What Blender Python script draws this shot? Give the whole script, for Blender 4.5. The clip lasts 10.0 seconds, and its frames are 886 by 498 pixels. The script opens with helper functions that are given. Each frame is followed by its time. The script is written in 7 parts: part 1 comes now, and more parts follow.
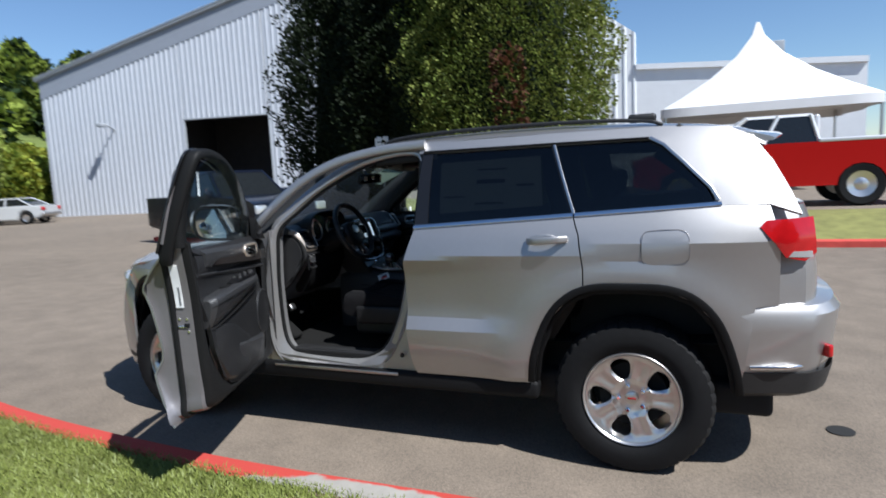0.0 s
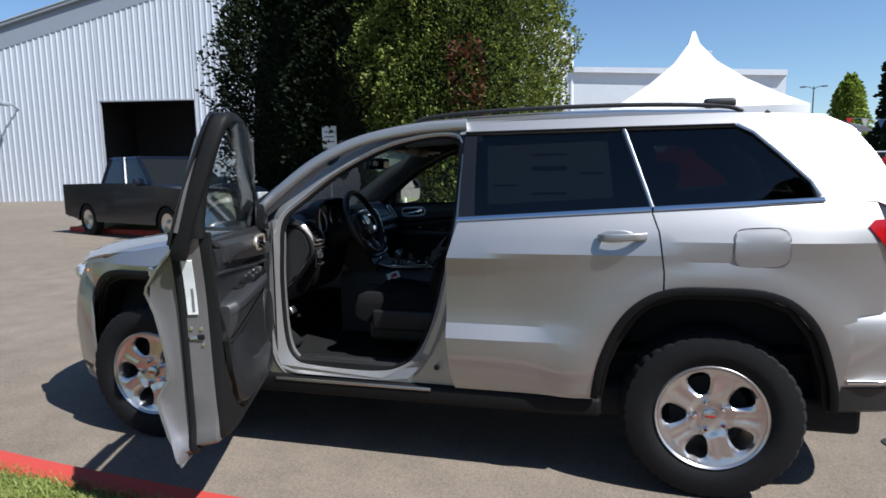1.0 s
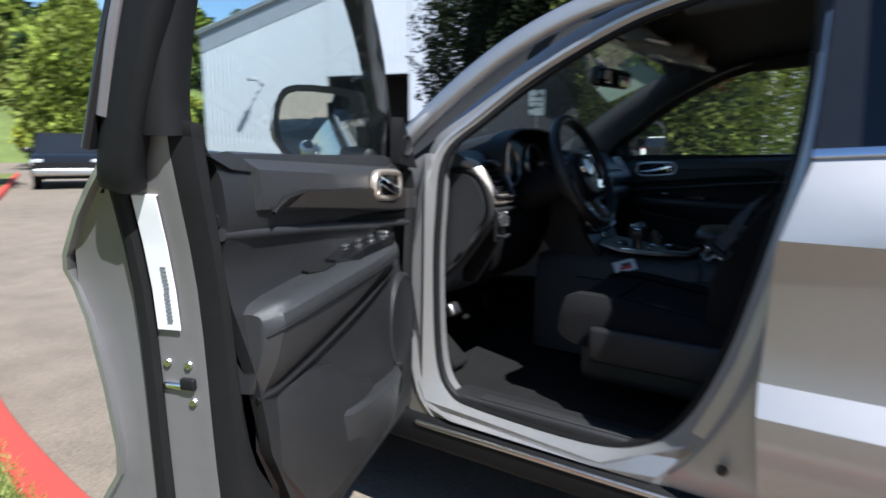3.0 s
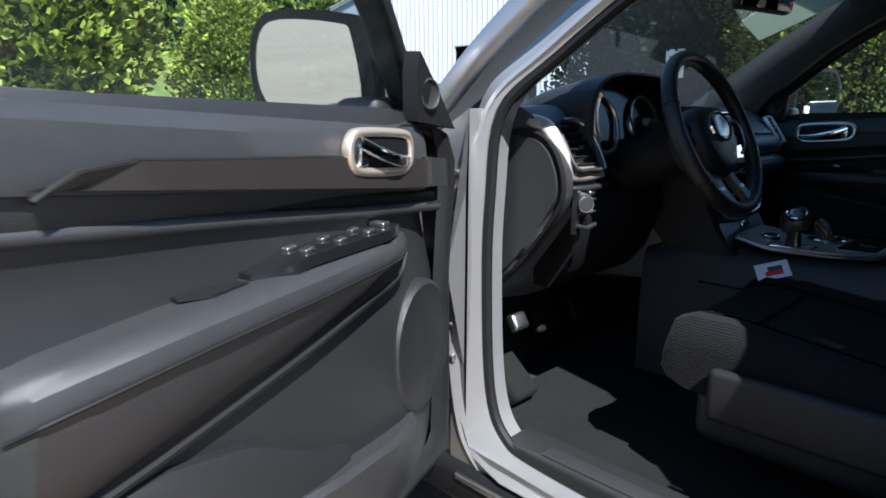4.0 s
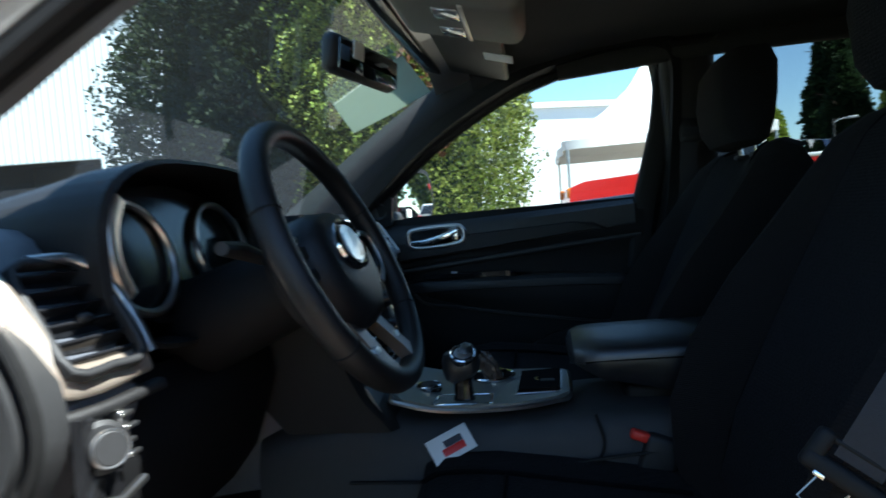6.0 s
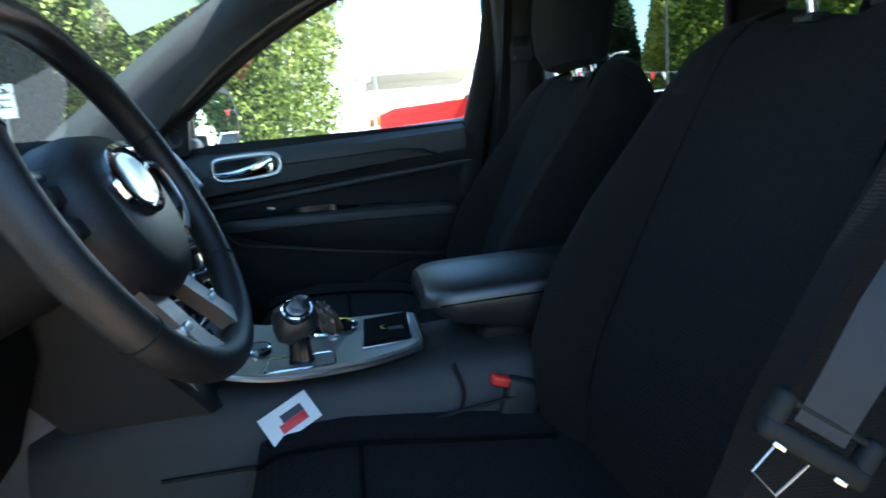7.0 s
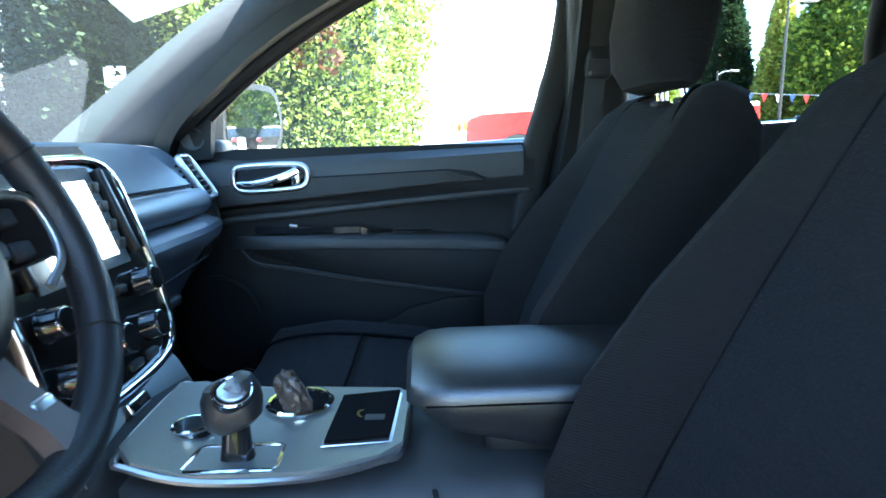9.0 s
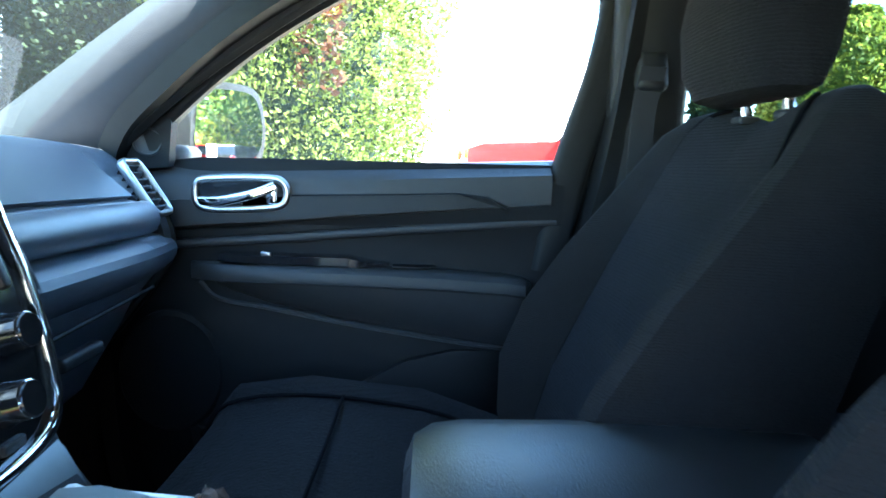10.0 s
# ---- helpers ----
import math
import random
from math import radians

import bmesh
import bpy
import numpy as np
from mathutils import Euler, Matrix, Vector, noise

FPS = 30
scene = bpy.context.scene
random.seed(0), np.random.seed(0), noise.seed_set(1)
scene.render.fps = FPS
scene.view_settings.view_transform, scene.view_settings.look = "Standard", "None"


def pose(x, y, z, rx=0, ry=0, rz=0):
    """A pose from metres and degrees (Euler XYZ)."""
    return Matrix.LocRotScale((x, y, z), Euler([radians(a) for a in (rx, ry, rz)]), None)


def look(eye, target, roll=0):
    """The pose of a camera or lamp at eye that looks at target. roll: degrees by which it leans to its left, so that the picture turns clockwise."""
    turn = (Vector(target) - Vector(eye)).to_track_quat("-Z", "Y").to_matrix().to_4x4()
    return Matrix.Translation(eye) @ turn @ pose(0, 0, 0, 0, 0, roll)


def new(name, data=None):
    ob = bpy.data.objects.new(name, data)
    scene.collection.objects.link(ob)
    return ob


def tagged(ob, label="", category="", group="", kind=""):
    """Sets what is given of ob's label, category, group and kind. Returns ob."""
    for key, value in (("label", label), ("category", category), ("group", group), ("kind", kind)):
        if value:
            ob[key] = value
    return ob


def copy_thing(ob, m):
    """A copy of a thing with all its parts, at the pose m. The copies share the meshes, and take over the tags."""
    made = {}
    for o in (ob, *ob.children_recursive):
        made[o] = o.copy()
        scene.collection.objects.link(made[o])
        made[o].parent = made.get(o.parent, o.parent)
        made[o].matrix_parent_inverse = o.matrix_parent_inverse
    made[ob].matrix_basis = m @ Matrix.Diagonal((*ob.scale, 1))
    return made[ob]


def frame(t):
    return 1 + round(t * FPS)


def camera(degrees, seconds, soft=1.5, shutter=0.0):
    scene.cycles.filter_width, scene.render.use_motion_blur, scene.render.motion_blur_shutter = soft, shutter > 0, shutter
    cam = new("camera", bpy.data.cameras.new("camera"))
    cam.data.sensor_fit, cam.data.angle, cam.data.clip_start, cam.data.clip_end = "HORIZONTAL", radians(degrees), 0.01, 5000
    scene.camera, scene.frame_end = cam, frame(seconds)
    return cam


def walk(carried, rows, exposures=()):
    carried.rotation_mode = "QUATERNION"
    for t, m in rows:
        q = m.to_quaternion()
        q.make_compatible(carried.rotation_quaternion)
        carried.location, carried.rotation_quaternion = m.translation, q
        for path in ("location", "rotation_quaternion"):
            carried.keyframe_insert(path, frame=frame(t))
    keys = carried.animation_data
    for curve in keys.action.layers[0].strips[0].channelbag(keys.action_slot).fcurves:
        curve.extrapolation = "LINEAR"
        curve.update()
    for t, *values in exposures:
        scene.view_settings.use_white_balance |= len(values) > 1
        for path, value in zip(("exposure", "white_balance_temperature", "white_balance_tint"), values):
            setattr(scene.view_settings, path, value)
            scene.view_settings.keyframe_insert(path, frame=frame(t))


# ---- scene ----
cam = camera(72.55, 10.0, soft=1.6, shutter=0.4)
# seconds, x, y, z, and the three turns in degrees; the car stands along x with its nose at -x, its driver's side at -y
ROWS = [
    (0.0, 1.692, -3.903, 1.524, 83.03, 2.85, 21.45),
    (0.4, 1.354, -3.865, 1.523, 80.92, 2.51, 16.13),
    (0.5, 1.254, -3.828, 1.522, 82.49, 3.07, 15.67),
    (1.0, 0.976, -3.655, 1.482, 82.51, 1.03, 14.61),
    (1.5, 0.761, -3.405, 1.444, 82.02, 1.63, 11.27),
    (1.6, 0.729, -3.332, 1.433, 82.53, 1.51, 11.98),
    (2.0, 0.597, -3.069, 1.370, 83.03, 0.56, 18.32),
    (2.5, 0.456, -2.702, 1.285, 84.92, 0.34, 21.01),
    (2.6, 0.441, -2.630, 1.275, 82.4, 0.20, 22.8),
    (2.8, 0.413, -2.488, 1.258, 79.8, -0.10, 28.0),
    (3.0, 0.384, -2.346, 1.250, 80.71, -0.47, 33.70),
    (3.2, 0.349, -2.208, 1.255, 78.30, -1.32, 39.94),
    (4.3, 0.156, -1.677, 1.204, 78.21, 0.38, 45.98),
    (4.5, 0.109, -1.589, 1.244, 78.07, 0.51, 42.57),
    (5.0, 0.037, -1.449, 1.276, 79.14, 2.01, 32.08),
    (5.5, -0.064, -1.335, 1.271, 81.59, 5.49, 18.91),
    (6.0, -0.101, -1.160, 1.223, 87.11, 4.65, 8.45),
    (6.2, -0.108, -1.101, 1.214, 85.74, 4.47, 5.52),
    (7.3, -0.158, -0.982, 1.224, 78.06, 4.52, -13.62),
    (7.5, -0.158, -0.986, 1.228, 78.72, 4.11, -14.70),
    (8.0, -0.126, -0.957, 1.246, 78.36, 3.32, -14.26),
    (8.5, -0.046, -0.847, 1.267, 81.30, 1.09, -5.41),
    (9.0, -0.016, -0.736, 1.252, 79.74, 0.78, -1.01),
    (9.5, -0.019, -0.593, 1.228, 81.96, 0.96, -2.20),
    (10.0, -0.038, -0.456, 1.230, 82.36, -1.97, -1.17),
]
EXPOSURES = [(0.0, 0.7, 5900, 9), (1.0, 0.75, 5900, 9), (2.5, 1.1, 5900, 9), (4.5, 1.8, 5800, 9), (5.5, 1.95, 5850, 7), (6.2, 2.55, 5900, 1), (7.3, 4.1, 5950, 0), (8.0, 4.35, 5900, 1), (8.5, 4.95, 5850, 2), (10.0, 5.4, 5800, 2)]
walk(cam, [(t, pose(x, y, z, rx, ry, rz)) for t, x, y, z, rx, ry, rz in ROWS], EXPOSURES)

# ---- light ----
world = bpy.data.worlds.new("sky")
scene.world = world
world.use_nodes = True
sky = world.node_tree.nodes.new("ShaderNodeTexSky")
sky.sky_type, sky.sun_disc = "NISHITA", False
SUN_WAY = Vector((0.58, -0.218, 0.785)).normalized()
sky.sun_elevation = math.asin(SUN_WAY.z)
sky.sun_rotation = math.atan2(SUN_WAY.x, SUN_WAY.y)
sky.air_density, sky.dust_density, sky.ozone_density = 1.0, 0.06, 4.0
world.node_tree.nodes["Background"].inputs["Strength"].default_value = 0.074
world.node_tree.links.new(sky.outputs[0], world.node_tree.nodes["Background"].inputs["Color"])
sun = new("sun", bpy.data.lights.new("sun", "SUN"))
sun.data.energy, sun.data.angle, sun.data.color = 4.9, radians(0.5), (1.0, 0.96, 0.9)
sun.matrix_world = look(SUN_WAY * 30, (0, 0, 0))

import collections


# ---- materials ----
def material(name, color, rough=0.6, metal=0.0, grain=0.12, scale=30.0, bump=0.0, bump_scale=200.0, coat=0.0, spec=0.5, stain=0.0, per_object=0.0, coat_ior=1.5):
    """A surface with two scales of variation, in metres of the object's own space."""
    m = bpy.data.materials.new(name)
    m.use_nodes = True
    n, l = m.node_tree.nodes, m.node_tree.links
    b = n["Principled BSDF"]
    b.inputs["Roughness"].default_value, b.inputs["Metallic"].default_value = rough, metal
    b.inputs["Coat Weight"].default_value, b.inputs["Coat Roughness"].default_value = coat, 0.06
    b.inputs["Specular IOR Level"].default_value = spec
    b.inputs["Coat IOR"].default_value = coat_ior
    co = n.new("ShaderNodeTexCoord")
    fine, wide = n.new("ShaderNodeTexNoise"), n.new("ShaderNodeTexNoise")
    fine.inputs["Scale"].default_value, wide.inputs["Scale"].default_value = scale, scale / 14
    fine.inputs["Detail"].default_value = 6
    for t in (fine, wide):
        l.new(co.outputs["Object"], t.inputs["Vector"])
    mix = n.new("ShaderNodeMath")
    mix.operation = "MULTIPLY_ADD"
    l.new(wide.outputs[0], mix.inputs[0])
    mix.inputs[1].default_value = 0.7
    l.new(fine.outputs[0], mix.inputs[2])
    ramp = n.new("ShaderNodeMapRange")
    ramp.inputs["From Min"].default_value, ramp.inputs["From Max"].default_value = 0.45, 1.25
    ramp.inputs["To Min"].default_value, ramp.inputs["To Max"].default_value = 1 - grain, 1 + grain
    l.new(mix.outputs[0], ramp.inputs["Value"])
    value = ramp.outputs[0]
    if per_object:
        info, vary, mul = n.new("ShaderNodeObjectInfo"), n.new("ShaderNodeMapRange"), n.new("ShaderNodeMath")
        vary.inputs["To Min"].default_value, vary.inputs["To Max"].default_value = 1 - per_object, 1 + per_object
        l.new(info.outputs["Random"], vary.inputs["Value"])
        mul.operation = "MULTIPLY"
        l.new(value, mul.inputs[0])
        l.new(vary.outputs[0], mul.inputs[1])
        value = mul.outputs[0]
    tint = n.new("ShaderNodeVectorMath")
    tint.operation = "SCALE"
    tint.inputs[0].default_value = color[:3]
    l.new(value, tint.inputs["Scale"])
    l.new(tint.outputs[0], b.inputs["Base Color"])
    if bump:
        nz, bp = n.new("ShaderNodeTexNoise"), n.new("ShaderNodeBump")
        nz.inputs["Scale"].default_value, nz.inputs["Detail"].default_value = bump_scale, 4
        l.new(co.outputs["Object"], nz.inputs["Vector"])
        l.new(nz.outputs[0], bp.inputs["Height"])
        bp.inputs["Strength"].default_value, bp.inputs["Distance"].default_value = bump, 0.004
        l.new(bp.outputs[0], b.inputs["Normal"])
    return m


def glass(name, tint, gloss=1.0, haze=0.0):
    """A thin pane: what lies behind shows through a tint, and the surface mirrors by Fresnel."""
    m = bpy.data.materials.new(name)
    m.use_nodes = True
    n, l = m.node_tree.nodes, m.node_tree.links
    n.remove(n["Principled BSDF"])
    clear, shine, weight, power, fres, mix = (n.new("ShaderNode" + k) for k in ("BsdfTransparent", "BsdfGlossy", "LayerWeight", "Math", "MapRange", "MixShader"))
    clear.inputs["Color"].default_value = (*tint, 1)
    shine.inputs["Roughness"].default_value = 0.01
    shine.inputs["Color"].default_value = (gloss, gloss, gloss, 1)
    power.operation = "POWER"
    power.inputs[1].default_value = 5.0
    weight.inputs["Blend"].default_value = 0.5
    l.new(weight.outputs["Facing"], power.inputs[0])
    l.new(power.outputs[0], fres.inputs["Value"])
    fres.inputs["To Min"].default_value = 0.05
    l.new(fres.outputs[0], mix.inputs[0])
    l.new(clear.outputs[0], mix.inputs[1])
    l.new(shine.outputs[0], mix.inputs[2])
    out = mix.outputs[0]
    # a pale translucent film puts a veil of glare, and some dust, into the pane
    if haze:
        film, veil, spots, amount = (n.new("ShaderNode" + k) for k in ("BsdfTranslucent", "MixShader", "TexNoise", "MapRange"))
        film.inputs["Color"].default_value = (0.8, 0.86, 0.82, 1)
        spots.inputs["Scale"].default_value = 3.0
        amount.inputs["To Min"].default_value, amount.inputs["To Max"].default_value = haze * 0.6, haze * 1.4
        l.new(spots.outputs[0], amount.inputs["Value"])
        l.new(amount.outputs[0], veil.inputs[0])
        l.new(out, veil.inputs[1])
        l.new(film.outputs[0], veil.inputs[2])
        out = veil.outputs[0]
    l.new(out, n["Material Output"].inputs["Surface"])
    return m


SILVER = material("silver_paint", (0.415, 0.405, 0.40), 0.52, 0.95, 0.03, 600, coat=1.0, coat_ior=1.5)
PILLAR_SKIN = material("grey_pillar_cover", (0.034, 0.035, 0.0375), 0.8, 0, 0.1, 60, 0.2, 900, spec=0.2)
APERTURE = material("silver_aperture_paint", (0.42, 0.415, 0.41), 0.36, 0.7, 0.05, 40)
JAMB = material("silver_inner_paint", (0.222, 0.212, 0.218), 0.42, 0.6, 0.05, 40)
BLACK_PLASTIC = material("black_plastic", (0.012, 0.012, 0.0128), 0.55, 0, 0.15, 60, 0.15, 700)
GLOSS_BLACK = material("gloss_black", (0.01, 0.01, 0.011), 0.12, 0, 0.1, 40)
RUBBER = material("tyre_rubber", (0.009, 0.009, 0.0095), 0.75, 0, 0.25, 40, 0.25, 300, spec=0.2)
SEAL = material("rubber_seal", (0.008, 0.008, 0.008), 0.6, 0, 0.2, 60, spec=0.2)
CHROME = material("chrome", (0.8, 0.8, 0.8), 0.08, 1, 0.03, 50)
SATIN = material("satin_silver", (0.55, 0.54, 0.53), 0.32, 1, 0.06, 80)
BEIGE_METAL = material("warm_satin_metal", (0.78, 0.66, 0.54), 0.33, 0.85, 0.05, 80)
BRONZE = material("bronze_trim", (0.024, 0.02, 0.018), 0.36, 0.1, 0.08, 90)
SPOKE_METAL = material("brown_satin_metal", (0.085, 0.064, 0.053), 0.4, 0.4, 0.08, 90)
ALLOY = material("alloy_rim", (0.62, 0.6, 0.58), 0.3, 0.9, 0.05, 60)
TRIM = material("soft_grey_trim", (0.0135, 0.0133, 0.0137), 0.42, 0, 0.14, 50, 0.35, 900, spec=0.35)
DASH_SOFT = material("soft_dash_skin", (0.085, 0.093, 0.11), 0.32, 0, 0.12, 50, 0.25, 900, spec=1.0)
TRIM_LIGHT = material("lighter_grey_trim", (0.026, 0.0262, 0.027), 0.40, 0, 0.14, 50, 0.35, 900, spec=0.4)
WHEEL_SKIN = material("wheel_leather", (0.0085, 0.0087, 0.0095), 0.46, 0, 0.12, 60, 0.2, 500, spec=0.45)
LEATHER = material("black_leather", (0.011, 0.0112, 0.012), 0.38, 0, 0.12, 60, 0.2, 500, spec=1.0)
CARPET = material("charcoal_carpet", (0.009, 0.0088, 0.0085), 0.95, 0, 0.35, 90, 0.8, 900, spec=0.2)
LINER = material("grey_headliner", (0.03, 0.0295, 0.029), 0.95, 0, 0.08, 60, 0.3, 900)
CONSOLE_SILVER = material("console_silver", (0.2, 0.212, 0.208), 0.38, 0.6, 0.05, 80)
PALE_TRIM = material("pale_grey_trim", (0.12, 0.115, 0.108), 0.6, 0, 0.08, 50, 0.2, 700)
RED_LENS = material("red_lens", (0.38, 0.006, 0.008), 0.12, 0, 0.15, 30, coat=0.5)
AMBER = material("amber_lens", (0.75, 0.2, 0.02), 0.15, 0, 0.1, 30)
LAMP_CLEAR = material("headlamp", (0.6, 0.62, 0.64), 0.1, 0.6, 0.1, 40)
WHITE_PAPER = material("white_paper", (0.75, 0.75, 0.73), 0.7, 0, 0.05, 40)
PALE_PAPER = material("pale_green_paper", (0.6, 0.68, 0.6), 0.8, 0, 0.06, 30)
paper_nodes, paper_links = PALE_PAPER.node_tree.nodes, PALE_PAPER.node_tree.links
thin, half = paper_nodes.new("ShaderNodeBsdfTranslucent"), paper_nodes.new("ShaderNodeMixShader")
thin.inputs["Color"].default_value = (0.6, 0.68, 0.6, 1)
paper_links.new(paper_nodes["Principled BSDF"].outputs[0], half.inputs[1])
paper_links.new(thin.outputs[0], half.inputs[2])
paper_links.new(half.outputs[0], paper_nodes["Material Output"].inputs["Surface"])
GREY_PRINT = material("grey_print", (0.14, 0.142, 0.145), 0.7, 0, 0.05, 40)
DARK_PRINT = material("dark_print", (0.05, 0.05, 0.06), 0.7, 0, 0.05, 40)
RED_PLASTIC = material("red_plastic", (0.65, 0.03, 0.02), 0.4, 0, 0.08, 40)
# the dark reflection of the rear-view glass is put into its colour
DARKENED_MIRROR = material("darkened_mirror", (0.16, 0.17, 0.18), 0.02, 1, 0.0, 10)
# near-black plastic; footwell and lower cabin shade is put into this colour too
BLACK_AND_SHADED = material("black_and_shaded_plastic", (0.006, 0.006, 0.0065), 0.6, 0, 0.15, 50, 0.3, 800, spec=0.2)
DOOR_TRIM = material("grey_door_trim", (0.0135, 0.0135, 0.0142), 0.38, 0, 0.14, 50, 0.35, 900, spec=0.7)
DOOR_PAD = material("grey_door_pad", (0.026, 0.0262, 0.0275), 0.37, 0, 0.14, 50, 0.35, 900, spec=0.7)
WEBBING = material("belt_webbing", (0.013, 0.0138, 0.0165), 0.7, 0, 0.2, 300, 0.3, 1200)
CLEAR_GLASS = glass("clear_glass", (0.91, 0.95, 0.93), 1.0, 0.01)
SCREEN_GLASS = glass("hazy_windscreen", (0.82, 0.92, 0.86), 0.8, 0.008)
TINT_GLASS = glass("privacy_glass", (0.56, 0.59, 0.58), 0.7)
DARK_TINT = glass("dark_privacy_glass", (0.27, 0.29, 0.29), 0.7)
MIRROR = material("mirror_glass", (0.85, 0.88, 0.88), 0.01, 1, 0.0, 10)
UNDER = material("underbody", (0.012, 0.012, 0.012), 0.9, 0, 0.3, 20)


def seat_cloth(name, color, weave):
    m = material(name, color, 0.9, 0, 0.2, 70, 0.0, spec=0.2)
    n, l = m.node_tree.nodes, m.node_tree.links
    co, wave, bp = n.new("ShaderNodeTexCoord"), n.new("ShaderNodeTexWave"), n.new("ShaderNodeBump")
    mp = n.new("ShaderNodeMapping")
    mp.inputs["Scale"].default_value = weave
    l.new(co.outputs["Object"], mp.inputs["Vector"])
    l.new(mp.outputs[0], wave.inputs["Vector"])
    wave.bands_direction = "Z"
    wave.inputs["Scale"].default_value, wave.inputs["Distortion"].default_value = 30, 5
    wave.inputs["Detail"].default_value, wave.inputs["Detail Scale"].default_value = 3, 6
    l.new(wave.outputs["Fac"], bp.inputs["Height"])
    bp.inputs["Strength"].default_value, bp.inputs["Distance"].default_value = 0.45, 0.004
    l.new(bp.outputs[0], n["Principled BSDF"].inputs["Normal"])
    n["Principled BSDF"].inputs["Sheen Weight"].default_value = 0.01
    return m


CLOTH = seat_cloth("black_seat_cloth", (0.0058, 0.0055, 0.0063), (1, 1, 2.2))
CLOTH_BOLSTER = seat_cloth("ribbed_bolster_cloth", (0.0078, 0.0068, 0.0066), (1, 1, 3.4))
CLOTH_SEAM = material("seat_seam", (0.0025, 0.0025, 0.003), 0.95, 0, 0.2, 60, spec=0.08)


# ---- mesh helpers ----
def part(name, bm, mat, parent=None, label="", smooth=35.0):
    """Links a bmesh as one mesh object under a thing or a part."""
    bmesh.ops.recalc_face_normals(bm, faces=bm.faces[:])
    me = bpy.data.meshes.new(name)
    bm.to_mesh(me)
    bm.free()
    for p in me.polygons:
        p.use_smooth = smooth > 0
    if smooth > 0:
        me.set_sharp_from_angle(angle=radians(smooth))
    me.materials.append(mat)
    ob = new(name, me)
    ob.parent = parent
    if label:
        ob["label"] = label
    return ob


def thing(name, label, category, m=None, group="", kind=""):
    ob = new(name)
    ob.empty_display_size = 0.1
    if m is not None:
        ob.matrix_world = m
    return tagged(ob, label, category, group, kind)


def rbox(bm, c, size, r=0.01, m=None, seg=3):
    """A box with rounded edges."""
    t = bmesh.new()
    bmesh.ops.create_cube(t, size=1)
    for v in t.verts:
        v.co = Vector((v.co.x * size[0], v.co.y * size[1], v.co.z * size[2]))
    if r > 0:
        bmesh.ops.bevel(t, geom=t.edges[:], offset=min(r, min(size) * 0.49), segments=seg, affect="EDGES", profile=0.5)
    bmesh.ops.transform(t, matrix=Matrix.Translation(c) @ (m or Matrix()), verts=t.verts)
    merge(bm, t)
    return bm


def merge(bm, t):
    me = bpy.data.meshes.new("t")
    t.to_mesh(me)
    t.free()
    bm.from_mesh(me)
    bpy.data.meshes.remove(me)


def box(c, size, r=0.01, m=None, seg=3):
    return rbox(bmesh.new(), c, size, r, m, seg)


def loft(rings, closed=True, caps=True, bm=None):
    """Skins a row of rings that have the same count of points."""
    bm = bm or bmesh.new()
    rows = [[bm.verts.new(p) for p in ring] for ring in rings]
    n = len(rows[0])
    for a, b in zip(rows, rows[1:]):
        for i in range(n if closed else n - 1):
            j = (i + 1) % n
            bm.faces.new((a[i], a[j], b[j], b[i]))
    if caps and closed:
        bm.faces.new(rows[0])
        bm.faces.new(rows[-1][::-1])
    return bm


def circle(c, r, axis, n=16, r2=None, start=0.0):
    a = Vector(axis).normalized()
    u = a.orthogonal().normalized() if abs(a.z) > 0.9 else a.cross(Vector((0, 0, 1))).normalized()
    v = a.cross(u)
    return [Vector(c) + u * r * math.cos(start + 2 * math.pi * i / n) + v * (r2 or r) * math.sin(start + 2 * math.pi * i / n) for i in range(n)]


def tube(path, r, n=10, bm=None, closed=False):
    path = [Vector(p) for p in path]
    rings, k = [], len(path)
    up = None
    for i, p in enumerate(path):
        t = (path[(i + 1) % k] - path[i - 1]) if closed or 0 < i < k - 1 else (path[1] - path[0] if i == 0 else path[-1] - path[-2])
        t.normalize()
        if up is None:
            up = t.orthogonal().normalized()
        side = t.cross(up).normalized()
        up = side.cross(t).normalized()
        rr = r[i] if isinstance(r, (list, tuple)) else r
        rings.append([p + side * rr * math.cos(2 * math.pi * j / n) + up * rr * math.sin(2 * math.pi * j / n) for j in range(n)])
    if closed:
        rings.append(rings[0])
        bm = loft(rings, True, False, bm)
        bmesh.ops.remove_doubles(bm, verts=bm.verts[:], dist=1e-6)
        return bm
    return loft(rings, True, True, bm)


def curve(points, n=8, closed=False):
    """A smooth row of points through the given ones."""
    p = [Vector(q) for q in points]
    k, out = len(p), []
    for i in range(k if closed else k - 1):
        a, b = p[i], p[(i + 1) % k]
        z = p[i - 1] if closed or i > 0 else a * 2 - b
        c = p[(i + 2) % k] if closed or i + 2 < k else b * 2 - a
        for j in range(n):
            t = j / n
            out.append(0.5 * ((2 * a) + (b - z) * t + (2 * z - 5 * a + 4 * b - c) * t * t + (3 * a - z - 3 * b + c) * t ** 3))
    if not closed:
        out.append(p[-1])
    return out


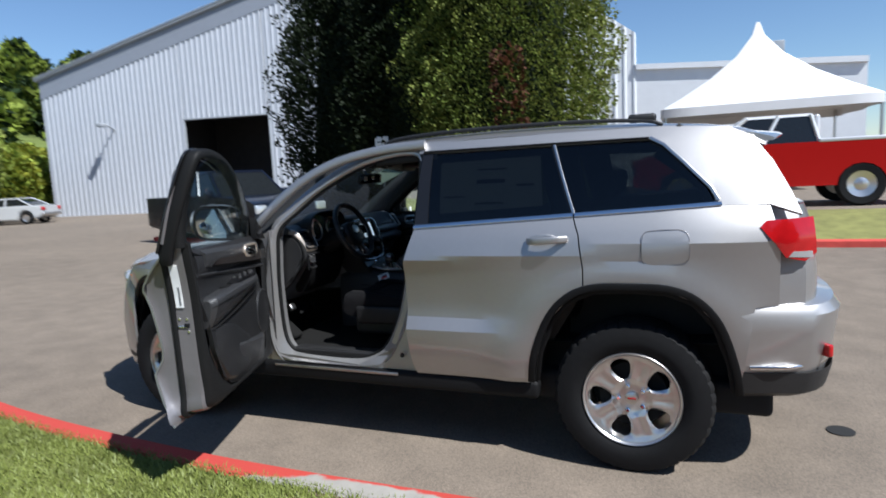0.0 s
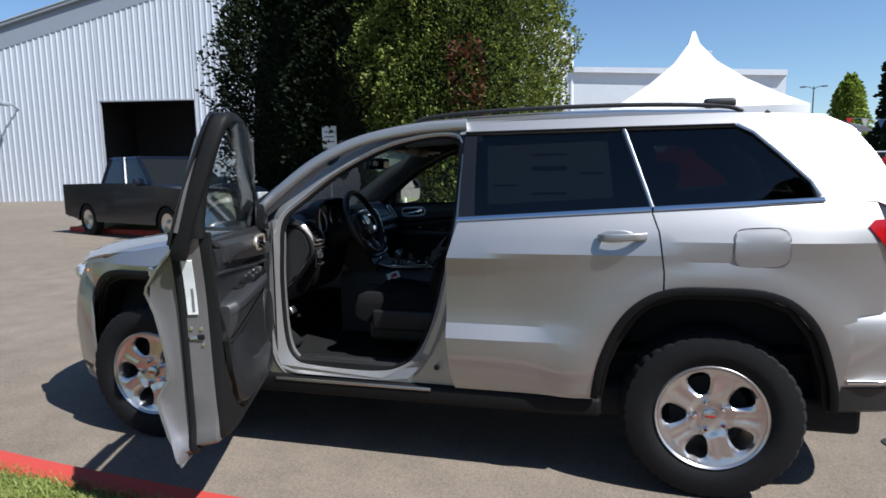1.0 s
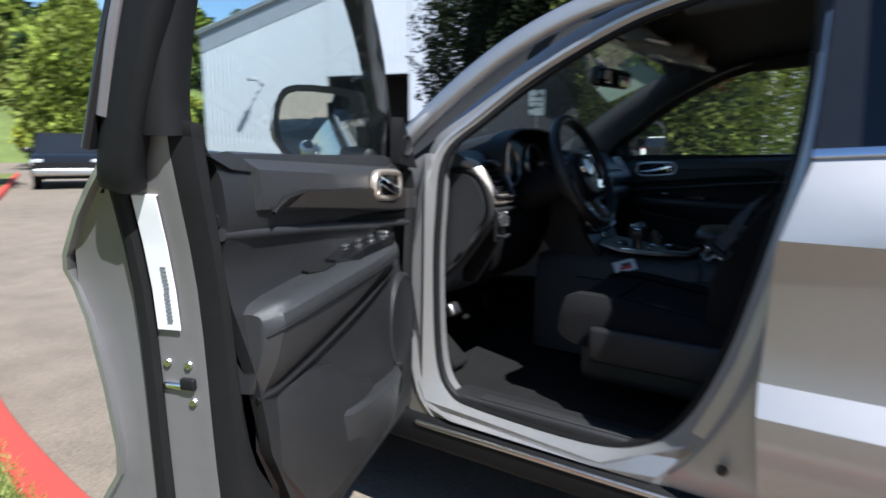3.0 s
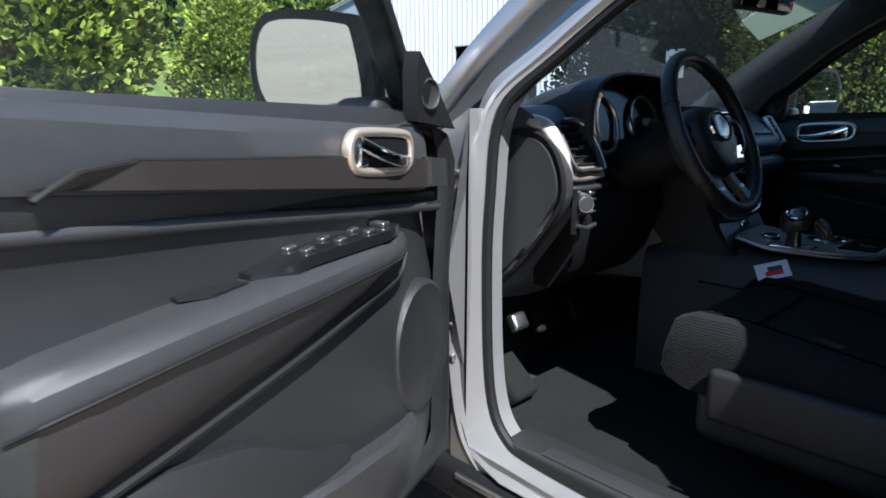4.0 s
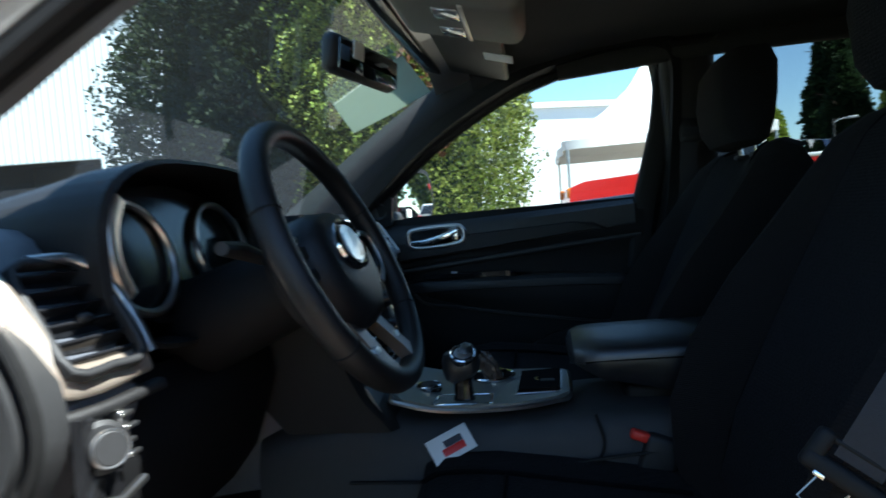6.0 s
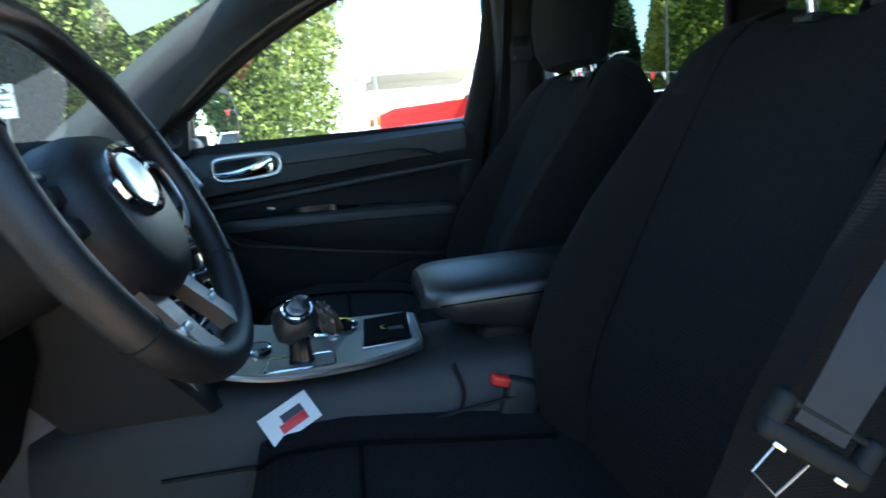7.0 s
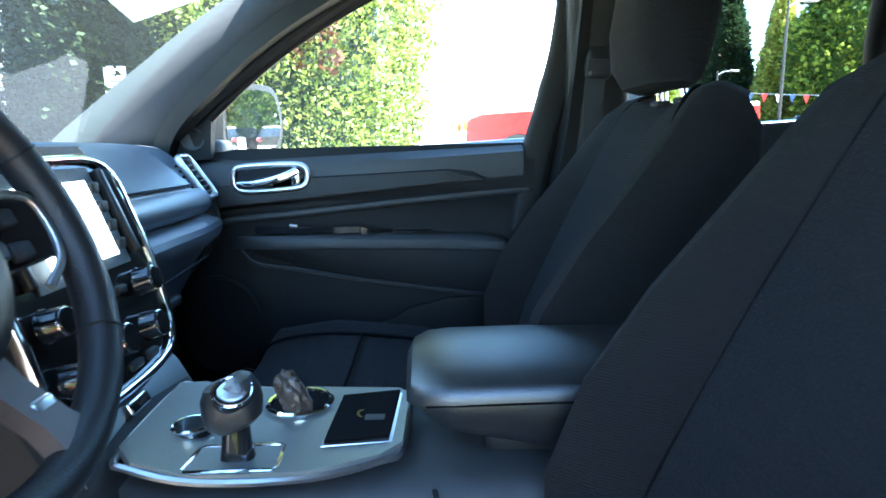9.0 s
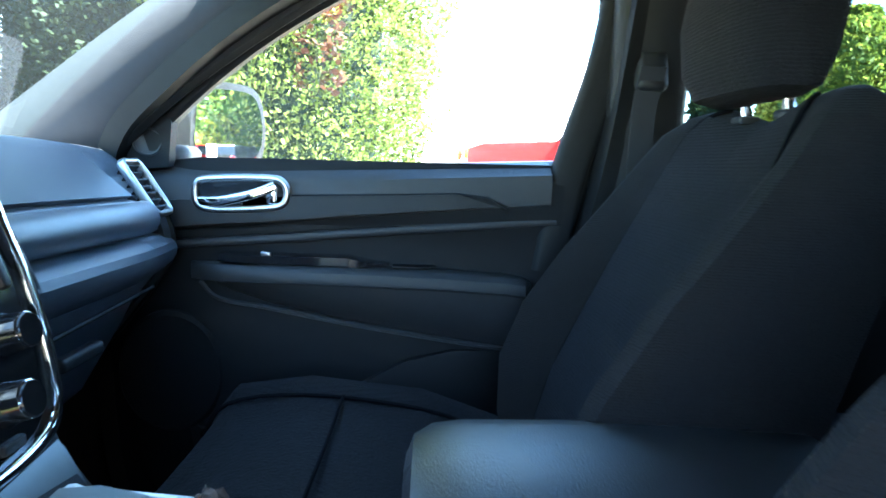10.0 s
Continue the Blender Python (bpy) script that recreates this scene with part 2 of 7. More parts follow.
def sweep(path, section, up=(0, 1, 0), bm=None, closed=False, caps=True):
    """Carries a section of (across, along up) pairs along a path."""
    path, up0 = [Vector(p) for p in path], Vector(up)
    rings, k = [], len(path)
    for i, p in enumerate(path):
        t = (path[(i + 1) % k] - path[i - 1]) if closed or 0 < i < k - 1 else (path[1] - path[0] if i == 0 else path[-1] - path[-2])
        t.normalize()
        side = t.cross(up0).normalized()
        u = side.cross(t).normalized()
        rings.append([p + side * a + u * b for a, b in section])
    if closed:
        rings.append(rings[0])
        bm = loft(rings, True, False, bm)
        bmesh.ops.remove_doubles(bm, verts=bm.verts[:], dist=1e-6)
        return bm
    return loft(rings, True, caps, bm)


def slab(w, h, r=0.3, n=3):
    """A rounded rectangle as a section."""
    r = min(w, h) * r
    out = []
    for cx, cy, s in ((w / 2 - r, h / 2 - r, 0), (-w / 2 + r, h / 2 - r, 90), (-w / 2 + r, -h / 2 + r, 180), (w / 2 - r, -h / 2 + r, 270)):
        for i in range(n + 1):
            a = radians(s + 90 * i / n)
            out.append((cx + r * math.cos(a), cy + r * math.sin(a)))
    return out


def thicken(bm, d, faces=None):
    """Gives open faces a second skin d below the first, closed along the edges."""
    faces = list(faces or bm.faces)
    bm.normal_update()
    verts = {v for f in faces for v in f.verts}
    chosen = set(faces)
    normal = {v: sum((f.normal for f in v.link_faces if f in chosen), Vector()).normalized() for v in verts}
    low = {v: bm.verts.new(v.co - normal[v] * d) for v in verts}
    count = collections.Counter(e for f in faces for e in f.edges)
    for f in faces:
        bm.faces.new([low[v] for v in reversed(f.verts)])
    for e, n in count.items():
        if n == 1:
            a, b = e.verts
            bm.faces.new((a, b, low[b], low[a]))


def sheet(outline, place, thick, cuts_u=(), cuts_v=(), rim=0.0):
    """A panel over an outline in a (u, v) plane, cut into cells, laid on a curved surface by place(u, v) and given a thickness."""
    bm = bmesh.new()
    bm.faces.new([bm.verts.new((u, 0, v)) for u, v in outline])
    for us, no in ((cuts_u, (1, 0, 0)), (cuts_v, (0, 0, 1))):
        for c in us:
            bmesh.ops.bisect_plane(bm, geom=bm.verts[:] + bm.edges[:] + bm.faces[:], plane_co=(c, 0, 0) if no[0] else (0, 0, c), plane_no=no, dist=1e-5)
    bmesh.ops.triangulate(bm, faces=[f for f in bm.faces if len(f.verts) > 4])
    for v in bm.verts:
        v.co = Vector(place(v.co.x, v.co.z))
    bmesh.ops.recalc_face_normals(bm, faces=bm.faces[:])
    if thick:
        thicken(bm, thick)
    return bm


def steps(a, b, d):
    n = max(1, round((b - a) / d))
    return [a + (b - a) * i / n for i in range(1, n)]


def mirrored(bm):
    """The same mesh on the other side of the car."""
    t = bm.copy()
    for v in t.verts:
        v.co.y = -v.co.y
    bmesh.ops.reverse_faces(t, faces=t.faces[:])
    return t

# ---- the car: shape of its sides ----
PROFILE_Z = [0.30, 0.40, 0.45, 0.55, 0.64, 0.69, 0.755, 0.80, 0.90, 1.00, 1.075, 1.10, 1.16, 1.20, 1.25, 1.30, 1.40, 1.50, 1.60, 1.66, 1.72, 1.78]
PROFILE_Y = [0.84, 0.885, 0.915, 0.942, 0.955, 0.958, 0.918, 0.914, 0.925, 0.942, 0.966, 0.958, 0.935, 0.915, 0.884, 0.868, 0.832, 0.790, 0.740, 0.705, 0.655, 0.57]
PLAIN_Y = [0.84, 0.885, 0.915, 0.932, 0.936, 0.936, 0.937, 0.939, 0.945, 0.955, 0.966, 0.958, 0.935, 0.915, 0.884, 0.868, 0.832, 0.790, 0.740, 0.705, 0.655, 0.57]


def belt(x):
    return 1.235 + 0.055 * (x - 0.3)


def side_y(x, z):
    """Half the car's width at x and z."""
    lift = 0.055 * (x - 0.3) * min(1, max(0, (z - 0.7) / 0.35)) * min(1, max(0, (1.75 - z) / 0.35))
    w = min(1, max(0, (x + 0.9) / 0.2)) * min(1, max(0, (0.95 - x) / 0.35))
    zz = z - lift
    y = np.interp(zz, PROFILE_Z, PROFILE_Y) * w + np.interp(zz, PROFILE_Z, PLAIN_Y) * (1 - w)
    if x < -1.2:
        y -= 0.36 * ((-1.2 - x) / 1.05) ** 2.2
    if x > 1.55:
        y -= 0.17 * ((x - 1.55) / 0.8) ** 2.2
    for cx in (-1.4575, 1.4575):
        d = math.hypot((x - cx) * 0.95, z - 0.40)
        y += 0.022 * math.exp(-((d - 0.58) / 0.09) ** 2) * (1 if z < 1.05 else 0.3)
    return float(y)


def on_side(x, z, out=0.0):
    return (x, -side_y(x, z) - out, z)


KNOTS = [z for z in PROFILE_Z]


def side_panel(outline, out=0.0, thick=0.012, du=0.06):
    us = [u for u, v in outline]
    return sheet(outline, lambda u, v: on_side(u, v, out), thick, steps(min(us), max(us), du), KNOTS + [0.35, 0.5, 0.60, 0.85, 0.95, 1.035])


ARCH = [(-0.49, 0.05), (-0.46, 0.22), (-0.385, 0.40), (-0.29, 0.505), (-0.17, 0.555), (0.0, 0.562), (0.17, 0.555), (0.29, 0.505), (0.385, 0.39), (0.45, 0.2), (0.475, 0.05)]


def arch(cx, cz=0.38, grow=0.0):
    return [(cx + u * (1 + grow / 0.52), cz + v * (1 + grow / 0.56)) for u, v in ARCH]


car = thing("car", "silver mid-size sport utility car parked on asphalt, driver's door open", "car")
CX, FX, CZ = 1.4575, -1.4575, 0.38

# outer skin, both sides
ra, fa = arch(CX), arch(FX)
REAR_DOOR = [(0.325, belt(0.325) + 0.004), (1.185, belt(1.185) + 0.004), (1.215, 1.2), (1.237, 1.03), (1.237, 0.93)] + [(u, v) for u, v in reversed(ra) if u < 1.22] + [(0.955, 0.425), (0.30, 0.425), (0.285, 0.5), (0.265, 0.75), (0.275, 1.05)]
QUARTER = [(1.192, belt(1.185) + 0.004), (1.9, belt(1.9) + 0.004), (2.06, belt(1.9) - 0.005), (2.10, 1.17), (2.10, 0.865), (2.0, 0.855), (1.945, 0.50), (1.94, 0.43)] + [(u, v) for u, v in reversed(ra) if u > 1.26] + [(1.244, 0.935), (1.244, 1.03), (1.222, 1.2)]
FENDER = [(-0.792, 1.165), (-0.786, 0.9), (-0.784, 0.43), (-0.97, 0.43)] + list(reversed(fa))[0:] + [(-1.945, 0.43), (-1.96, 0.5), (-1.98, 0.72), (-1.98, 0.90), (-1.84, 0.99), (-1.6, 1.055), (-1.3, 1.10), (-1.0, 1.14)]
for name, outline in (("rear_door", REAR_DOOR), ("rear_quarter", QUARTER), ("front_fender", FENDER)):
    for flip in (False, True):
        bm = side_panel(outline)
        part(name, mirrored(bm) if flip else bm, SILVER, car, smooth=14)


def strip_on_side(points, width, out, mat, name, parent, label="", both=True, tilt=0.0):
    path = [Vector(on_side(u, v, out)) for u, v in points]
    for flip in ((False, True) if both else (False,)):
        bm = sweep(path, slab(width, 0.012, 0.4, 2), (0, -1, tilt))
        part(name, mirrored(bm) if flip else bm, mat, parent, label)


for cx in (CX, FX):
    pts = [(p.x, p.z) for p in curve([(u, 0, v) for u, v in arch(cx, grow=0.012)], 4)]
    strip_on_side(pts, 0.036, 0.004, BLACK_AND_SHADED, "wheel_arch_lip", car, "black wheel arch moulding")
    strip_on_side([(u, v) for u, v in arch(cx, grow=-0.012)], 0.03, -0.03, BLACK_AND_SHADED, "wheel_arch_edge", car, "black wheel arch edge")
    # the dark liner above each wheel
    rings = []
    for u, v in arch(cx, grow=-0.004):
        rings.append([(u, -side_y(u, v) + 0.02, v), (u, -0.60, v)])
    bm = loft(rings, False, False)
    part("wheel_liner", bm.copy(), UNDER, car)
    part("wheel_liner", mirrored(bm), UNDER, car)
    bm.free()

# belt mouldings and the rear side windows
strip_on_side([(u, belt(u) + 0.012) for u in (0.32, 0.5, 0.7, 0.9, 1.1, 1.188)], 0.022, 0.004, CHROME, "belt_moulding", car, "bright belt moulding", True, 0.7)
strip_on_side([(u, belt(u) + 0.012) for u in (1.196, 1.4, 1.6, 1.75, 1.86)], 0.022, 0.004, CHROME, "belt_moulding", car, "bright belt moulding", True, 0.7)
WIN_TOP = 1.652
R_GLASS = [(0.40, belt(0.4) + 0.02), (1.175, belt(1.17) + 0.02), (1.055, WIN_TOP), (0.345, WIN_TOP - 0.005)]
Q_GLASS = [(1.205, belt(1.2) + 0.02), (1.83, belt(1.83) + 0.02), (1.80, 1.40), (1.60, 1.615), (1.54, 1.648), (1.082, WIN_TOP)]
for flip in (False, True):
    for name, outline in (("rear_door_glass", R_GLASS), ("quarter_glass", Q_GLASS)):
        bm = side_panel(outline, -0.010, 0.004, 0.2)
        part(name, mirrored(bm) if flip else bm, TINT_GLASS if flip else DARK_TINT, car, "dark tinted window glass")
    bm = side_panel([(0.322, belt(0.32) + 0.02), (0.40, belt(0.4) + 0.02), (0.385, WIN_TOP), (0.325, WIN_TOP)], -0.004, 0.02)
    part("b_pillar_cover", mirrored(bm) if flip else bm, GLOSS_BLACK, car, "gloss black pillar cover")
    bm = side_panel([(1.177, belt(1.17) + 0.018), (1.203, belt(1.2) + 0.018), (1.082, WIN_TOP), (1.056, WIN_TOP)], 0.0, 0.02)
    part("c_pillar_cover", mirrored(bm) if flip else bm, GLOSS_BLACK, car)
    bm = sweep([Vector(on_side(1.192 - 0.120 * k, belt(1.19) + 0.018 + k * (WIN_TOP - belt(1.19) - 0.018), 0.002)) for k in (0, 0.33, 0.66, 1)], slab(0.014, 0.006, 0.4, 2), (0, -1, 0.3))
    part("pillar_strip", mirrored(bm) if flip else bm, SATIN, car)
    bm = side_panel([(1.84, belt(1.84) + 0.006), (2.06, belt(1.9)), (2.19, 1.275), (2.15, 1.38), (2.08, 1.52), (2.0, 1.635), (1.90, 1.69), (1.60, 1.712), (1.54, 1.71), (1.545, 1.655), (1.61, 1.62), (1.815, 1.405)], 0.002, 0.02)
    part("d_pillar", mirrored(bm) if flip else bm, SILVER, car)
    bm = side_panel([(0.30, WIN_TOP), (1.55, WIN_TOP), (1.56, 1.712), (0.30, 1.716)], 0.002, 0.02)
    part("cant_rail", mirrored(bm) if flip else bm, SILVER, car)
strip_on_side([(1.847, belt(1.84) + 0.03), (1.813, 1.41), (1.70, 1.53), (1.61, 1.62), (1.545, 1.657)], 0.018, 0.005, SATIN, "quarter_moulding", car, "bright window moulding", True, 0.3)
strip_on_side([(0.33, WIN_TOP + 0.006), (0.7, WIN_TOP + 0.006), (1.1, WIN_TOP + 0.006), (1.54, WIN_TOP + 0.004)], 0.012, 0.005, SEAL, "drip_moulding", car)

# price sticker behind the rear door glass
bm = side_panel([(0.46, 1.315), (1.03, 1.345), (1.0, 1.60), (0.44, 1.59)], -0.020, 0.001)
sticker = part("window_sticker", bm, WHITE_PAPER, car, "pale paper price sticker inside the glass")
for u0, u1, v0, v1 in ((0.66, 0.82, 1.47, 1.49), (0.66, 0.82, 1.54, 1.547), (0.66, 0.82, 1.36, 1.37), (0.88, 0.98, 1.45, 1.46), (0.48, 0.6, 1.40, 1.406)):
    part("print_bar", side_panel([(u0, v0), (u1, v0), (u1, v1), (u0, v1)], -0.0175, 0.0006), DARK_PRINT, sticker)

# fuel flap and rear door handles
FLAP = [(1.512, 1.10), (1.52, 1.07), (1.55, 1.055), (1.68, 1.06), (1.715, 1.078), (1.724, 1.115), (1.722, 1.18), (1.71, 1.208), (1.675, 1.222), (1.55, 1.217), (1.52, 1.20), (1.512, 1.17)]
part("fuel_flap", side_panel([(1.616 + (u - 1.616) * 0.97, 1.14 + (v - 1.14) * 0.96) for u, v in FLAP], 0.004, 0.006), SILVER, car)
path = [Vector(on_side(u, v, 0.002)) for u, v in FLAP]
part("fuel_flap_gap", tube(curve(path, 3, True), 0.0014, 6, closed=True), JAMB, car)


def door_handle(parent, x0, x1, z, name="door_handle"):
    """A bar handle over a scooped cup, on the driver's side at rest."""
    mid = (x0 + x1) / 2
    path = [on_side(x0, z - 0.006, 0.006), on_side(x0 + 0.03, z - 0.003, 0.034), on_side(mid, z, 0.042), on_side(x1 - 0.04, z + 0.003, 0.036), on_side(x1, z + 0.003, 0.008)]
    bm = sweep(curve(path, 5), slab(0.034, 0.016, 0.45, 3), (0, -1, 0))
    cup = bmesh.new()
    bmesh.ops.create_uvsphere(cup, u_segments=20, v_segments=10, radius=1)
    for v in cup.verts:
        v.co = Vector((mid - 0.02 + v.co.x * 0.085, 0, z - 0.012 + v.co.z * 0.042)) + Vector((0, -side_y(mid, z) - 0.003 + v.co.y * 0.006, 0))
    return bm, cup


for flip in (False, True):
    bm, cup = door_handle(car, 0.97, 1.165, 1.18)
    part("door_handle", mirrored(bm) if flip else bm, SILVER, car, "silver bar door handle")
    part("handle_cup", mirrored(cup) if flip else cup, SILVER, car)

# roof, hood, windscreen, back
ROOF_X = [-0.36, -0.25, -0.1, 0.1, 0.35, 0.7, 1.1, 1.5, 1.8, 1.96, 2.06]
ROOF_Z = [1.655, 1.692, 1.722, 1.745, 1.757, 1.764, 1.760, 1.742, 1.715, 1.69, 1.655]


def roof_ring(x, z):
    w = 0.66 - 0.06 * max(0, (x - 1.5) / 0.56) - 0.02 * max(0, -x / 0.36)
    drop = 0.045
    half = [(0, z), (0.2, z - 0.002), (0.4, z - 0.012), (0.52, z - 0.024), (0.6, z - drop), (w, z - drop - 0.022)]
    return [(x, -y, q) for y, q in reversed(half)] + [(x, y, q) for y, q in half[1:]]


bm = loft([roof_ring(x, z) for x, z in zip(ROOF_X, ROOF_Z)], False)
thicken(bm, 0.02)
part("roof", bm, SILVER, car)
for s in (-1, 1):
    rail = curve([(0.02, s * 0.575, 1.722), (0.12, s * 0.575, 1.752), (0.5, s * 0.58, 1.772), (1.1, s * 0.575, 1.772), (1.5, s * 0.565, 1.752), (1.6, s * 0.56, 1.724)], 6)
    part("roof_rail", sweep(rail, slab(0.03, 0.02, 0.4), (0, 0, 1)), BLACK_PLASTIC, car, "black roof rail")
    rail = curve([(-0.12, s * 0.61, 1.683), (0.1, s * 0.617, 1.700), (0.7, s * 0.617, 1.717), (1.2, s * 0.612, 1.713), (1.72, s * 0.60, 1.672)], 6)
    part("roof_ditch", sweep(rail, slab(0.016, 0.012, 0.4), (0, 0, 1)), SEAL, car)
part("rail_foot", box((1.50, -0.562, 1.765), (0.14, 0.035, 0.045), 0.016), BLACK_PLASTIC, car)

# A pillars and the frame round each front door opening
A_PATH = [(-0.99, 0.815, 1.115), (-0.83, 0.812, 1.222), (-0.64, 0.80, 1.385), (-0.44, 0.765, 1.53), (-0.22, 0.725, 1.628), (0.06, 0.692, 1.682), (0.33, 0.678, 1.697)]
OPENING = [(-0.632, 0.835, 1.235), (-0.655, 0.845, 1.05), (-0.662, 0.845, 0.85), (-0.648, 0.845, 0.60), (-0.60, 0.845, 0.495), (-0.50, 0.845, 0.465), (-0.16, 0.845, 0.455), (0.0, 0.845, 0.49), (0.10, 0.845, 0.58), (0.185, 0.85, 0.77), (0.255, 0.855, 1.05), (0.295, 0.835, 1.25), (0.305, 0.76, 1.47), (0.30, 0.715, 1.60), (0.25, 0.695, 1.645), (0.10, 0.70, 1.64), (-0.11, 0.715, 1.59), (-0.34, 0.75, 1.475), (-0.52, 0.79, 1.345)]
for s in (-1, 1):
    path = curve([(x, s * y, z) for x, y, z in A_PATH], 6)
    part("a_pillar", sweep([p + Vector((0, s * 0.012, 0.004)) for p in path], slab(0.055, 0.045, 0.35), (0, 1, 0)), SILVER, car)
    loop = curve([(x, s * y, z) for x, y, z in OPENING], 5, True)
    mid = Vector((-0.15, s * 0.8, 1.0))
    rings = []
    for p in loop:
        d = p - mid
        d.y = 0
        d.normalize()
        inn = Vector((0, -s, 0))
        low = min(1, max(0, (1.2 - p.z) / 0.2))
        rings.append([p + d * (0.018 + 0.055 * low) - inn * 0.035 * low + inn * 0.005, p + d * 0.045 * low + d * 0.01 - inn * 0.02 * low, p + d * 0.02, p + inn * 0.012, p + inn * 0.03 + d * 0.002, p + inn * 0.10 + d * 0.012, p + inn * 0.10 + d * 0.05, p + d * (0.06 + 0.02 * low) + inn * 0.03])
    rings.append(rings[0])
    bm = loft(rings, True, False)
    bmesh.ops.remove_doubles(bm, verts=bm.verts[:], dist=1e-6)
    part("door_aperture", bm, APERTURE if s < 0 else SEAL, car)
    seal = [p + Vector((0, -s * 0.028, 0)) - Vector(((p - mid).x, 0, (p - mid).z)).normalized() * 0.004 for p in loop]
    part("door_seal", tube(seal, 0.013, 8, closed=True), SEAL, car, "black rubber door seal")
# posts behind the openings, sills
for s in (-1, 1):
    bm = sheet([(-0.80, 0.42), (-0.68, 0.42), (-0.69, 0.9), (-0.67, 1.24), (-0.80, 1.17)], lambda u, v: (u, -0.862, v), 0.05)
    part("hinge_post", bm if s < 0 else mirrored(bm), SILVER, car)
    bm = sheet([(-0.72, 0.41), (0.29, 0.41), (0.30, 0.6), (0.25, 0.62), (0.16, 0.56), (0.06, 0.45), (-0.1, 0.43), (-0.55, 0.435), (-0.66, 0.47), (-0.72, 0.6)], lambda u, v: (u, -0.868 - 0.02 * (0.6 - v), v), 0.02)
    part("sill_outer", bm if s < 0 else mirrored(bm), SILVER, car)
    bm = sheet([(0.30, 0.42), (0.34, 0.42), (0.34, 1.25), (0.325, 1.25), (0.28, 1.05), (0.21, 0.77), (0.13, 0.58), (0.22, 0.55)], lambda u, v: (u, -0.868, v), 0.05)
    part("b_post", bm if s < 0 else mirrored(bm), SILVER, car)
    part("rocker", box((0.0, s * 0.855, 0.375), (1.98, 0.09, 0.10), 0.025), BLACK_AND_SHADED, car, "black lower sill cladding")
    part("rocker_insert", box((-0.25, s * 0.9, 0.405), (0.85, 0.01, 0.016), 0.004), SATIN, car)
    part("body_plug", loft([circle((0.205, s * 0.893, 0.517), 0.014, (0, s, 0), 12), circle((0.205, s * 0.899, 0.517), 0.012, (0, s, 0), 12)]), BLACK_PLASTIC, car)


def hood_z(x, y):
    return np.interp(x, [-2.12, -2.0, -1.8, -1.4, -1.0, -0.92], [0.985, 1.035, 1.085, 1.145, 1.19, 1.195]) - 0.085 * (abs(y) / 0.82) ** 3 + 0.012 * math.exp(-((abs(y) - 0.45) / 0.08) ** 2)


rings = []
for x in (-2.13, -2.08, -2.0, -1.9, -1.7, -1.5, -1.3, -1.1, -0.97, -0.92):
    w = np.interp(x, [-2.13, -2.0, -1.6, -1.2, -0.92], [0.62, 0.70, 0.80, 0.855, 0.86])
    rings.append([(x - 0.22 * (1 - (abs(t) ** 2)) * max(0, (-1.7 - x) / 0.43) + 0.0, w * t, hood_z(x, w * t)) for t in np.linspace(-1, 1, 25)])
bm = loft(rings, False)
thicken(bm, 0.015)
part("hood", bm, SILVER, car)
part("cowl", loft([[(-0.95, y, 1.16), (-0.80, y, 1.185), (-0.80, y, 1.12), (-0.95, y, 1.10)] for y in (-0.8, 0.8)]), BLACK_PLASTIC, car)


def screen_at(t, v):
    """Across t from -1 to 1, up v from 0 to 1."""
    z = 1.185 + 0.475 * v
    w = 0.80 - 0.10 * v
    return (-0.985 + 0.625 * v + 0.03 * math.sin(math.pi * v) * -1 + 0.075 * (1 - v * 0.5) * t * t, w * t, z - 0.02 * t * t)


bm = loft([[screen_at(t, v) for t in np.linspace(-1, 1, 21)] for v in np.linspace(0, 1, 11)], False)
ob = part("windscreen", bm, SCREEN_GLASS, car, "clear curved windscreen")
ob.visible_shadow = False
bm = sweep([Vector(screen_at(t, 0.985)) for t in np.linspace(-1, 1, 21)], slab(0.04, 0.02), (0, 0, 1))
part("screen_header", bm, GLOSS_BLACK, car)
for y0, y1 in ((-0.62, -0.02), (0.05, 0.68)):
    a, b = Vector(screen_at(y0 / 0.8, 0.06)), Vector(screen_at(y1 / 0.8, 0.03))
    part("wiper", tube([a + Vector((-0.03, 0, 0.02)), (a + b) / 2 + Vector((-0.05, 0, 0.02)), b + Vector((-0.03, 0, 0.02))], 0.008, 6), BLACK_PLASTIC, car)


def nose(x_side, x_mid, half, levels, power=2.6, n=25, face=-1):
    """The rounded end of the body: rings in plan, one for each (height, reach, half width)."""
    rings = []
    for z, reach, w in levels:
        ring = []
        for t in np.linspace(-1, 1, n):
            a = abs(t) ** 1.0
            ring.append((x_side + (x_mid + reach - x_side) * (1 - a ** power) ** (1 / power), w * math.copysign(a ** 0.85, t), z))
        rings.append(ring)
    return rings


bm = loft(nose(-1.86, -2.34, 0.86, [(0.24, 0.16, 0.80), (0.30, 0.08, 0.84), (0.42, 0.0, 0.855), (0.60, -0.02, 0.86), (0.74, 0.0, 0.85), (0.86, 0.02, 0.82), (0.95, 0.05, 0.77), (0.99, 0.08, 0.73)], 1.75), False)
thicken(bm, 0.015)
part("front_bumper", bm, SILVER, car)
bm = loft(nose(-1.85, -2.35, 0.86, [(0.24, 0.15, 0.81), (0.30, 0.07, 0.85), (0.38, -0.006, 0.866), (0.41, -0.006, 0.866)], 1.75), False)
part("front_skirt", bm, BLACK_PLASTIC, car, "black lower bumper skirt")
for i in range(7):
    y = (i - 3) * 0.11
    part("grille_slot", box((-2.325 + 0.2 * abs(y), y, 0.86), (0.05, 0.075, 0.15), 0.02), GLOSS_BLACK, car)
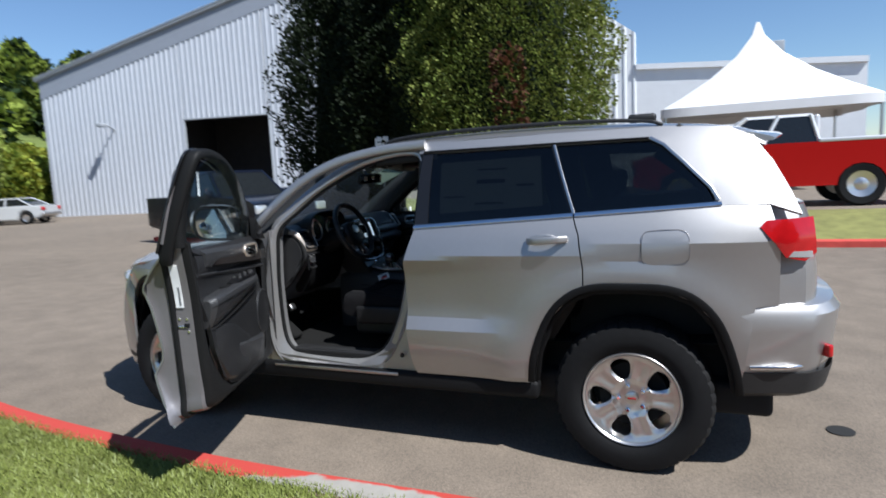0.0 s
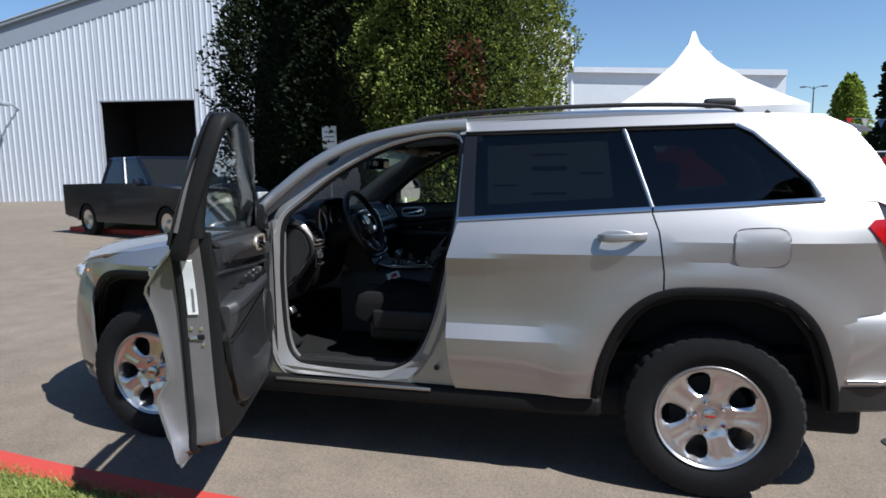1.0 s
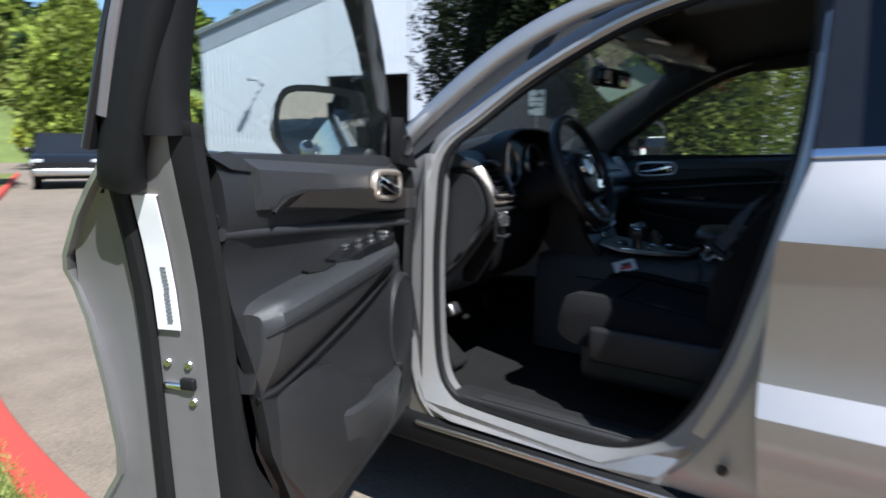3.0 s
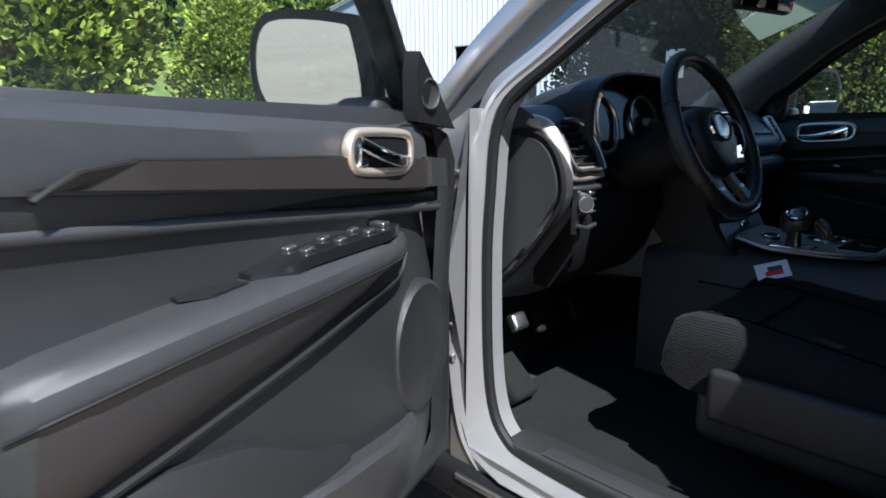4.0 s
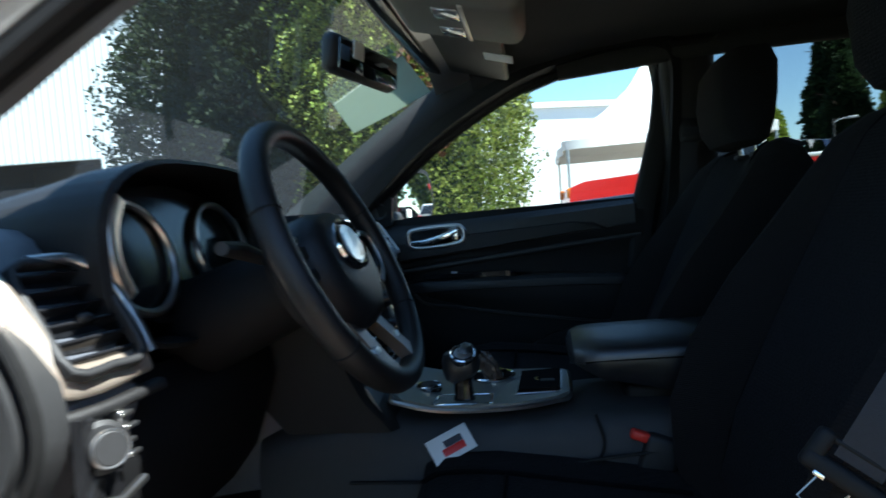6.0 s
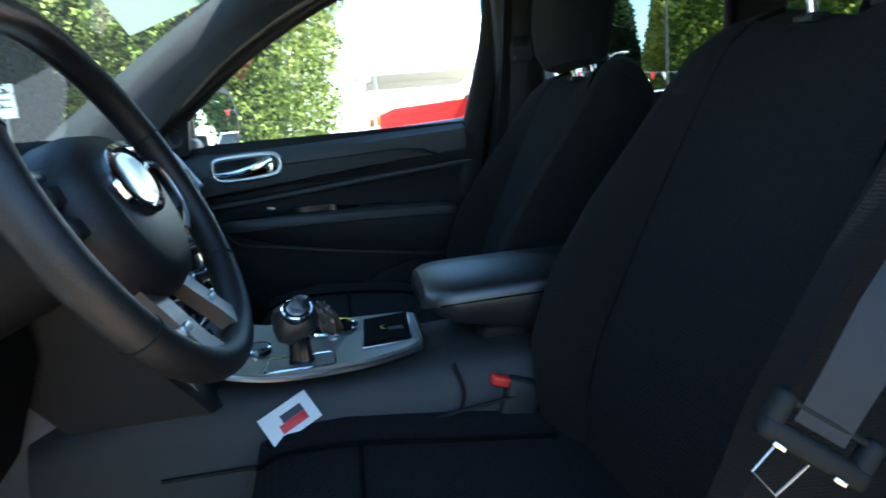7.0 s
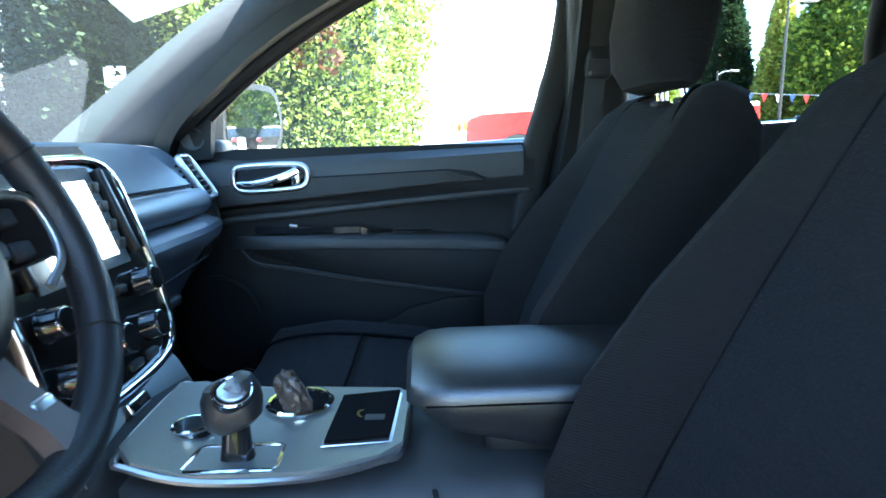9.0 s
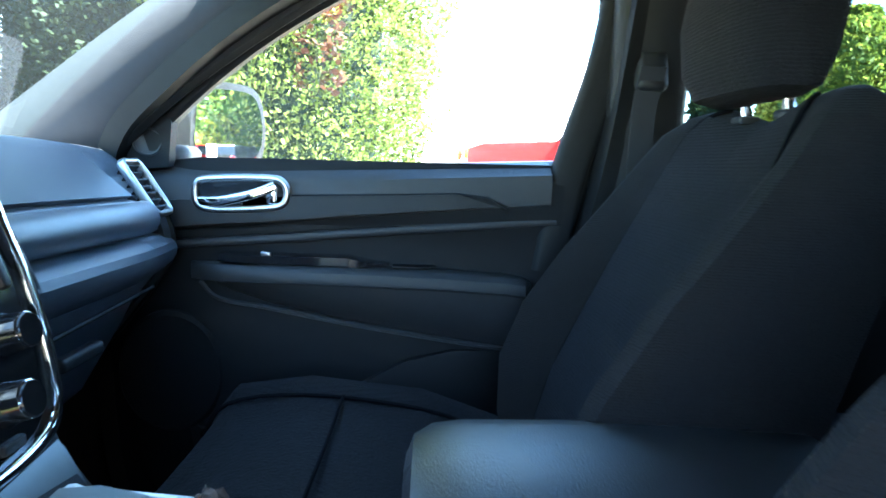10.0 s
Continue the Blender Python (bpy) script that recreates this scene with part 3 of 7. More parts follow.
for s in (-1, 1):
    part("headlamp", box((-2.085, s * 0.555, 0.89), (0.22, 0.26, 0.09), 0.04, Matrix.Rotation(s * radians(38), 4, "Z")), LAMP_CLEAR, car)
    part("side_marker", box((-1.985, s * 0.735, 0.905), (0.05, 0.03, 0.06), 0.012, Matrix.Rotation(s * radians(52), 4, "Z")), AMBER, car, "amber side marker")

# tail: bumper, gate, lamps
rb = nose(1.94, 2.40, 0.86, [(0.42, -0.12, 0.80), (0.46, -0.04, 0.87), (0.60, 0.0, 0.90), (0.74, 0.02, 0.915), (0.82, 0.03, 0.92), (0.86, 0.0, 0.90), (0.875, -0.07, 0.87)], 3.0)
bm = loft(rb, False)
thicken(bm, 0.015)
part("rear_bumper", bm, SILVER, car)
bm = loft(nose(1.94, 2.405, 0.86, [(0.40, -0.10, 0.80), (0.44, -0.02, 0.872), (0.52, 0.0, 0.89), (0.545, 0.0, 0.895)], 3.0), False)
part("rear_skirt", bm, BLACK_PLASTIC, car, "black lower bumper skirt")
bm = sweep(curve([(1.98, -0.885, 0.57), (2.16, -0.85, 0.575), (2.31, -0.7, 0.58), (2.395, -0.4, 0.58), (2.41, 0, 0.58), (2.395, 0.4, 0.58), (2.31, 0.7, 0.58), (2.16, 0.85, 0.575), (1.98, 0.885, 0.57)], 5), slab(0.02, 0.02, 0.4), (0, 0, 1))
part("bumper_strip", bm, CHROME, car, "thin chrome strip along the rear bumper")
for s in (-1, 1):
    part("rear_reflector", box((2.29, s * 0.735, 0.64), (0.03, 0.12, 0.06), 0.01, Matrix.Rotation(s * radians(-35), 4, "Z")), RED_LENS, car, "small red reflector")
bm = loft(nose(2.04, 2.30, 0.8, [(0.86, 0.02, 0.872), (1.0, 0.02, 0.872), (1.12, 0.01, 0.858), (1.22, -0.01, 0.834), (1.31, -0.04, 0.80)], 3.0), False)
thicken(bm, 0.02)
part("tailgate", bm, SILVER, car)
bm = loft([[(np.interp(v, [0, 1], [2.255, 2.06]) - 0.19 * t * t, t * (0.81 - 0.15 * v), 1.31 + 0.33 * v) for t in np.linspace(-1, 1, 15)] for v in np.linspace(0, 1, 6)], False)
ob = part("rear_glass", bm, DARK_TINT, car, "dark tinted rear window")
ob.visible_shadow = False
rows = []
for t in np.linspace(-1, 1, 13):
    top, back = 1.705 - 0.035 * t * t, 2.20 - 0.10 * t * t
    rows.append([(1.86, 0.60 * t, top - 0.004), (2.0, 0.61 * t, top - 0.012), (back - 0.02, 0.62 * t, top - 0.036), (back, 0.62 * t, top - 0.046), (back - 0.01, 0.62 * t, top - 0.058), (2.0, 0.61 * t, top - 0.055), (1.86, 0.60 * t, top - 0.035)])
part("rear_spoiler", loft(rows), SILVER, car)
for s in (-1, 1):
    lens = sheet([(2.015, 1.225), (2.04, 1.252), (2.235, 1.262), (2.25, 1.10), (2.20, 1.065), (2.12, 1.085), (2.075, 1.15)], lambda u, v: (u, -(side_y(min(u, 2.08), v) + 0.006 - 1.6 * max(0, u - 2.08) ** 1.7), v), 0.02, steps(2.03, 2.29, 0.03), (1.15, 1.2))
    part("tail_lamp", lens if s < 0 else mirrored(lens), RED_LENS, car, "red wrap-around tail lamp")
    lens = sheet([(2.13, 1.088), (2.235, 1.080), (2.23, 1.110), (2.15, 1.112)], lambda u, v: (u, -(side_y(min(u, 2.08), v) + 0.009 - 1.6 * max(0, u - 2.08) ** 1.7), v), 0.01, steps(2.15, 2.27, 0.03))
    part("reversing_lamp", lens if s < 0 else mirrored(lens), LAMP_CLEAR, car, "clear reversing lamp")

# under the body
part("underbody", box((0.1, 0, 0.36), (4.0, 1.5, 0.16), 0.03), UNDER, car)
for s in (-1, 1):
    for cx in (FX, CX):
        part("wheel_well", box((cx, s * 0.60, 0.66), (0.98, 0.06, 0.62), 0.02), UNDER, car)
part("front_bay", box((-1.75, 0, 0.66), (0.5, 1.1, 0.5), 0.03), UNDER, car)


# ---- wheels ----
def wheel(cx, side):
    """Stands at the origin of its own axle, outer face towards -y, then turned for its side."""
    hub = new("wheel")
    hub.parent = car
    hub.matrix_local = pose(cx, side * 0.81, CZ, 0, 0, 0 if side < 0 else 180)
    R, W, n = 0.384, 0.118, 160
    prof = [(0.235, -W + 0.018), (0.25, -W + 0.004), (0.30, -W - 0.004), (0.345, -W + 0.004), (0.366, -W + 0.008), (0.374, -W + 0.022), (R, -W + 0.04), (R, -0.048), (R - 0.009, -0.044), (R - 0.009, -0.036), (R, -0.032), (R + 0.001, -0.006), (R - 0.009, -0.003), (R - 0.009, 0.005), (R + 0.001, 0.008), (R, 0.032), (R - 0.009, 0.036), (R - 0.009, 0.044), (R, 0.048), (R, W - 0.04), (0.374, W - 0.022), (0.33, W), (0.25, W), (0.235, W - 0.02)]
    lug = lambda i, r: r - (0.006 if r > 0.365 and i % 4 == 0 else 0)
    rings = [[(lug(i, r) * math.cos(2 * math.pi * i / n), y, lug(i, r) * math.sin(2 * math.pi * i / n)) for r, y in prof] for i in range(n)]
    bm = loft(rings + [rings[0]], True, False)
    bmesh.ops.remove_doubles(bm, verts=bm.verts[:], dist=1e-6)
    part("tyre", bm, RUBBER, hub, "black all-season tyre")
    # barrel and spoked face
    prof = [(0.240, -W + 0.012), (0.234, -W + 0.004), (0.226, -W + 0.010), (0.214, -W + 0.03), (0.205, 0), (0.205, W - 0.02)]
    rings = [[(r * math.cos(2 * math.pi * i / n), y, r * math.sin(2 * math.pi * i / n)) for r, y in prof] for i in range(n)]
    bm = loft(rings + [rings[0]], False, False)
    bmesh.ops.remove_doubles(bm, verts=bm.verts[:], dist=1e-6)
    rr = [0.03, 0.06, 0.082, 0.098, 0.106, 0.125, 0.15, 0.175, 0.192, 0.203, 0.212, 0.222]
    wide = [0.10, 0.10, 0.08, 0.06, 0.14, 0.20, 0.225, 0.225, 0.19, 0.10, 0.12, 0.15]
    grid = []
    for r, h in zip(rr, wide):
        row = []
        for sector in range(5):
            for j in range(16):
                if j < 4:
                    k = -0.5 + (0.5 - h) * j / 4
                elif j < 13:
                    k = -h + 2 * h * (j - 4) / 8
                else:
                    k = h + (0.5 - h) * (j - 12) / 4
                a = 2 * math.pi * (sector + 0.5 + k) / 5
                dip = max(0, 1 - abs(abs(k) - 0.5) / 0.12) * 0.006 * (1 if 0.1 < r < 0.21 else 0)
                roll = 0.010 * max(0, 1 - (abs(k) - h) / 0.06) * (1 if 0.09 < r < 0.208 else 0)
                y = np.interp(r, [0.03, 0.08, 0.1, 0.19, 0.222], [-0.075, -0.080, -0.092, -0.097, -0.106]) + roll + dip
                row.append(bm.verts.new((r * math.cos(a), y, r * math.sin(a))))
        grid.append(row)
    na = 80
    for q in range(len(rr) - 1):
        for i in range(na):
            if 3 <= q <= 8 and 4 <= i % 16 < 12:
                continue
            bm.faces.new((grid[q][i], grid[q][(i + 1) % na], grid[q + 1][(i + 1) % na], grid[q + 1][i]))
    free = [v for v in bm.verts if not v.link_faces]
    bmesh.ops.delete(bm, geom=free, context="VERTS")
    face = [f for f in bm.faces if max(v.co.y for v in f.verts) < -0.05 and all(0.02 < math.hypot(v.co.x, v.co.z) < 0.2225 for v in f.verts)]
    bmesh.ops.recalc_face_normals(bm, faces=bm.faces[:])
    thicken(bm, 0.022 if face[0].normal.y < 0 else -0.022, face)
    part("rim", bm, ALLOY, hub, "five-spoke polished alloy rim")
    part("brake_disc", loft([circle((0, -0.02, 0), 0.165, (0, 1, 0), 40), circle((0, 0.01, 0), 0.165, (0, 1, 0), 40)]), UNDER, hub)
    part("hub_cap", loft([circle((0, -0.078, 0), 0.032, (0, 1, 0), 24), circle((0, -0.088, 0), 0.031, (0, 1, 0), 24), circle((0, -0.091, 0), 0.026, (0, 1, 0), 24)]), SATIN, hub)
    part("cap_badge", box((0, -0.0915, 0), (0.04, 0.002, 0.008), 0.001), RED_LENS, hub)
    for i in range(5):
        a = 2 * math.pi * (i + 0.5) / 5
        c = Vector((0.0635 * math.cos(a), -0.08, 0.0635 * math.sin(a)))
        part("lug_nut", loft([circle(c, 0.0125, (0, 1, 0), 6), circle(c + Vector((0, -0.014, 0)), 0.0125, (0, 1, 0), 6), circle(c + Vector((0, -0.018, 0)), 0.008, (0, 1, 0), 6)]), CHROME, hub)
    return hub


for cx in (FX, CX):
    for s in (-1, 1):
        wheel(cx, s)


# ---- front doors ----
def card_y(x, z):
    """How far out the inner face of a door's trim lies."""
    y = np.interp(z, [0.5, 0.62, 0.80, 0.90, 1.02, 1.10, 1.125, 1.15, 1.20, 1.235], [0.80, 0.79, 0.785, 0.79, 0.812, 0.812, 0.80, 0.795, 0.80, 0.815])
    return float(y + 0.03 * max(0, (-0.45 - x) / 0.2) ** 2)


def on_card(x, z, inward=0.0):
    return (x, -card_y(x, z) + inward, z)


def card_panel(outline, inward=0.0, thick=0.01):
    us = [u for u, v in outline]
    return sheet(outline, lambda u, v: on_card(u, v, inward), thick, steps(min(us), max(us), 0.05), (0.56, 0.62, 0.7, 0.8, 0.85, 0.9, 0.96, 1.02, 1.06, 1.10, 1.125, 1.15, 1.175, 1.2))


def front_door(side, m):
    """Built closed on the driver's side, mirrored for the other, and swung about its hinges by m."""
    f = (lambda bm: bm) if side < 0 else mirrored
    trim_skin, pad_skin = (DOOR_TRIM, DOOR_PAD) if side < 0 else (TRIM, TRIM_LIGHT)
    R = lambda pts: [(x, side * abs(y), z) for x, y, z in pts]
    OUT = [(-0.778, 1.172), (-0.3, belt(-0.3) + 0.003), (0.316, belt(0.316) + 0.003), (0.268, 1.05), (0.258, 0.75), (0.278, 0.5), (0.292, 0.44), (-0.774, 0.44), (-0.776, 0.9)]
    swell = lambda z: 0.05 * min(1, max(0, (1.25 - z) / 0.14)) * min(1, 0.4 + max(0, z - 0.44) / 0.4) if side < 0 else 0.0
    skin = sheet(OUT, lambda u, v: on_side(u, v, swell(v)), 0.008, steps(-0.778, 0.316, 0.06), KNOTS + [0.35, 0.5, 0.60, 0.85, 0.95, 1.035])
    door = part("front_door", f(skin), SILVER, car, "open silver driver's door" if side < 0 else "closed silver front door", 14)
    door.matrix_local = m
    P = lambda name, bm, mat, label="": part(name, f(bm), mat, door, label)
    # pressed edge between the skin and the inner panel
    inner = [(-0.70, 1.19), (-0.3, belt(-0.3) - 0.01), (0.20, belt(0.2) - 0.01), (0.262, 1.275), (0.225, 1.05), (0.19, 0.78), (0.12, 0.62), (0.02, 0.53), (-0.1, 0.505), (-0.62, 0.505), (-0.69, 0.58), (-0.70, 0.9)]
    outer = [(-0.772, 1.168), (-0.3, belt(-0.3)), (0.235, belt(0.235)), (0.312, 1.285), (0.262, 1.05), (0.252, 0.75), (0.268, 0.56), (0.284, 0.448), (-0.1, 0.448), (-0.70, 0.448), (-0.768, 0.46), (-0.77, 0.9)]
    oc = [(p.x, p.z) for p in curve([(u, 0, v) for u, v in outer], 4, True)]
    ic = [(p.x, p.z) for p in curve([(u, 0, v) for u, v in inner], 4, True)]
    mixed = lambda k, y: [(u * (1 - k) + a * k, y(u, v) if callable(y) else y, v * (1 - k) + b * k) for (u, v), (a, b) in zip(oc, ic)]
    rows = [mixed(0.0, lambda u, v: -side_y(u, v) + 0.006 - swell(v)), mixed(0.10, lambda u, v: -side_y(u, v) + 0.014 - swell(v)), mixed(0.20, lambda u, v: -0.6 * side_y(u, v) - 0.364 - 0.4 * swell(v)), mixed(0.27, -0.902), mixed(0.33, -0.896), mixed(0.39, -0.826), mixed(0.45, -0.816), mixed(1.0, -0.813)]
    rings = [list(r) for r in zip(*rows)]
    bm = loft(rings + [rings[0]], False)
    bmesh.ops.remove_doubles(bm, verts=bm.verts[:], dist=1e-6)
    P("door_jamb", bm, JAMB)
    P("outer_seal", tube(mixed(0.26, -0.900), 0.013, 8, closed=True), SEAL)
    rows = [mixed(0.45, -0.818), mixed(0.50, -0.802), mixed(0.66, -0.786), mixed(0.95, -0.780), mixed(1.2, -0.786), mixed(1.35, -0.80)] if side < 0 else [mixed(0.48, -0.814), mixed(0.52, -0.798), mixed(0.62, -0.790), mixed(0.85, -0.792), mixed(1.0, -0.806)]
    rings = [list(r) for r in zip(*rows)]
    bm = loft(rings + [rings[0]], False)
    bmesh.ops.remove_doubles(bm, verts=bm.verts[:], dist=1e-6)
    P("edge_seal", bm, SEAL, "black rubber door seal")
    # window frame and glass
    F = [(-0.735, 0.862, 1.175), (-0.63, 0.842, 1.275), (-0.50, 0.812, 1.39), (-0.33, 0.775, 1.505), (-0.11, 0.738, 1.612), (0.09, 0.715, 1.662), (0.25, 0.712, 1.668), (0.298, 0.735, 1.62), (0.315, 0.805, 1.43), (0.307, 0.868, 1.25), (0.296, 0.882, 1.20)]
    P("window_frame", sweep(curve([(x, -y, z) for x, y, z in F], 6), slab(0.042, 0.055, 0.35), (0, 1, 0)), SEAL, "black window frame")
    post = curve([(0.272, -0.752, 1.61), (0.285, -0.800, 1.45), (0.284, -0.822, 1.33), (0.280, -0.826, 1.268)], 5)
    if side < 0:
        P("frame_post", sweep(post, slab(0.065, 0.06, 0.4), (0, 1, 0)), SEAL, "inner cover of the window frame")
        P("frame_edge", sweep(curve([(0.318, -0.785, 1.60), (0.332, -0.835, 1.43), (0.324, -0.876, 1.29)], 5), slab(0.022, 0.018, 0.4), (0, 1, 0)), JAMB)
    else:
        post = curve([(0.315, -0.700, 1.61), (0.300, -0.745, 1.45), (0.272, -0.785, 1.32), (0.246, -0.800, 1.215), (0.215, -0.800, 1.02)], 5)
        P("frame_post", sweep(post, slab(0.075, 0.04, 0.4), (0, 1, 0)), SEAL, "inner cover of the window frame")
    P("frame_face", sweep(curve([(x + 0.004, -y - 0.034, z) for x, y, z in F[4:10]], 6), slab(0.05, 0.012, 0.35), (0, 1, 0)), GLOSS_BLACK)
    G = [(-0.70, belt(-0.7)), (0.30, belt(0.3)), (0.308, 1.43), (0.292, 1.61), (0.25, 1.655), (0.09, 1.65), (-0.11, 1.60), (-0.33, 1.495), (-0.50, 1.38), (-0.63, 1.265)]
    ob = P("door_glass", side_panel(G, -0.035, 0.003, 0.3), CLEAR_GLASS, "clear side window, wound up")
    ob.visible_shadow = False
    strip = [Vector(on_side(u, belt(u) + 0.012, 0.004)) for u in (-0.70, -0.45, -0.2, 0.05, 0.25)]
    P("belt_moulding", sweep(strip, slab(0.022, 0.012, 0.4, 2), (0, -1, 0)), SATIN)
    bm, cup = door_handle(door, 0.04, 0.23, 1.135)
    for b in (bm, cup):
        bmesh.ops.translate(b, vec=(0, -swell(1.135), 0), verts=b.verts)
    P("door_handle", bm, SILVER, "silver bar door handle")
    P("handle_cup", cup, SILVER)
    # inner trim
    CARD = [(-0.66, 1.205), (-0.5, 1.228), (0.24, 1.235), (0.235, 1.12), (0.20, 0.95), (0.16, 0.76), (0.08, 0.61), (-0.02, 0.54), (-0.12, 0.515), (-0.60, 0.515), (-0.665, 0.58), (-0.675, 0.9)]
    if side < 0:
        CARD = [(u - 0.012 if u > -0.1 else u, v) for u, v in CARD]
    # passenger's lower trim is the driver's grey with footwell shade put into the colour
    P("door_card", card_panel(CARD, 0.0, 0.02), trim_skin if side < 0 else BLACK_AND_SHADED, "dark grey moulded door trim")
    # upper pad with its lower edge falling towards the hinge, trim strip and lip
    low = lambda u: float(np.interp(u, [-0.66, -0.35, -0.1, 0.24], [1.078, 1.105, 1.130, 1.160]))
    rows = []
    for u in steps(-0.66, 0.20 if side < 0 else 0.26, 0.05):
        top, bot, k = 1.222 + 0.03 * (u + 0.66), low(u), 1.0 if u < 0.19 or side > 0 else 0.55
        f_in = 0.0 if u > -0.6 else -0.012
        rows.append([(u, -0.832, bot), (u, -0.800, bot - 0.002), (u, -0.79 + 0.022 * k + f_in, bot + 0.006), (u, -0.79 + 0.026 * k + f_in, bot + 0.03), (u, -0.79 + 0.022 * k + f_in, (top + bot) / 2 + 0.02), (u, -0.79 + 0.008 * k + f_in, top - 0.02), (u, -0.80 + f_in, top - 0.006), (u, -0.82, top), (u, -0.84, top - 0.004)])
    P("upper_pad", loft(rows), pad_skin, "soft grey upper door pad")
    face = lambda u, d: -0.766 + d - (0.012 if u < -0.6 else 0)
    up = lambda u: float(np.interp(u, [-0.66, -0.3, -0.1, 0.02, 0.08, 0.12], [1.142, 1.164, 1.172, 1.178, 1.172, 1.150]))
    strip = [(u, low(u) + 0.010) for u in (-0.62, -0.4, -0.2, 0.0, 0.12)] + [(u, up(u)) for u in (0.12, 0.08, 0.02, -0.1, -0.3, -0.62)]
    P("trim_strip", sheet(strip, lambda u, v: (u, face(u, 0.004), v), 0.008, steps(-0.62, 0.12, 0.1)), BRONZE if side < 0 else TRIM, "dark bronze trim strip")
    P("strip_line", tube([(u, face(u, 0.004), up(u)) for u in (-0.62, -0.3, -0.1, 0.02, 0.08, 0.12)], 0.0035, 6), SEAL)
    P("trim_end", sheet([(-0.655, low(-0.655) + 0.012), (-0.59, low(-0.59) + 0.012), (-0.585, 1.148), (-0.65, 1.144)], lambda u, v: (u, -0.768, v), 0.012), SATIN, "satin end piece of the trim strip")
    P("split_gap", sweep([(u, -0.798, low(u) - 0.012) for u in (-0.66, -0.35, -0.1, 0.23)], slab(0.022, 0.02), (0, 1, 0)), SEAL)
    P("lower_lip", sweep([(u, -0.793, low(u) - 0.03) for u in (-0.67, -0.35, -0.1, 0.225)], slab(0.02, 0.03, 0.45), (0, 1, 0)), pad_skin)
    # handle in its bright ring
    ring = curve([(-0.503, 0, 1.16), (-0.499, 0, 1.184), (-0.474, 0, 1.194), (-0.36, 0, 1.198), (-0.33, 0, 1.19), (-0.322, 0, 1.168), (-0.332, 0, 1.146), (-0.37, 0, 1.138), (-0.465, 0, 1.133), (-0.496, 0, 1.142)], 4, True)
    P("handle_ring", sweep([(p.x, face(p.x, 0.008), p.z) for p in ring], slab(0.015, 0.018, 0.45), (0, 1, 0), closed=True), BEIGE_METAL if side < 0 else SATIN, "satin metal ring round the inner handle")
    P("handle_recess", sheet([(p.x, p.z) for p in ring[::2]], lambda u, v: (u, face(u, 0.006), v), 0.006), GLOSS_BLACK)
    P("inner_handle", sweep(curve([(-0.495, -0.756, 1.148), (-0.45, -0.744, 1.151), (-0.39, -0.742, 1.165), (-0.345, -0.752, 1.183)], 5), slab(0.02, 0.012, 0.45), (0, 1, 0)), CHROME, "chrome inner door handle")
    P("lock_button", box((-0.352, -0.754, 1.165), (0.022, 0.012, 0.034), 0.004), CHROME)
    # armrest: a padded arm with a rounded rear end and a deep padded side
    rows = []
    for x, z, h, d in ((-0.53, 1.022, 0.02, 0.02), (-0.50, 1.024, 0.035, 0.05), (-0.44, 1.026, 0.06, 0.075), (-0.36, 1.028, 0.085, 0.09), (-0.2, 1.028, 0.115, 0.10), (0.0, 1.024, 0.14, 0.10), (0.12, 1.018, 0.152, 0.095), (0.16, 1.012, 0.15, 0.085), (0.178, 1.0, 0.13, 0.06)):
        yo = -0.812
        rows.append([(x, yo, z - 0.004), (x, yo + d * 0.6, z), (x, yo + d * 0.86, z - 0.003), (x, yo + d * 0.97, z - 0.012), (x, yo + d, z - 0.026), (x, yo + d * 0.98, z - 0.036), (x, yo + d * 0.82, z - h * 0.6), (x, yo + d * 0.55, z - h * 0.92), (x, yo + d * 0.45, z - h), (x, yo, z - h)])
    P("armrest", loft(rows), pad_skin, "padded armrest")
    P("armrest_seam", tube([(x, -0.812 + d + 0.001, z - 0.034) for x, z, d in ((-0.44, 1.026, 0.075), (-0.36, 1.028, 0.09), (-0.2, 1.028, 0.10), (0.0, 1.024, 0.10), (0.12, 1.018, 0.095), (0.16, 1.012, 0.085), (0.176, 1.0, 0.062))], 0.0022, 6), SEAL)
    # the passenger's fold takes the lighter trim, its lit edge put into the colour
    P("fold_line", tube(curve([(-0.50, -0.765, 0.985), (-0.46, -0.758, 0.952), (-0.36, -0.752, 0.937), (-0.2, -0.752, 0.908), (0.0, -0.756, 0.878), (0.12, -0.762, 0.862), (0.17, -0.775, 0.858)], 5), 0.005, 6), SEAL if side < 0 else TRIM_LIGHT)
    # switch pod at the front of the arm, pull cup behind it
    pod = lambda u: 1.033 + 0.012 * max(0, min(1, (-0.14 - u) / 0.06))
    P("switch_panel", sheet([(-0.46, -0.805), (-0.20, -0.805), (-0.13, -0.80), (-0.12, -0.765), (-0.17, -0.735), (-0.40, -0.735), (-0.46, -0.755)], lambda u, v: (u, v, pod(u)), 0.016, (-0.2, -0.14)), GLOSS_BLACK)
    # a black sheet on the arm stands in for the shade in the pull cup
    P("pull_cup", sheet([(-0.11, -0.80), (-0.03, -0.80), (-0.02, -0.775), (-0.05, -0.755), (-0.11, -0.76)], lambda u, v: (u, v, 1.0285), 0.003), SEAL)
    for i in range(6 if side < 0 else 1):
        P("window_switch", box((-0.375 + 0.075 * (i // 2) + 0.012, -0.753 - 0.03 * (i % 2), 1.048), (0.020, 0.012, 0.006), 0.002, Matrix.Rotation(radians(8), 4, "Y")), SATIN, "small bright window switch")
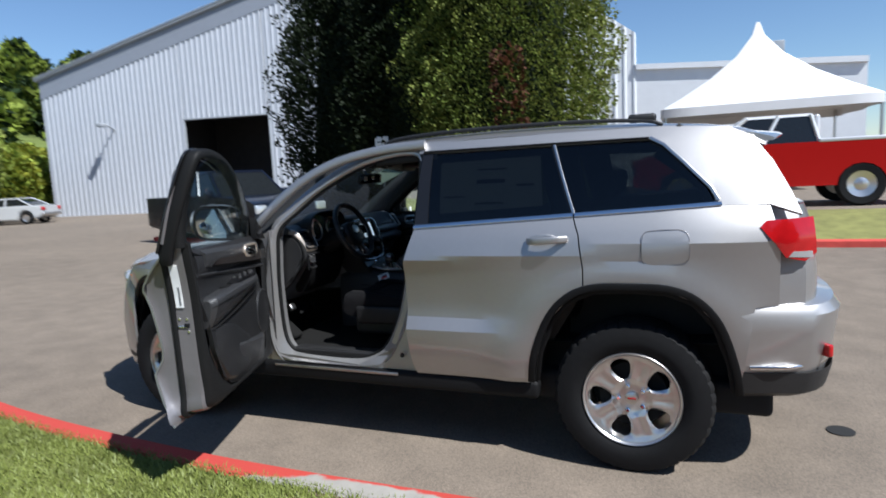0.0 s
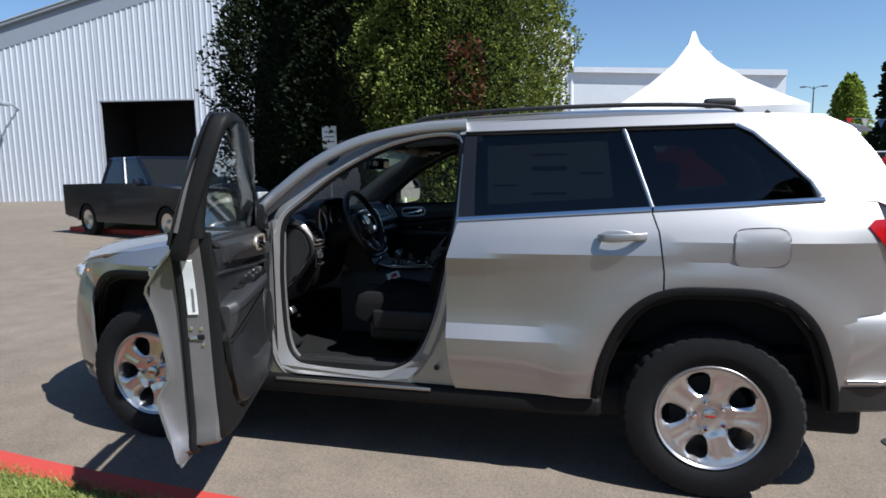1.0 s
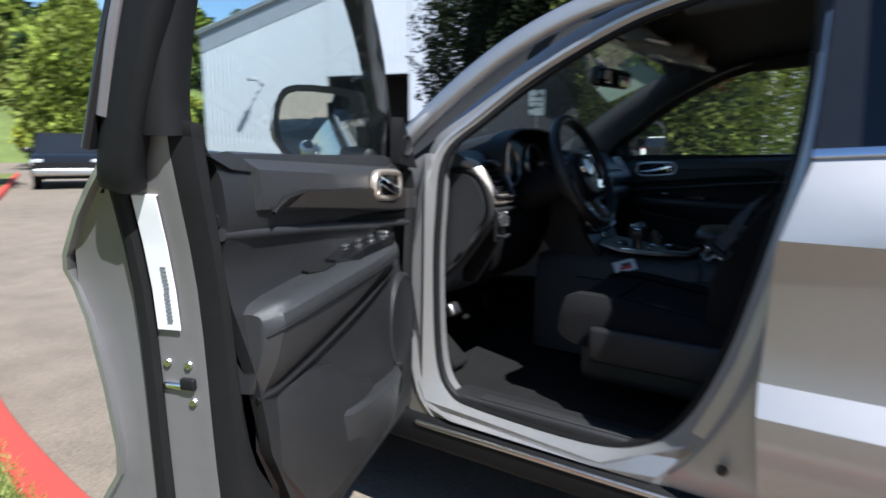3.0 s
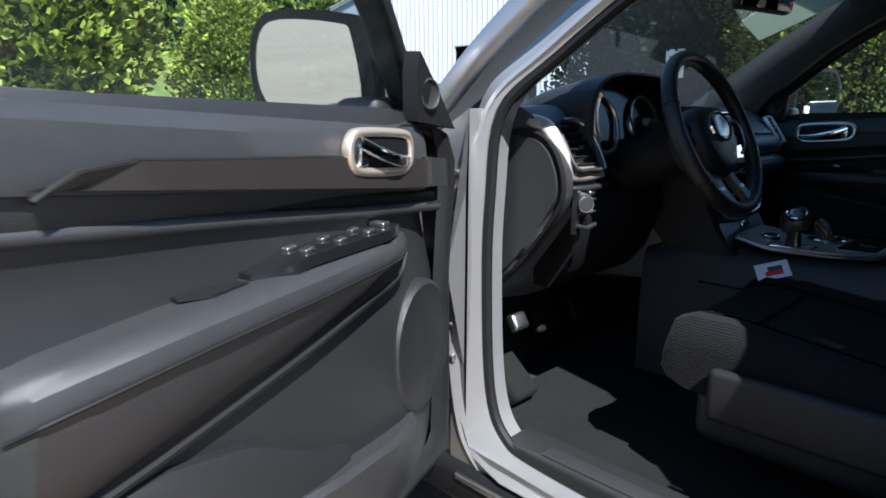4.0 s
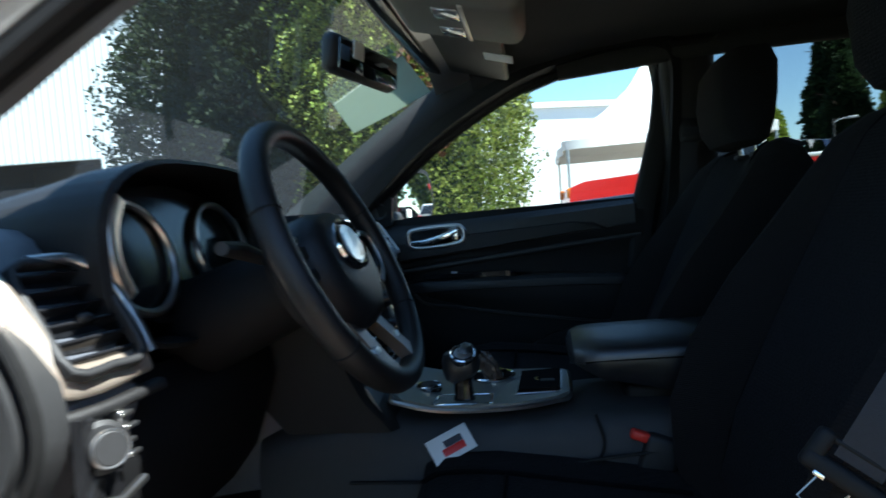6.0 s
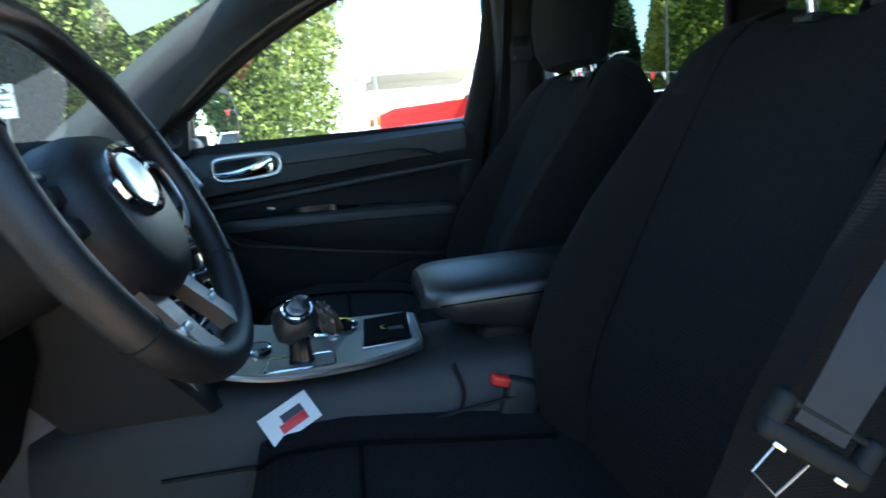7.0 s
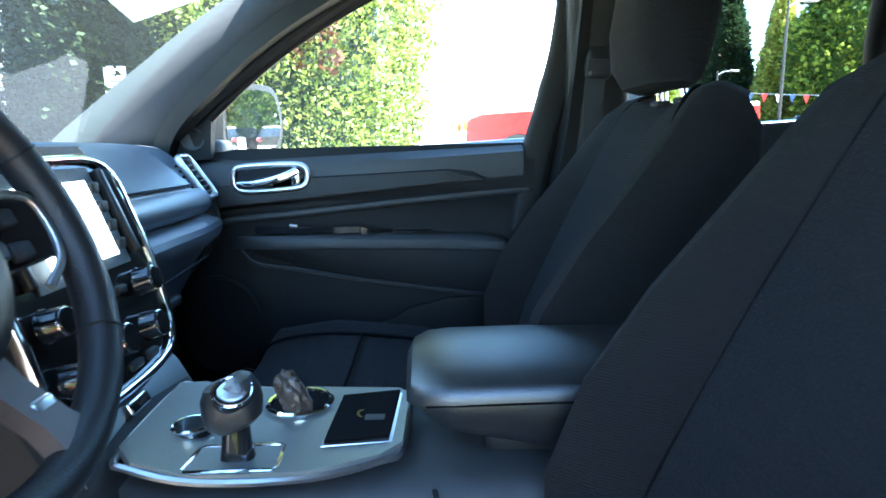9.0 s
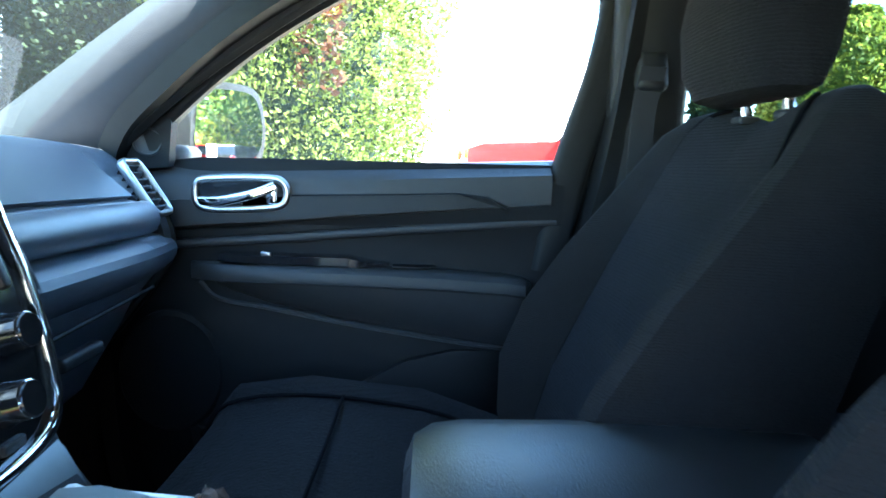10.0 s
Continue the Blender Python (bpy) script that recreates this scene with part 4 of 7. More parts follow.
    if side < 0:
        P("lock_switch", box((-0.43, -0.775, 1.048), (0.022, 0.03, 0.008), 0.003), SATIN)
    # lower padded panel, pocket and speaker
    rows = []
    for u, z1, z0, d in ((-0.30, 0.72, 0.54, 0.03), (-0.22, 0.75, 0.53, 0.04), (-0.08, 0.83, 0.53, 0.042), (0.02, 0.855, 0.56, 0.038), (0.10, 0.855, 0.66, 0.03), (0.15, 0.85, 0.76, 0.012)):
        yo = -card_y(u, 0.7)
        rows.append([(u, yo - 0.005, z1 + 0.004), (u, yo + d * 0.85, z1), (u, yo + d, z1 - 0.02), (u, yo + d, (z0 + z1) / 2), (u, yo + d * 0.8, z0 + 0.03), (u, yo - 0.005, z0)])
    P("lower_panel", loft(rows), trim_skin if side < 0 else BLACK_AND_SHADED, "smooth lower door panel")
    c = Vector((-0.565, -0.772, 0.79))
    P("speaker", loft([circle(c + Vector((0, d, 0)), r, (0, 1, 0), 40, r * 1.18) for d, r in ((-0.03, 0.112), (0.004, 0.11), (0.010, 0.103), (0.008, 0.095), (0.013, 0.05), (0.014, 0.01))]), trim_skin if side < 0 else BLACK_AND_SHADED, "round perforated speaker grille")
    pocket = [(-0.10, 0.70), (-0.16, 0.80), (-0.30, 0.868), (-0.40, 0.885), (-0.47, 0.80), (-0.49, 0.68), (-0.30, 0.66)]
    # a black sheet on the card stands in for the pocket's inner shade
    P("pocket_hollow", card_panel(pocket, 0.004, 0.004), SEAL)
    rows = []
    for x, z, d in ((-0.54, 0.675, 0.012), (-0.50, 0.668, 0.04), (-0.40, 0.676, 0.055), (-0.25, 0.695, 0.056), (-0.12, 0.715, 0.05), (-0.06, 0.73, 0.02)):
        yo = -card_y(x, 0.62) - 0.005
        rows.append([(x, yo, z), (x, yo + d, z + 0.004), (x, yo + d + 0.008, z - 0.006), (x, yo + d * 0.92, z - 0.07), (x, yo + d * 0.4, z - 0.15), (x, yo, z - 0.16)])
    P("map_pocket", loft(rows), pad_skin if side < 0 else BLACK_AND_SHADED, "moulded map pocket")
    # sail panel with tweeter
    P("sail_panel", sheet([(-0.72, 1.20), (-0.56, 1.215), (-0.55, 1.30), (-0.56, 1.335), (-0.64, 1.27)], lambda u, v: (u, -0.80 + 0.12 * (v - 1.2) * 0.5, v), 0.03), BLACK_AND_SHADED)
    c = Vector((-0.60, -0.785, 1.262))
    P("tweeter", loft([circle(c + Vector((0.1 * d, d, 0)), r, (0.2, 1, 0), 24) for d, r in ((-0.01, 0.03), (0.018, 0.028), (0.021, 0.024), (0.018, 0.018))]), BLACK_PLASTIC, "round tweeter")
    P("tweeter_ring", tube(circle(c + Vector((0.0021, 0.021, 0)), 0.026, (0.2, 1, 0), 28), 0.003, 6, closed=True), TRIM_LIGHT)
    # door mirror
    wide_by, shift_by = (1.0, 0.03) if side < 0 else (1.22, 0.0)
    body = []
    for y, s, zc in ((-0.90, 0.55, 1.285), (-0.93, 0.9, 1.30), (-0.98, 1.0, 1.305), (-1.06, 1.0, 1.31), (-1.11, 0.93, 1.31), (-1.14, 0.7, 1.305)):
        body.append([(-0.565 - 0.10 * s + 0.10 * s * math.cos(a) * (1 if math.cos(a) < 0 else 0.95) - 0.25 * (y + 1.0) - 0.012, -0.925 + (y + 0.925) * wide_by, zc + 0.012 + 0.098 * s * math.sin(a)) for a in [2 * math.pi * i / 20 for i in range(20)]])
    P("mirror_housing", loft(body), SILVER, "silver door mirror housing")
    gl = [(0.0, -0.925, 1.232), (0.0, -0.935, 1.355), (0.0, -0.96, 1.378), (0.0, -1.07, 1.388), (0.0, -1.11, 1.365), (0.0, -1.125, 1.30), (0.0, -1.115, 1.245), (0.0, -1.08, 1.222), (0.0, -0.96, 1.215)]
    gl = [(0.0, -0.925 + (p.y + 0.925) * wide_by + shift_by, p.z) for p in curve(gl, 3, True)]
    lean, nod = (0.25, 0.09) if side < 0 else (0.34, 0.0)
    tilt = lambda p, d: Vector((-0.548 - lean * (p[1] + 1.0) + d, p[1], p[2] + 0.012)) + Vector((nod * (p[2] - 1.3), 0, 0))
    P("mirror_frame", loft([[tilt(p, -0.03) + Vector((0, (p[1] + 1.02) * 0.24, (p[2] - 1.30) * 0.2)) for p in gl], [tilt(p, 0.006) + Vector((0, (p[1] + 1.02) * 0.24, (p[2] - 1.30) * 0.2)) for p in gl], [tilt(p, 0.004) for p in gl]]), BLACK_AND_SHADED)
    bm = bmesh.new()
    bm.faces.new([bm.verts.new(tilt(p, 0.0075)) for p in gl])
    P("mirror_glass", bm, MIRROR, "mirror glass")
    P("mirror_arm", box((-0.60, -0.90, 1.235), (0.09, 0.10, 0.05), 0.02), BLACK_PLASTIC)
    if side < 0:
        # papers and lock on the rear edge
        rear = lambda k: sorted((z, x) for x, _, z in mixed(k, -0.87) if x > 0.1 and 0.6 < z < 1.275)
        at = {k: rear(k) for k in (0.33, 0.39)}
        edge_x = lambda k, z: float(np.interp(z, [q[0] for q in at[k]], [q[1] for q in at[k]]))
        fr = lambda y: min(1, max(0, (y + 0.896) / 0.070))
        e = lambda z, y: (edge_x(0.33, z) * (1 - fr(y)) + edge_x(0.39, z) * fr(y), y, z)
        bm = sheet([(-0.882, 0.99), (-0.846, 0.99), (-0.846, 1.215), (-0.882, 1.215)], lambda u, v: (e(v, u)[0] + 0.004, u, v), 0.002, (), steps(0.99, 1.215, 0.01))
        lab = part("door_label", bm, WHITE_PAPER, door, "white paper label on the door edge")
        for k in range(14):
            v = 1.085 - 0.006 * k
            part("print_bar", sheet([(-0.862, v - 0.003), (-0.854, v - 0.003), (-0.854, v), (-0.862, v)], lambda u, w: (e(w, u)[0] + 0.0075, u, w), 0.0012), GREY_PRINT, lab)
        P("door_latch", box((e(0.90, -0.862)[0] + 0.0, -0.862, 0.90), (0.012, 0.05, 0.012), 0.004), CHROME)
        P("latch_slot", box((e(0.90, -0.845)[0] + 0.003, -0.845, 0.905), (0.010, 0.024, 0.018), 0.003), SEAL)
        for dy, dz in ((-0.006, 0.036), (0.028, 0.034), (0.03, -0.025)):
            P("latch_bolt", loft([circle((e(0.9 + dz, -0.87 + dy)[0] + d, -0.87 + dy, 0.90 + dz), r, (1, 0, 0), 10) for d, r in ((-0.002, 0.0065), (0.004, 0.0055))]), CHROME)
        P("edge_buffer", loft([circle((0.19 + d, -0.85, 0.76), r, (1, 0, -0.3), 12) for d, r in ((0.0, 0.02), (0.03, 0.017))]), SEAL)
    else:
        P("mirror_tab", box((-0.53, -0.925, 1.235), (0.012, 0.04, 0.06), 0.004), WHITE_PAPER, "white paper tab by the mirror")
    return door


HINGE = Vector((-0.795, -0.89, 0))
front_door(-1, Matrix.Translation(HINGE) @ Matrix.Rotation(radians(-70), 4, "Z") @ Matrix.Translation(-HINGE))
front_door(1, Matrix())

# hinges and bolts on the hinge pillar
for z in (0.72, 1.055):
    hinge = part("door_hinge", box((-0.742, -0.872, z), (0.05, 0.045, 0.06), 0.008), JAMB, car, "silver door hinge")
    for dz in (-0.045, 0.045):
        part("hinge_bolt", loft([circle((-0.716 + d, -0.868, z + dz), r, (1, 0, 0), 10) for d, r in ((-0.004, 0.011), (0.008, 0.010), (0.010, 0.006))]), SATIN, hinge)
part("wiring_boot", tube(curve([(-0.735, -0.85, 0.93), (-0.75, -0.895, 0.925), (-0.765, -0.93, 0.93)], 4), 0.018, 10), SEAL, car, "black wiring boot")


# ---- cabin: shell ----
C = lambda name, bm, mat, label="", smooth=35.0: part(name, bm, mat, car, label, smooth)
bm = loft([[(x, y, z) for x, z in ((-0.75, 0.50), (-0.55, 0.455), (0.2, 0.45), (0.7, 0.48), (1.0, 0.62), (2.0, 0.66))] for y in (-0.80, -0.6, -0.2, 0.2, 0.6, 0.80)], False)
thicken(bm, 0.01)
C("floor_carpet", bm, CARPET, "dark carpeted cabin floor")
C("firewall", box((-0.93, 0, 0.80), (0.06, 1.66, 0.75), 0.02), UNDER)
rings = [[(x, -y, z - 0.035) for x, y, z in [(xx, yy, zz) for xx, yy, zz in roof_ring(x, z)]] for x, z in zip(ROOF_X[1:], ROOF_Z[1:])]
bm = loft([[(x, y * 0.985, z) for x, y, z in r] for r in rings], False)
C("headliner", bm, LINER, "pale grey fabric headliner")
for s in (-1, 1):
    f = (lambda b: b) if s < 0 else mirrored
    # inner covers of the pillars
    lean = lambda u, v: -0.765 + 0.26 * (v - 1.25)
    upper = curve([(-1.0, 0, 1.205), (-0.90, 0, 1.285), (-0.62, 0, 1.47), (-0.47, 0, 1.56), (-0.36, 0, 1.62), (-0.22, 0, 1.672)], 5)
    lower = curve([(-0.76, 0, 1.205), (-0.67, 0, 1.245), (-0.55, 0, 1.345), (-0.38, 0, 1.46), (-0.19, 0, 1.57), (-0.03, 0, 1.645)], 5)
    rows = []
    for p, q in zip(upper, lower):
        row = []
        for k in range(11):
            t = k / 10
            c = p.lerp(q, t)
            row.append((c.x, lean(c.x, c.z) - 0.012 + 0.036 * math.sin(math.pi * min(1, 0.08 + t * 0.92)), c.z))
        rows.append(row)
    bm = loft(rows, False)
    thicken(bm, 0.006)
    C("a_pillar_trim", f(bm), PILLAR_SKIN, "grey A-pillar cover", 70)
    edge_path = curve([(-0.68, lean(0, 1.235) + 0.0, 1.235), (-0.55, lean(0, 1.345), 1.345), (-0.38, lean(0, 1.46), 1.46), (-0.19, lean(0, 1.57), 1.57), (-0.03, lean(0, 1.64), 1.64)], 5)
    C("pillar_edge", f(tube(edge_path, 0.02, 8)), SEAL)
    path = curve([(0.385, -0.79, 0.55), (0.385, -0.79, 0.9), (0.39, -0.785, 1.2), (0.375, -0.735, 1.42), (0.36, -0.675, 1.62), (0.36, -0.62, 1.68)], 5)
    C("b_pillar_trim", f(sweep(path, slab(0.15, 0.075, 0.4), (0, 1, 0))), TRIM, "grey B-pillar cover")
    C("belt_guide", f(box((0.365, -0.69, 1.42), (0.06, 0.03, 0.075), 0.012, Matrix.Rotation(radians(14), 4, "X"))), BLACK_PLASTIC, "seat belt height adjuster")
    path = [(0.36, -0.66, 1.425), (0.36, -0.70, 1.33), (0.375, -0.742, 1.1), (0.38, -0.745, 0.62)]
    C("shoulder_belt", f(sweep(curve(path, 5), slab(0.047, 0.003, 0.2, 1), (0, 1, 0))), WEBBING, "hanging grey seat belt")
    C("rear_side_trim", f(sheet([(0.42, 0.5), (1.05, 0.62), (1.25, 0.95), (2.05, 0.95), (2.05, 1.33), (1.22, 1.30), (0.42, 1.252)], lambda u, v: (u, -0.79 - 0.03 * (v - 0.9), v), 0.03, steps(0.42, 2.05, 0.2), (0.8, 1.0, 1.15))), TRIM, "dark rear side trim")
    for pts in (((1.17, -0.80, 1.29), (1.12, -0.745, 1.48), (1.09, -0.67, 1.66)), ((1.92, -0.75, 1.32), (1.82, -0.71, 1.48), (1.62, -0.65, 1.64))):
        C("rear_pillar_trim", f(sweep(curve(pts, 4), slab(0.20, 0.05, 0.4), (0, 1, 0))), BLACK_AND_SHADED)
    path = [(x, -y + 0.01, z - 0.03) for x, y, z in ((0.0, 0.665, 1.655), (0.4, 0.645, 1.675), (0.9, 0.645, 1.68), (1.5, 0.645, 1.67), (1.7, 0.63, 1.645))]
    C("roof_side_trim", f(sweep(path, slab(0.06, 0.06, 0.4), (0, 1, 0))), LINER)
    C("inner_sill", f(box((-0.17, -0.775, 0.475), (0.86, 0.10, 0.04), 0.012)), BLACK_PLASTIC, "black sill cover")
    C("scuff_plate", f(box((-0.22, -0.795, 0.4965), (0.55, 0.04, 0.005), 0.002)), TRIM_LIGHT)
    C("kick_panel", f(box((-0.80, -0.765, 0.70), (0.2, 0.05, 0.5), 0.02)), BLACK_AND_SHADED)
C("rear_wall", box((2.08, 0, 0.98), (0.06, 1.5, 0.66), 0.03), TRIM)

# ---- dashboard ----
DASH = [(-0.955, 1.02), (-0.955, 1.215), (-0.86, 1.235), (-0.72, 1.25), (-0.645, 1.257), (-0.62, 1.253), (-0.60, 1.242), (-0.565, 1.213), (-0.53, 1.184), (-0.516, 1.172), (-0.526, 1.166), (-0.512, 1.163), (-0.496, 1.145), (-0.496, 1.125), (-0.506, 1.108), (-0.52, 1.10), (-0.506, 1.098), (-0.493, 1.092), (-0.484, 1.083), (-0.480, 1.071), (-0.482, 1.058), (-0.490, 1.045), (-0.503, 1.033), (-0.52, 1.02), (-0.535, 0.95), (-0.56, 0.82), (-0.62, 0.74), (-0.75, 0.72)]


def dash_ring(y):
    """The section bends forward a little towards the doors, with seats for the end vents and the instruments."""
    k = max(0, (abs(y) - 0.40) / 0.25)
    back = 0.03 * k ** 1.6
    out = []
    for x, z in DASH:
        xx = x - back * (1 if x > -0.8 else 0)
        if y > 0.62 and z < 1.0:
            xx -= 0.02
        if y < -0.57 and z < 1.10:
            xx -= 0.03
        if abs(y) > 0.562 and 1.085 < z < 1.24:
            xx = min(xx, -0.568 - 0.6 * (z - 1.157))
        if -0.582 < y < -0.158 and z > 1.0:
            xx = min(xx, -0.64)
        if y < -0.15 and z < 1.03:
            xx -= 0.55 * (1.03 - z)
        if y > 0.2 and z < 1.0:
            xx -= 0.4 * (1.0 - z)
        out.append((xx, y, z - 0.008 * k))
    return out


C("dashboard", loft([dash_ring(y) for y in (-0.70, -0.66, -0.60, -0.584, -0.578, -0.5, -0.3, -0.165, -0.152, -0.1, 0.1, 0.3, 0.5, 0.557, 0.567, 0.60, 0.66, 0.715)]), DASH_SOFT, "dark soft dashboard", 25)
C("dash_band", loft([[(x - 0.03 * max(0, (y - 0.40) / 0.25) ** 1.6 + 0.004, y, z - 0.008 * max(0, (y - 0.40) / 0.25)) for x, z in ((-0.520, 1.162), (-0.510, 1.160), (-0.501, 1.154), (-0.495, 1.145), (-0.492, 1.134), (-0.493, 1.123), (-0.499, 1.113), (-0.510, 1.106))] for y in (0.20, 0.35, 0.5, 0.58, 0.62)]), DASH_SOFT, "smooth grey dash band")
C("glovebox_line", tube(curve([(-0.515, 0.22, 0.99), (-0.512, 0.4, 1.0), (-0.52, 0.60, 1.005)], 6), 0.003, 6), SEAL)
C("glovebox_catch", box((-0.515, 0.36, 0.955), (0.02, 0.10, 0.02), 0.006), TRIM_LIGHT)
# end cap towards the driver's door
cap = [(p.x, p.z) for p in curve([(-0.80, 0, 1.165), (-0.68, 0, 1.19), (-0.605, 0, 1.187), (-0.56, 0, 1.155), (-0.535, 0, 1.10), (-0.533, 0, 1.05), (-0.555, 0, 1.005), (-0.60, 0, 0.945), (-0.67, 0, 0.865), (-0.79, 0, 0.80)], 3, True)]
for s in (-1, 1):
    bm = sheet(cap, lambda u, v: (u, -0.722, v), 0.045)
    bmesh.ops.bevel(bm, geom=[e for e in bm.edges if e.calc_face_angle(0) > 1.0], offset=0.014, segments=4, affect="EDGES")
    C("dash_end_cap", bm if s < 0 else mirrored(bm), TRIM_LIGHT, "grey dashboard end cover")
    loop = [(u, s * 0.713, v) for u, v in cap]
    C("cap_gap", tube(loop, 0.006, 6, closed=True), SEAL)

# driver's side vent with its bright surround
def vent(name, c, w, h, m, surround, slats, n=7):
    v = new(name)
    v.parent = car
    v.matrix_local = Matrix.Translation(c) @ m
    v["label"] = "air vent with a bright surround"
    frame_pts = curve([(0, -w / 2, -h / 2), (0, -w / 2 - 0.004, 0), (0, -w / 2, h / 2), (0, 0, h / 2 + 0.004), (0, w / 2, h / 2), (0, w / 2 + 0.004, 0), (0, w / 2, -h / 2), (0, 0, -h / 2 - 0.004)], 3, True)
    part("surround", sweep(frame_pts, slab(0.009, 0.016, 0.4), (1, 0, 0), closed=True), surround, v)
    part("vent_back", box((-0.03, 0, 0), (0.01, w, h), 0.002), SEAL, v)
    for i in range(n):
        z = -h / 2 + h * (i + 0.5) / n
        part("slat", box((-0.008, 0, z), (0.02, w - 0.006, 0.004), 0.0015, Matrix.Rotation(radians(-18), 4, "Y")), slats, v)
    part("vent_tab", box((0.004, 0, -h * 0.05), (0.010, 0.014, 0.008), 0.003), BLACK_PLASTIC, v)
    return v


vent("air_vent", (-0.553, -0.625, 1.157), 0.085, 0.115, Matrix.Rotation(radians(-8), 4, "Z") @ Matrix.Rotation(radians(-32), 4, "Y"), BLACK_PLASTIC, GLOSS_BLACK, 6)
strip = curve([(-0.64, -0.692, 1.213), (-0.592, -0.694, 1.198), (-0.563, -0.685, 1.15), (-0.545, -0.672, 1.106), (-0.536, -0.64, 1.096), (-0.53, -0.57, 1.100)], 6)
C("vent_trim", sweep(strip, slab(0.034, 0.02, 0.4), (0.7, -0.7, 0.2)), BEIGE_METAL, "warm satin metal strip beside the vent")
C("vent_inner_strip", sweep(curve([(-0.590, -0.640, 1.214), (-0.575, -0.600, 1.212), (-0.556, -0.575, 1.185), (-0.535, -0.566, 1.14), (-0.522, -0.564, 1.105)], 5), slab(0.012, 0.012, 0.4), (1, 0, 0.3)), SATIN, "satin strip beside the vent slats")
C("vent_ledge", sweep(curve([(-0.60, -0.685, 1.085), (-0.553, -0.683, 1.068), (-0.535, -0.64, 1.064), (-0.525, -0.55, 1.066)], 5), slab(0.018, 0.014, 0.45), (0, 0, 1)), TRIM)
vent("air_vent", (-0.556, 0.662, 1.176), 0.07, 0.10, Matrix.Rotation(radians(4), 4, "Z") @ Matrix.Rotation(radians(-33), 4, "Y"), SATIN, BLACK_PLASTIC)
# light switch
c, ax = Vector((-0.528, -0.645, 1.03)), Vector((0.85, -0.45, 0.1))
C("switch_plate", sheet([(-0.04, -0.055), (0.035, -0.05), (0.045, 0.035), (-0.035, 0.045)], lambda u, v: (-0.532 - 0.28 * u, -0.638 + u, 1.02 + v), 0.01), GLOSS_BLACK)
C("light_switch", loft([circle(c + ax * d, r, ax, 24) for d, r in ((-0.005, 0.026), (0.004, 0.026), (0.006, 0.021), (0.02, 0.019), (0.023, 0.015))]), BLACK_PLASTIC, "round black headlight switch")
C("switch_ring", tube(circle(c + ax * 0.021, 0.0175, ax, 24), 0.0016, 6, closed=True), SATIN)
for k in range(4):
    C("switch_mark", box(c + ax * 0.008 + Vector((0.0, 0.034 + 0.006 * (k % 2), 0.022 - 0.014 * k)), (0.006, 0.018, 0.005), 0.0015), SATIN)
C("dimmer", box((-0.532, -0.615, 1.04), (0.02, 0.012, 0.035), 0.004), SATIN)
C("switch_edge", sweep([(-0.522, -0.675, 0.985), (-0.516, -0.64, 0.975), (-0.52, -0.60, 0.98)], slab(0.01, 0.01, 0.4), (0, 0, 1)), SATIN)

# instrument hood and dials
hood = []
for x, w, top, low in ((-0.82, 0.21, 1.25, 1.18), (-0.72, 0.228, 1.298, 1.13), (-0.61, 0.228, 1.323, 1.09), (-0.55, 0.222, 1.328, 1.085)):
    hood.append([(x, -0.37 + w * math.copysign(abs(math.cos(a)) ** 0.65, math.cos(a)), (top + low) / 2 + (top - low) / 2 * math.copysign(abs(math.sin(a)) ** 0.7, math.sin(a))) for a in [2 * math.pi * i / 36 for i in range(36)]])
inner = [[(p[0] + d, -0.37 + (p[1] + 0.37) * k, 1.21 + (p[2] - 1.21) * k) for p in hood[-1]] for d, k in ((0.004, 0.955), (-0.04, 0.90))]
C("instrument_hood", loft(hood + inner, True, False), TRIM, "hooded instrument binnacle")
C("instrument_face", loft([circle((-0.60, -0.37, 1.205), 0.178, (1, 0, 0.2), 36, 0.10), circle((-0.598, -0.37, 1.205), 0.176, (1, 0, 0.2), 36, 0.098)]), GLOSS_BLACK)
for y in (-0.475, -0.265):
    C("dial_ring", tube(circle((-0.59, y, 1.205), 0.072, (1, 0, 0.25), 32), 0.006, 8, closed=True), SATIN, "bright ring round a dial")
C("dial_trim", sweep(curve([(-0.565, -0.535, 1.275), (-0.558, -0.560, 1.24), (-0.552, -0.566, 1.20), (-0.552, -0.548, 1.165)], 5), slab(0.02, 0.012, 0.4), (1, 0, 0)), BEIGE_METAL)
C("knee_panel", loft([[(x - 0.03 * abs(y + 0.4) * 0.5, y, z) for x, z in ((-0.58, 1.07), (-0.56, 1.04), (-0.555, 0.98), (-0.60, 0.86), (-0.65, 0.80), (-0.70, 0.80), (-0.70, 1.07))] for y in (-0.585, -0.5, -0.35, -0.19)]), BLACK_AND_SHADED, "knee panel under the steering wheel")

# ---- steering wheel ----
wheel_at = Matrix.Translation((-0.362, -0.362, 1.185)) @ Matrix.Rotation(radians(-24), 4, "Y")
steer = new("steering_wheel")
steer.parent = car
steer["label"] = "black leather steering wheel with metal spokes"
steer.matrix_local = wheel_at
S = lambda name, bm, mat, label="": part(name, bm, mat, steer, label)
pts = [(0.0, 0.187 * math.cos(a), 0.187 * math.sin(a)) for a in [2 * math.pi * i / 64 for i in range(64)]]
S("rim", sweep(pts, slab(0.032, 0.036, 0.5, 5), (1, 0, 0), closed=True), WHEEL_SKIN, "thick leather rim")
for a in (20, 160, 215, 325):
    t = radians(a)
    S("rim_seam", tube([(0.0185 * math.cos(b), (0.187 + 0.0165 * math.sin(b)) * math.cos(t), (0.187 + 0.0165 * math.sin(b)) * math.sin(t)) for b in [2 * math.pi * i / 16 for i in range(16)]], 0.0014, 5, closed=True), SEAL)
pad = []
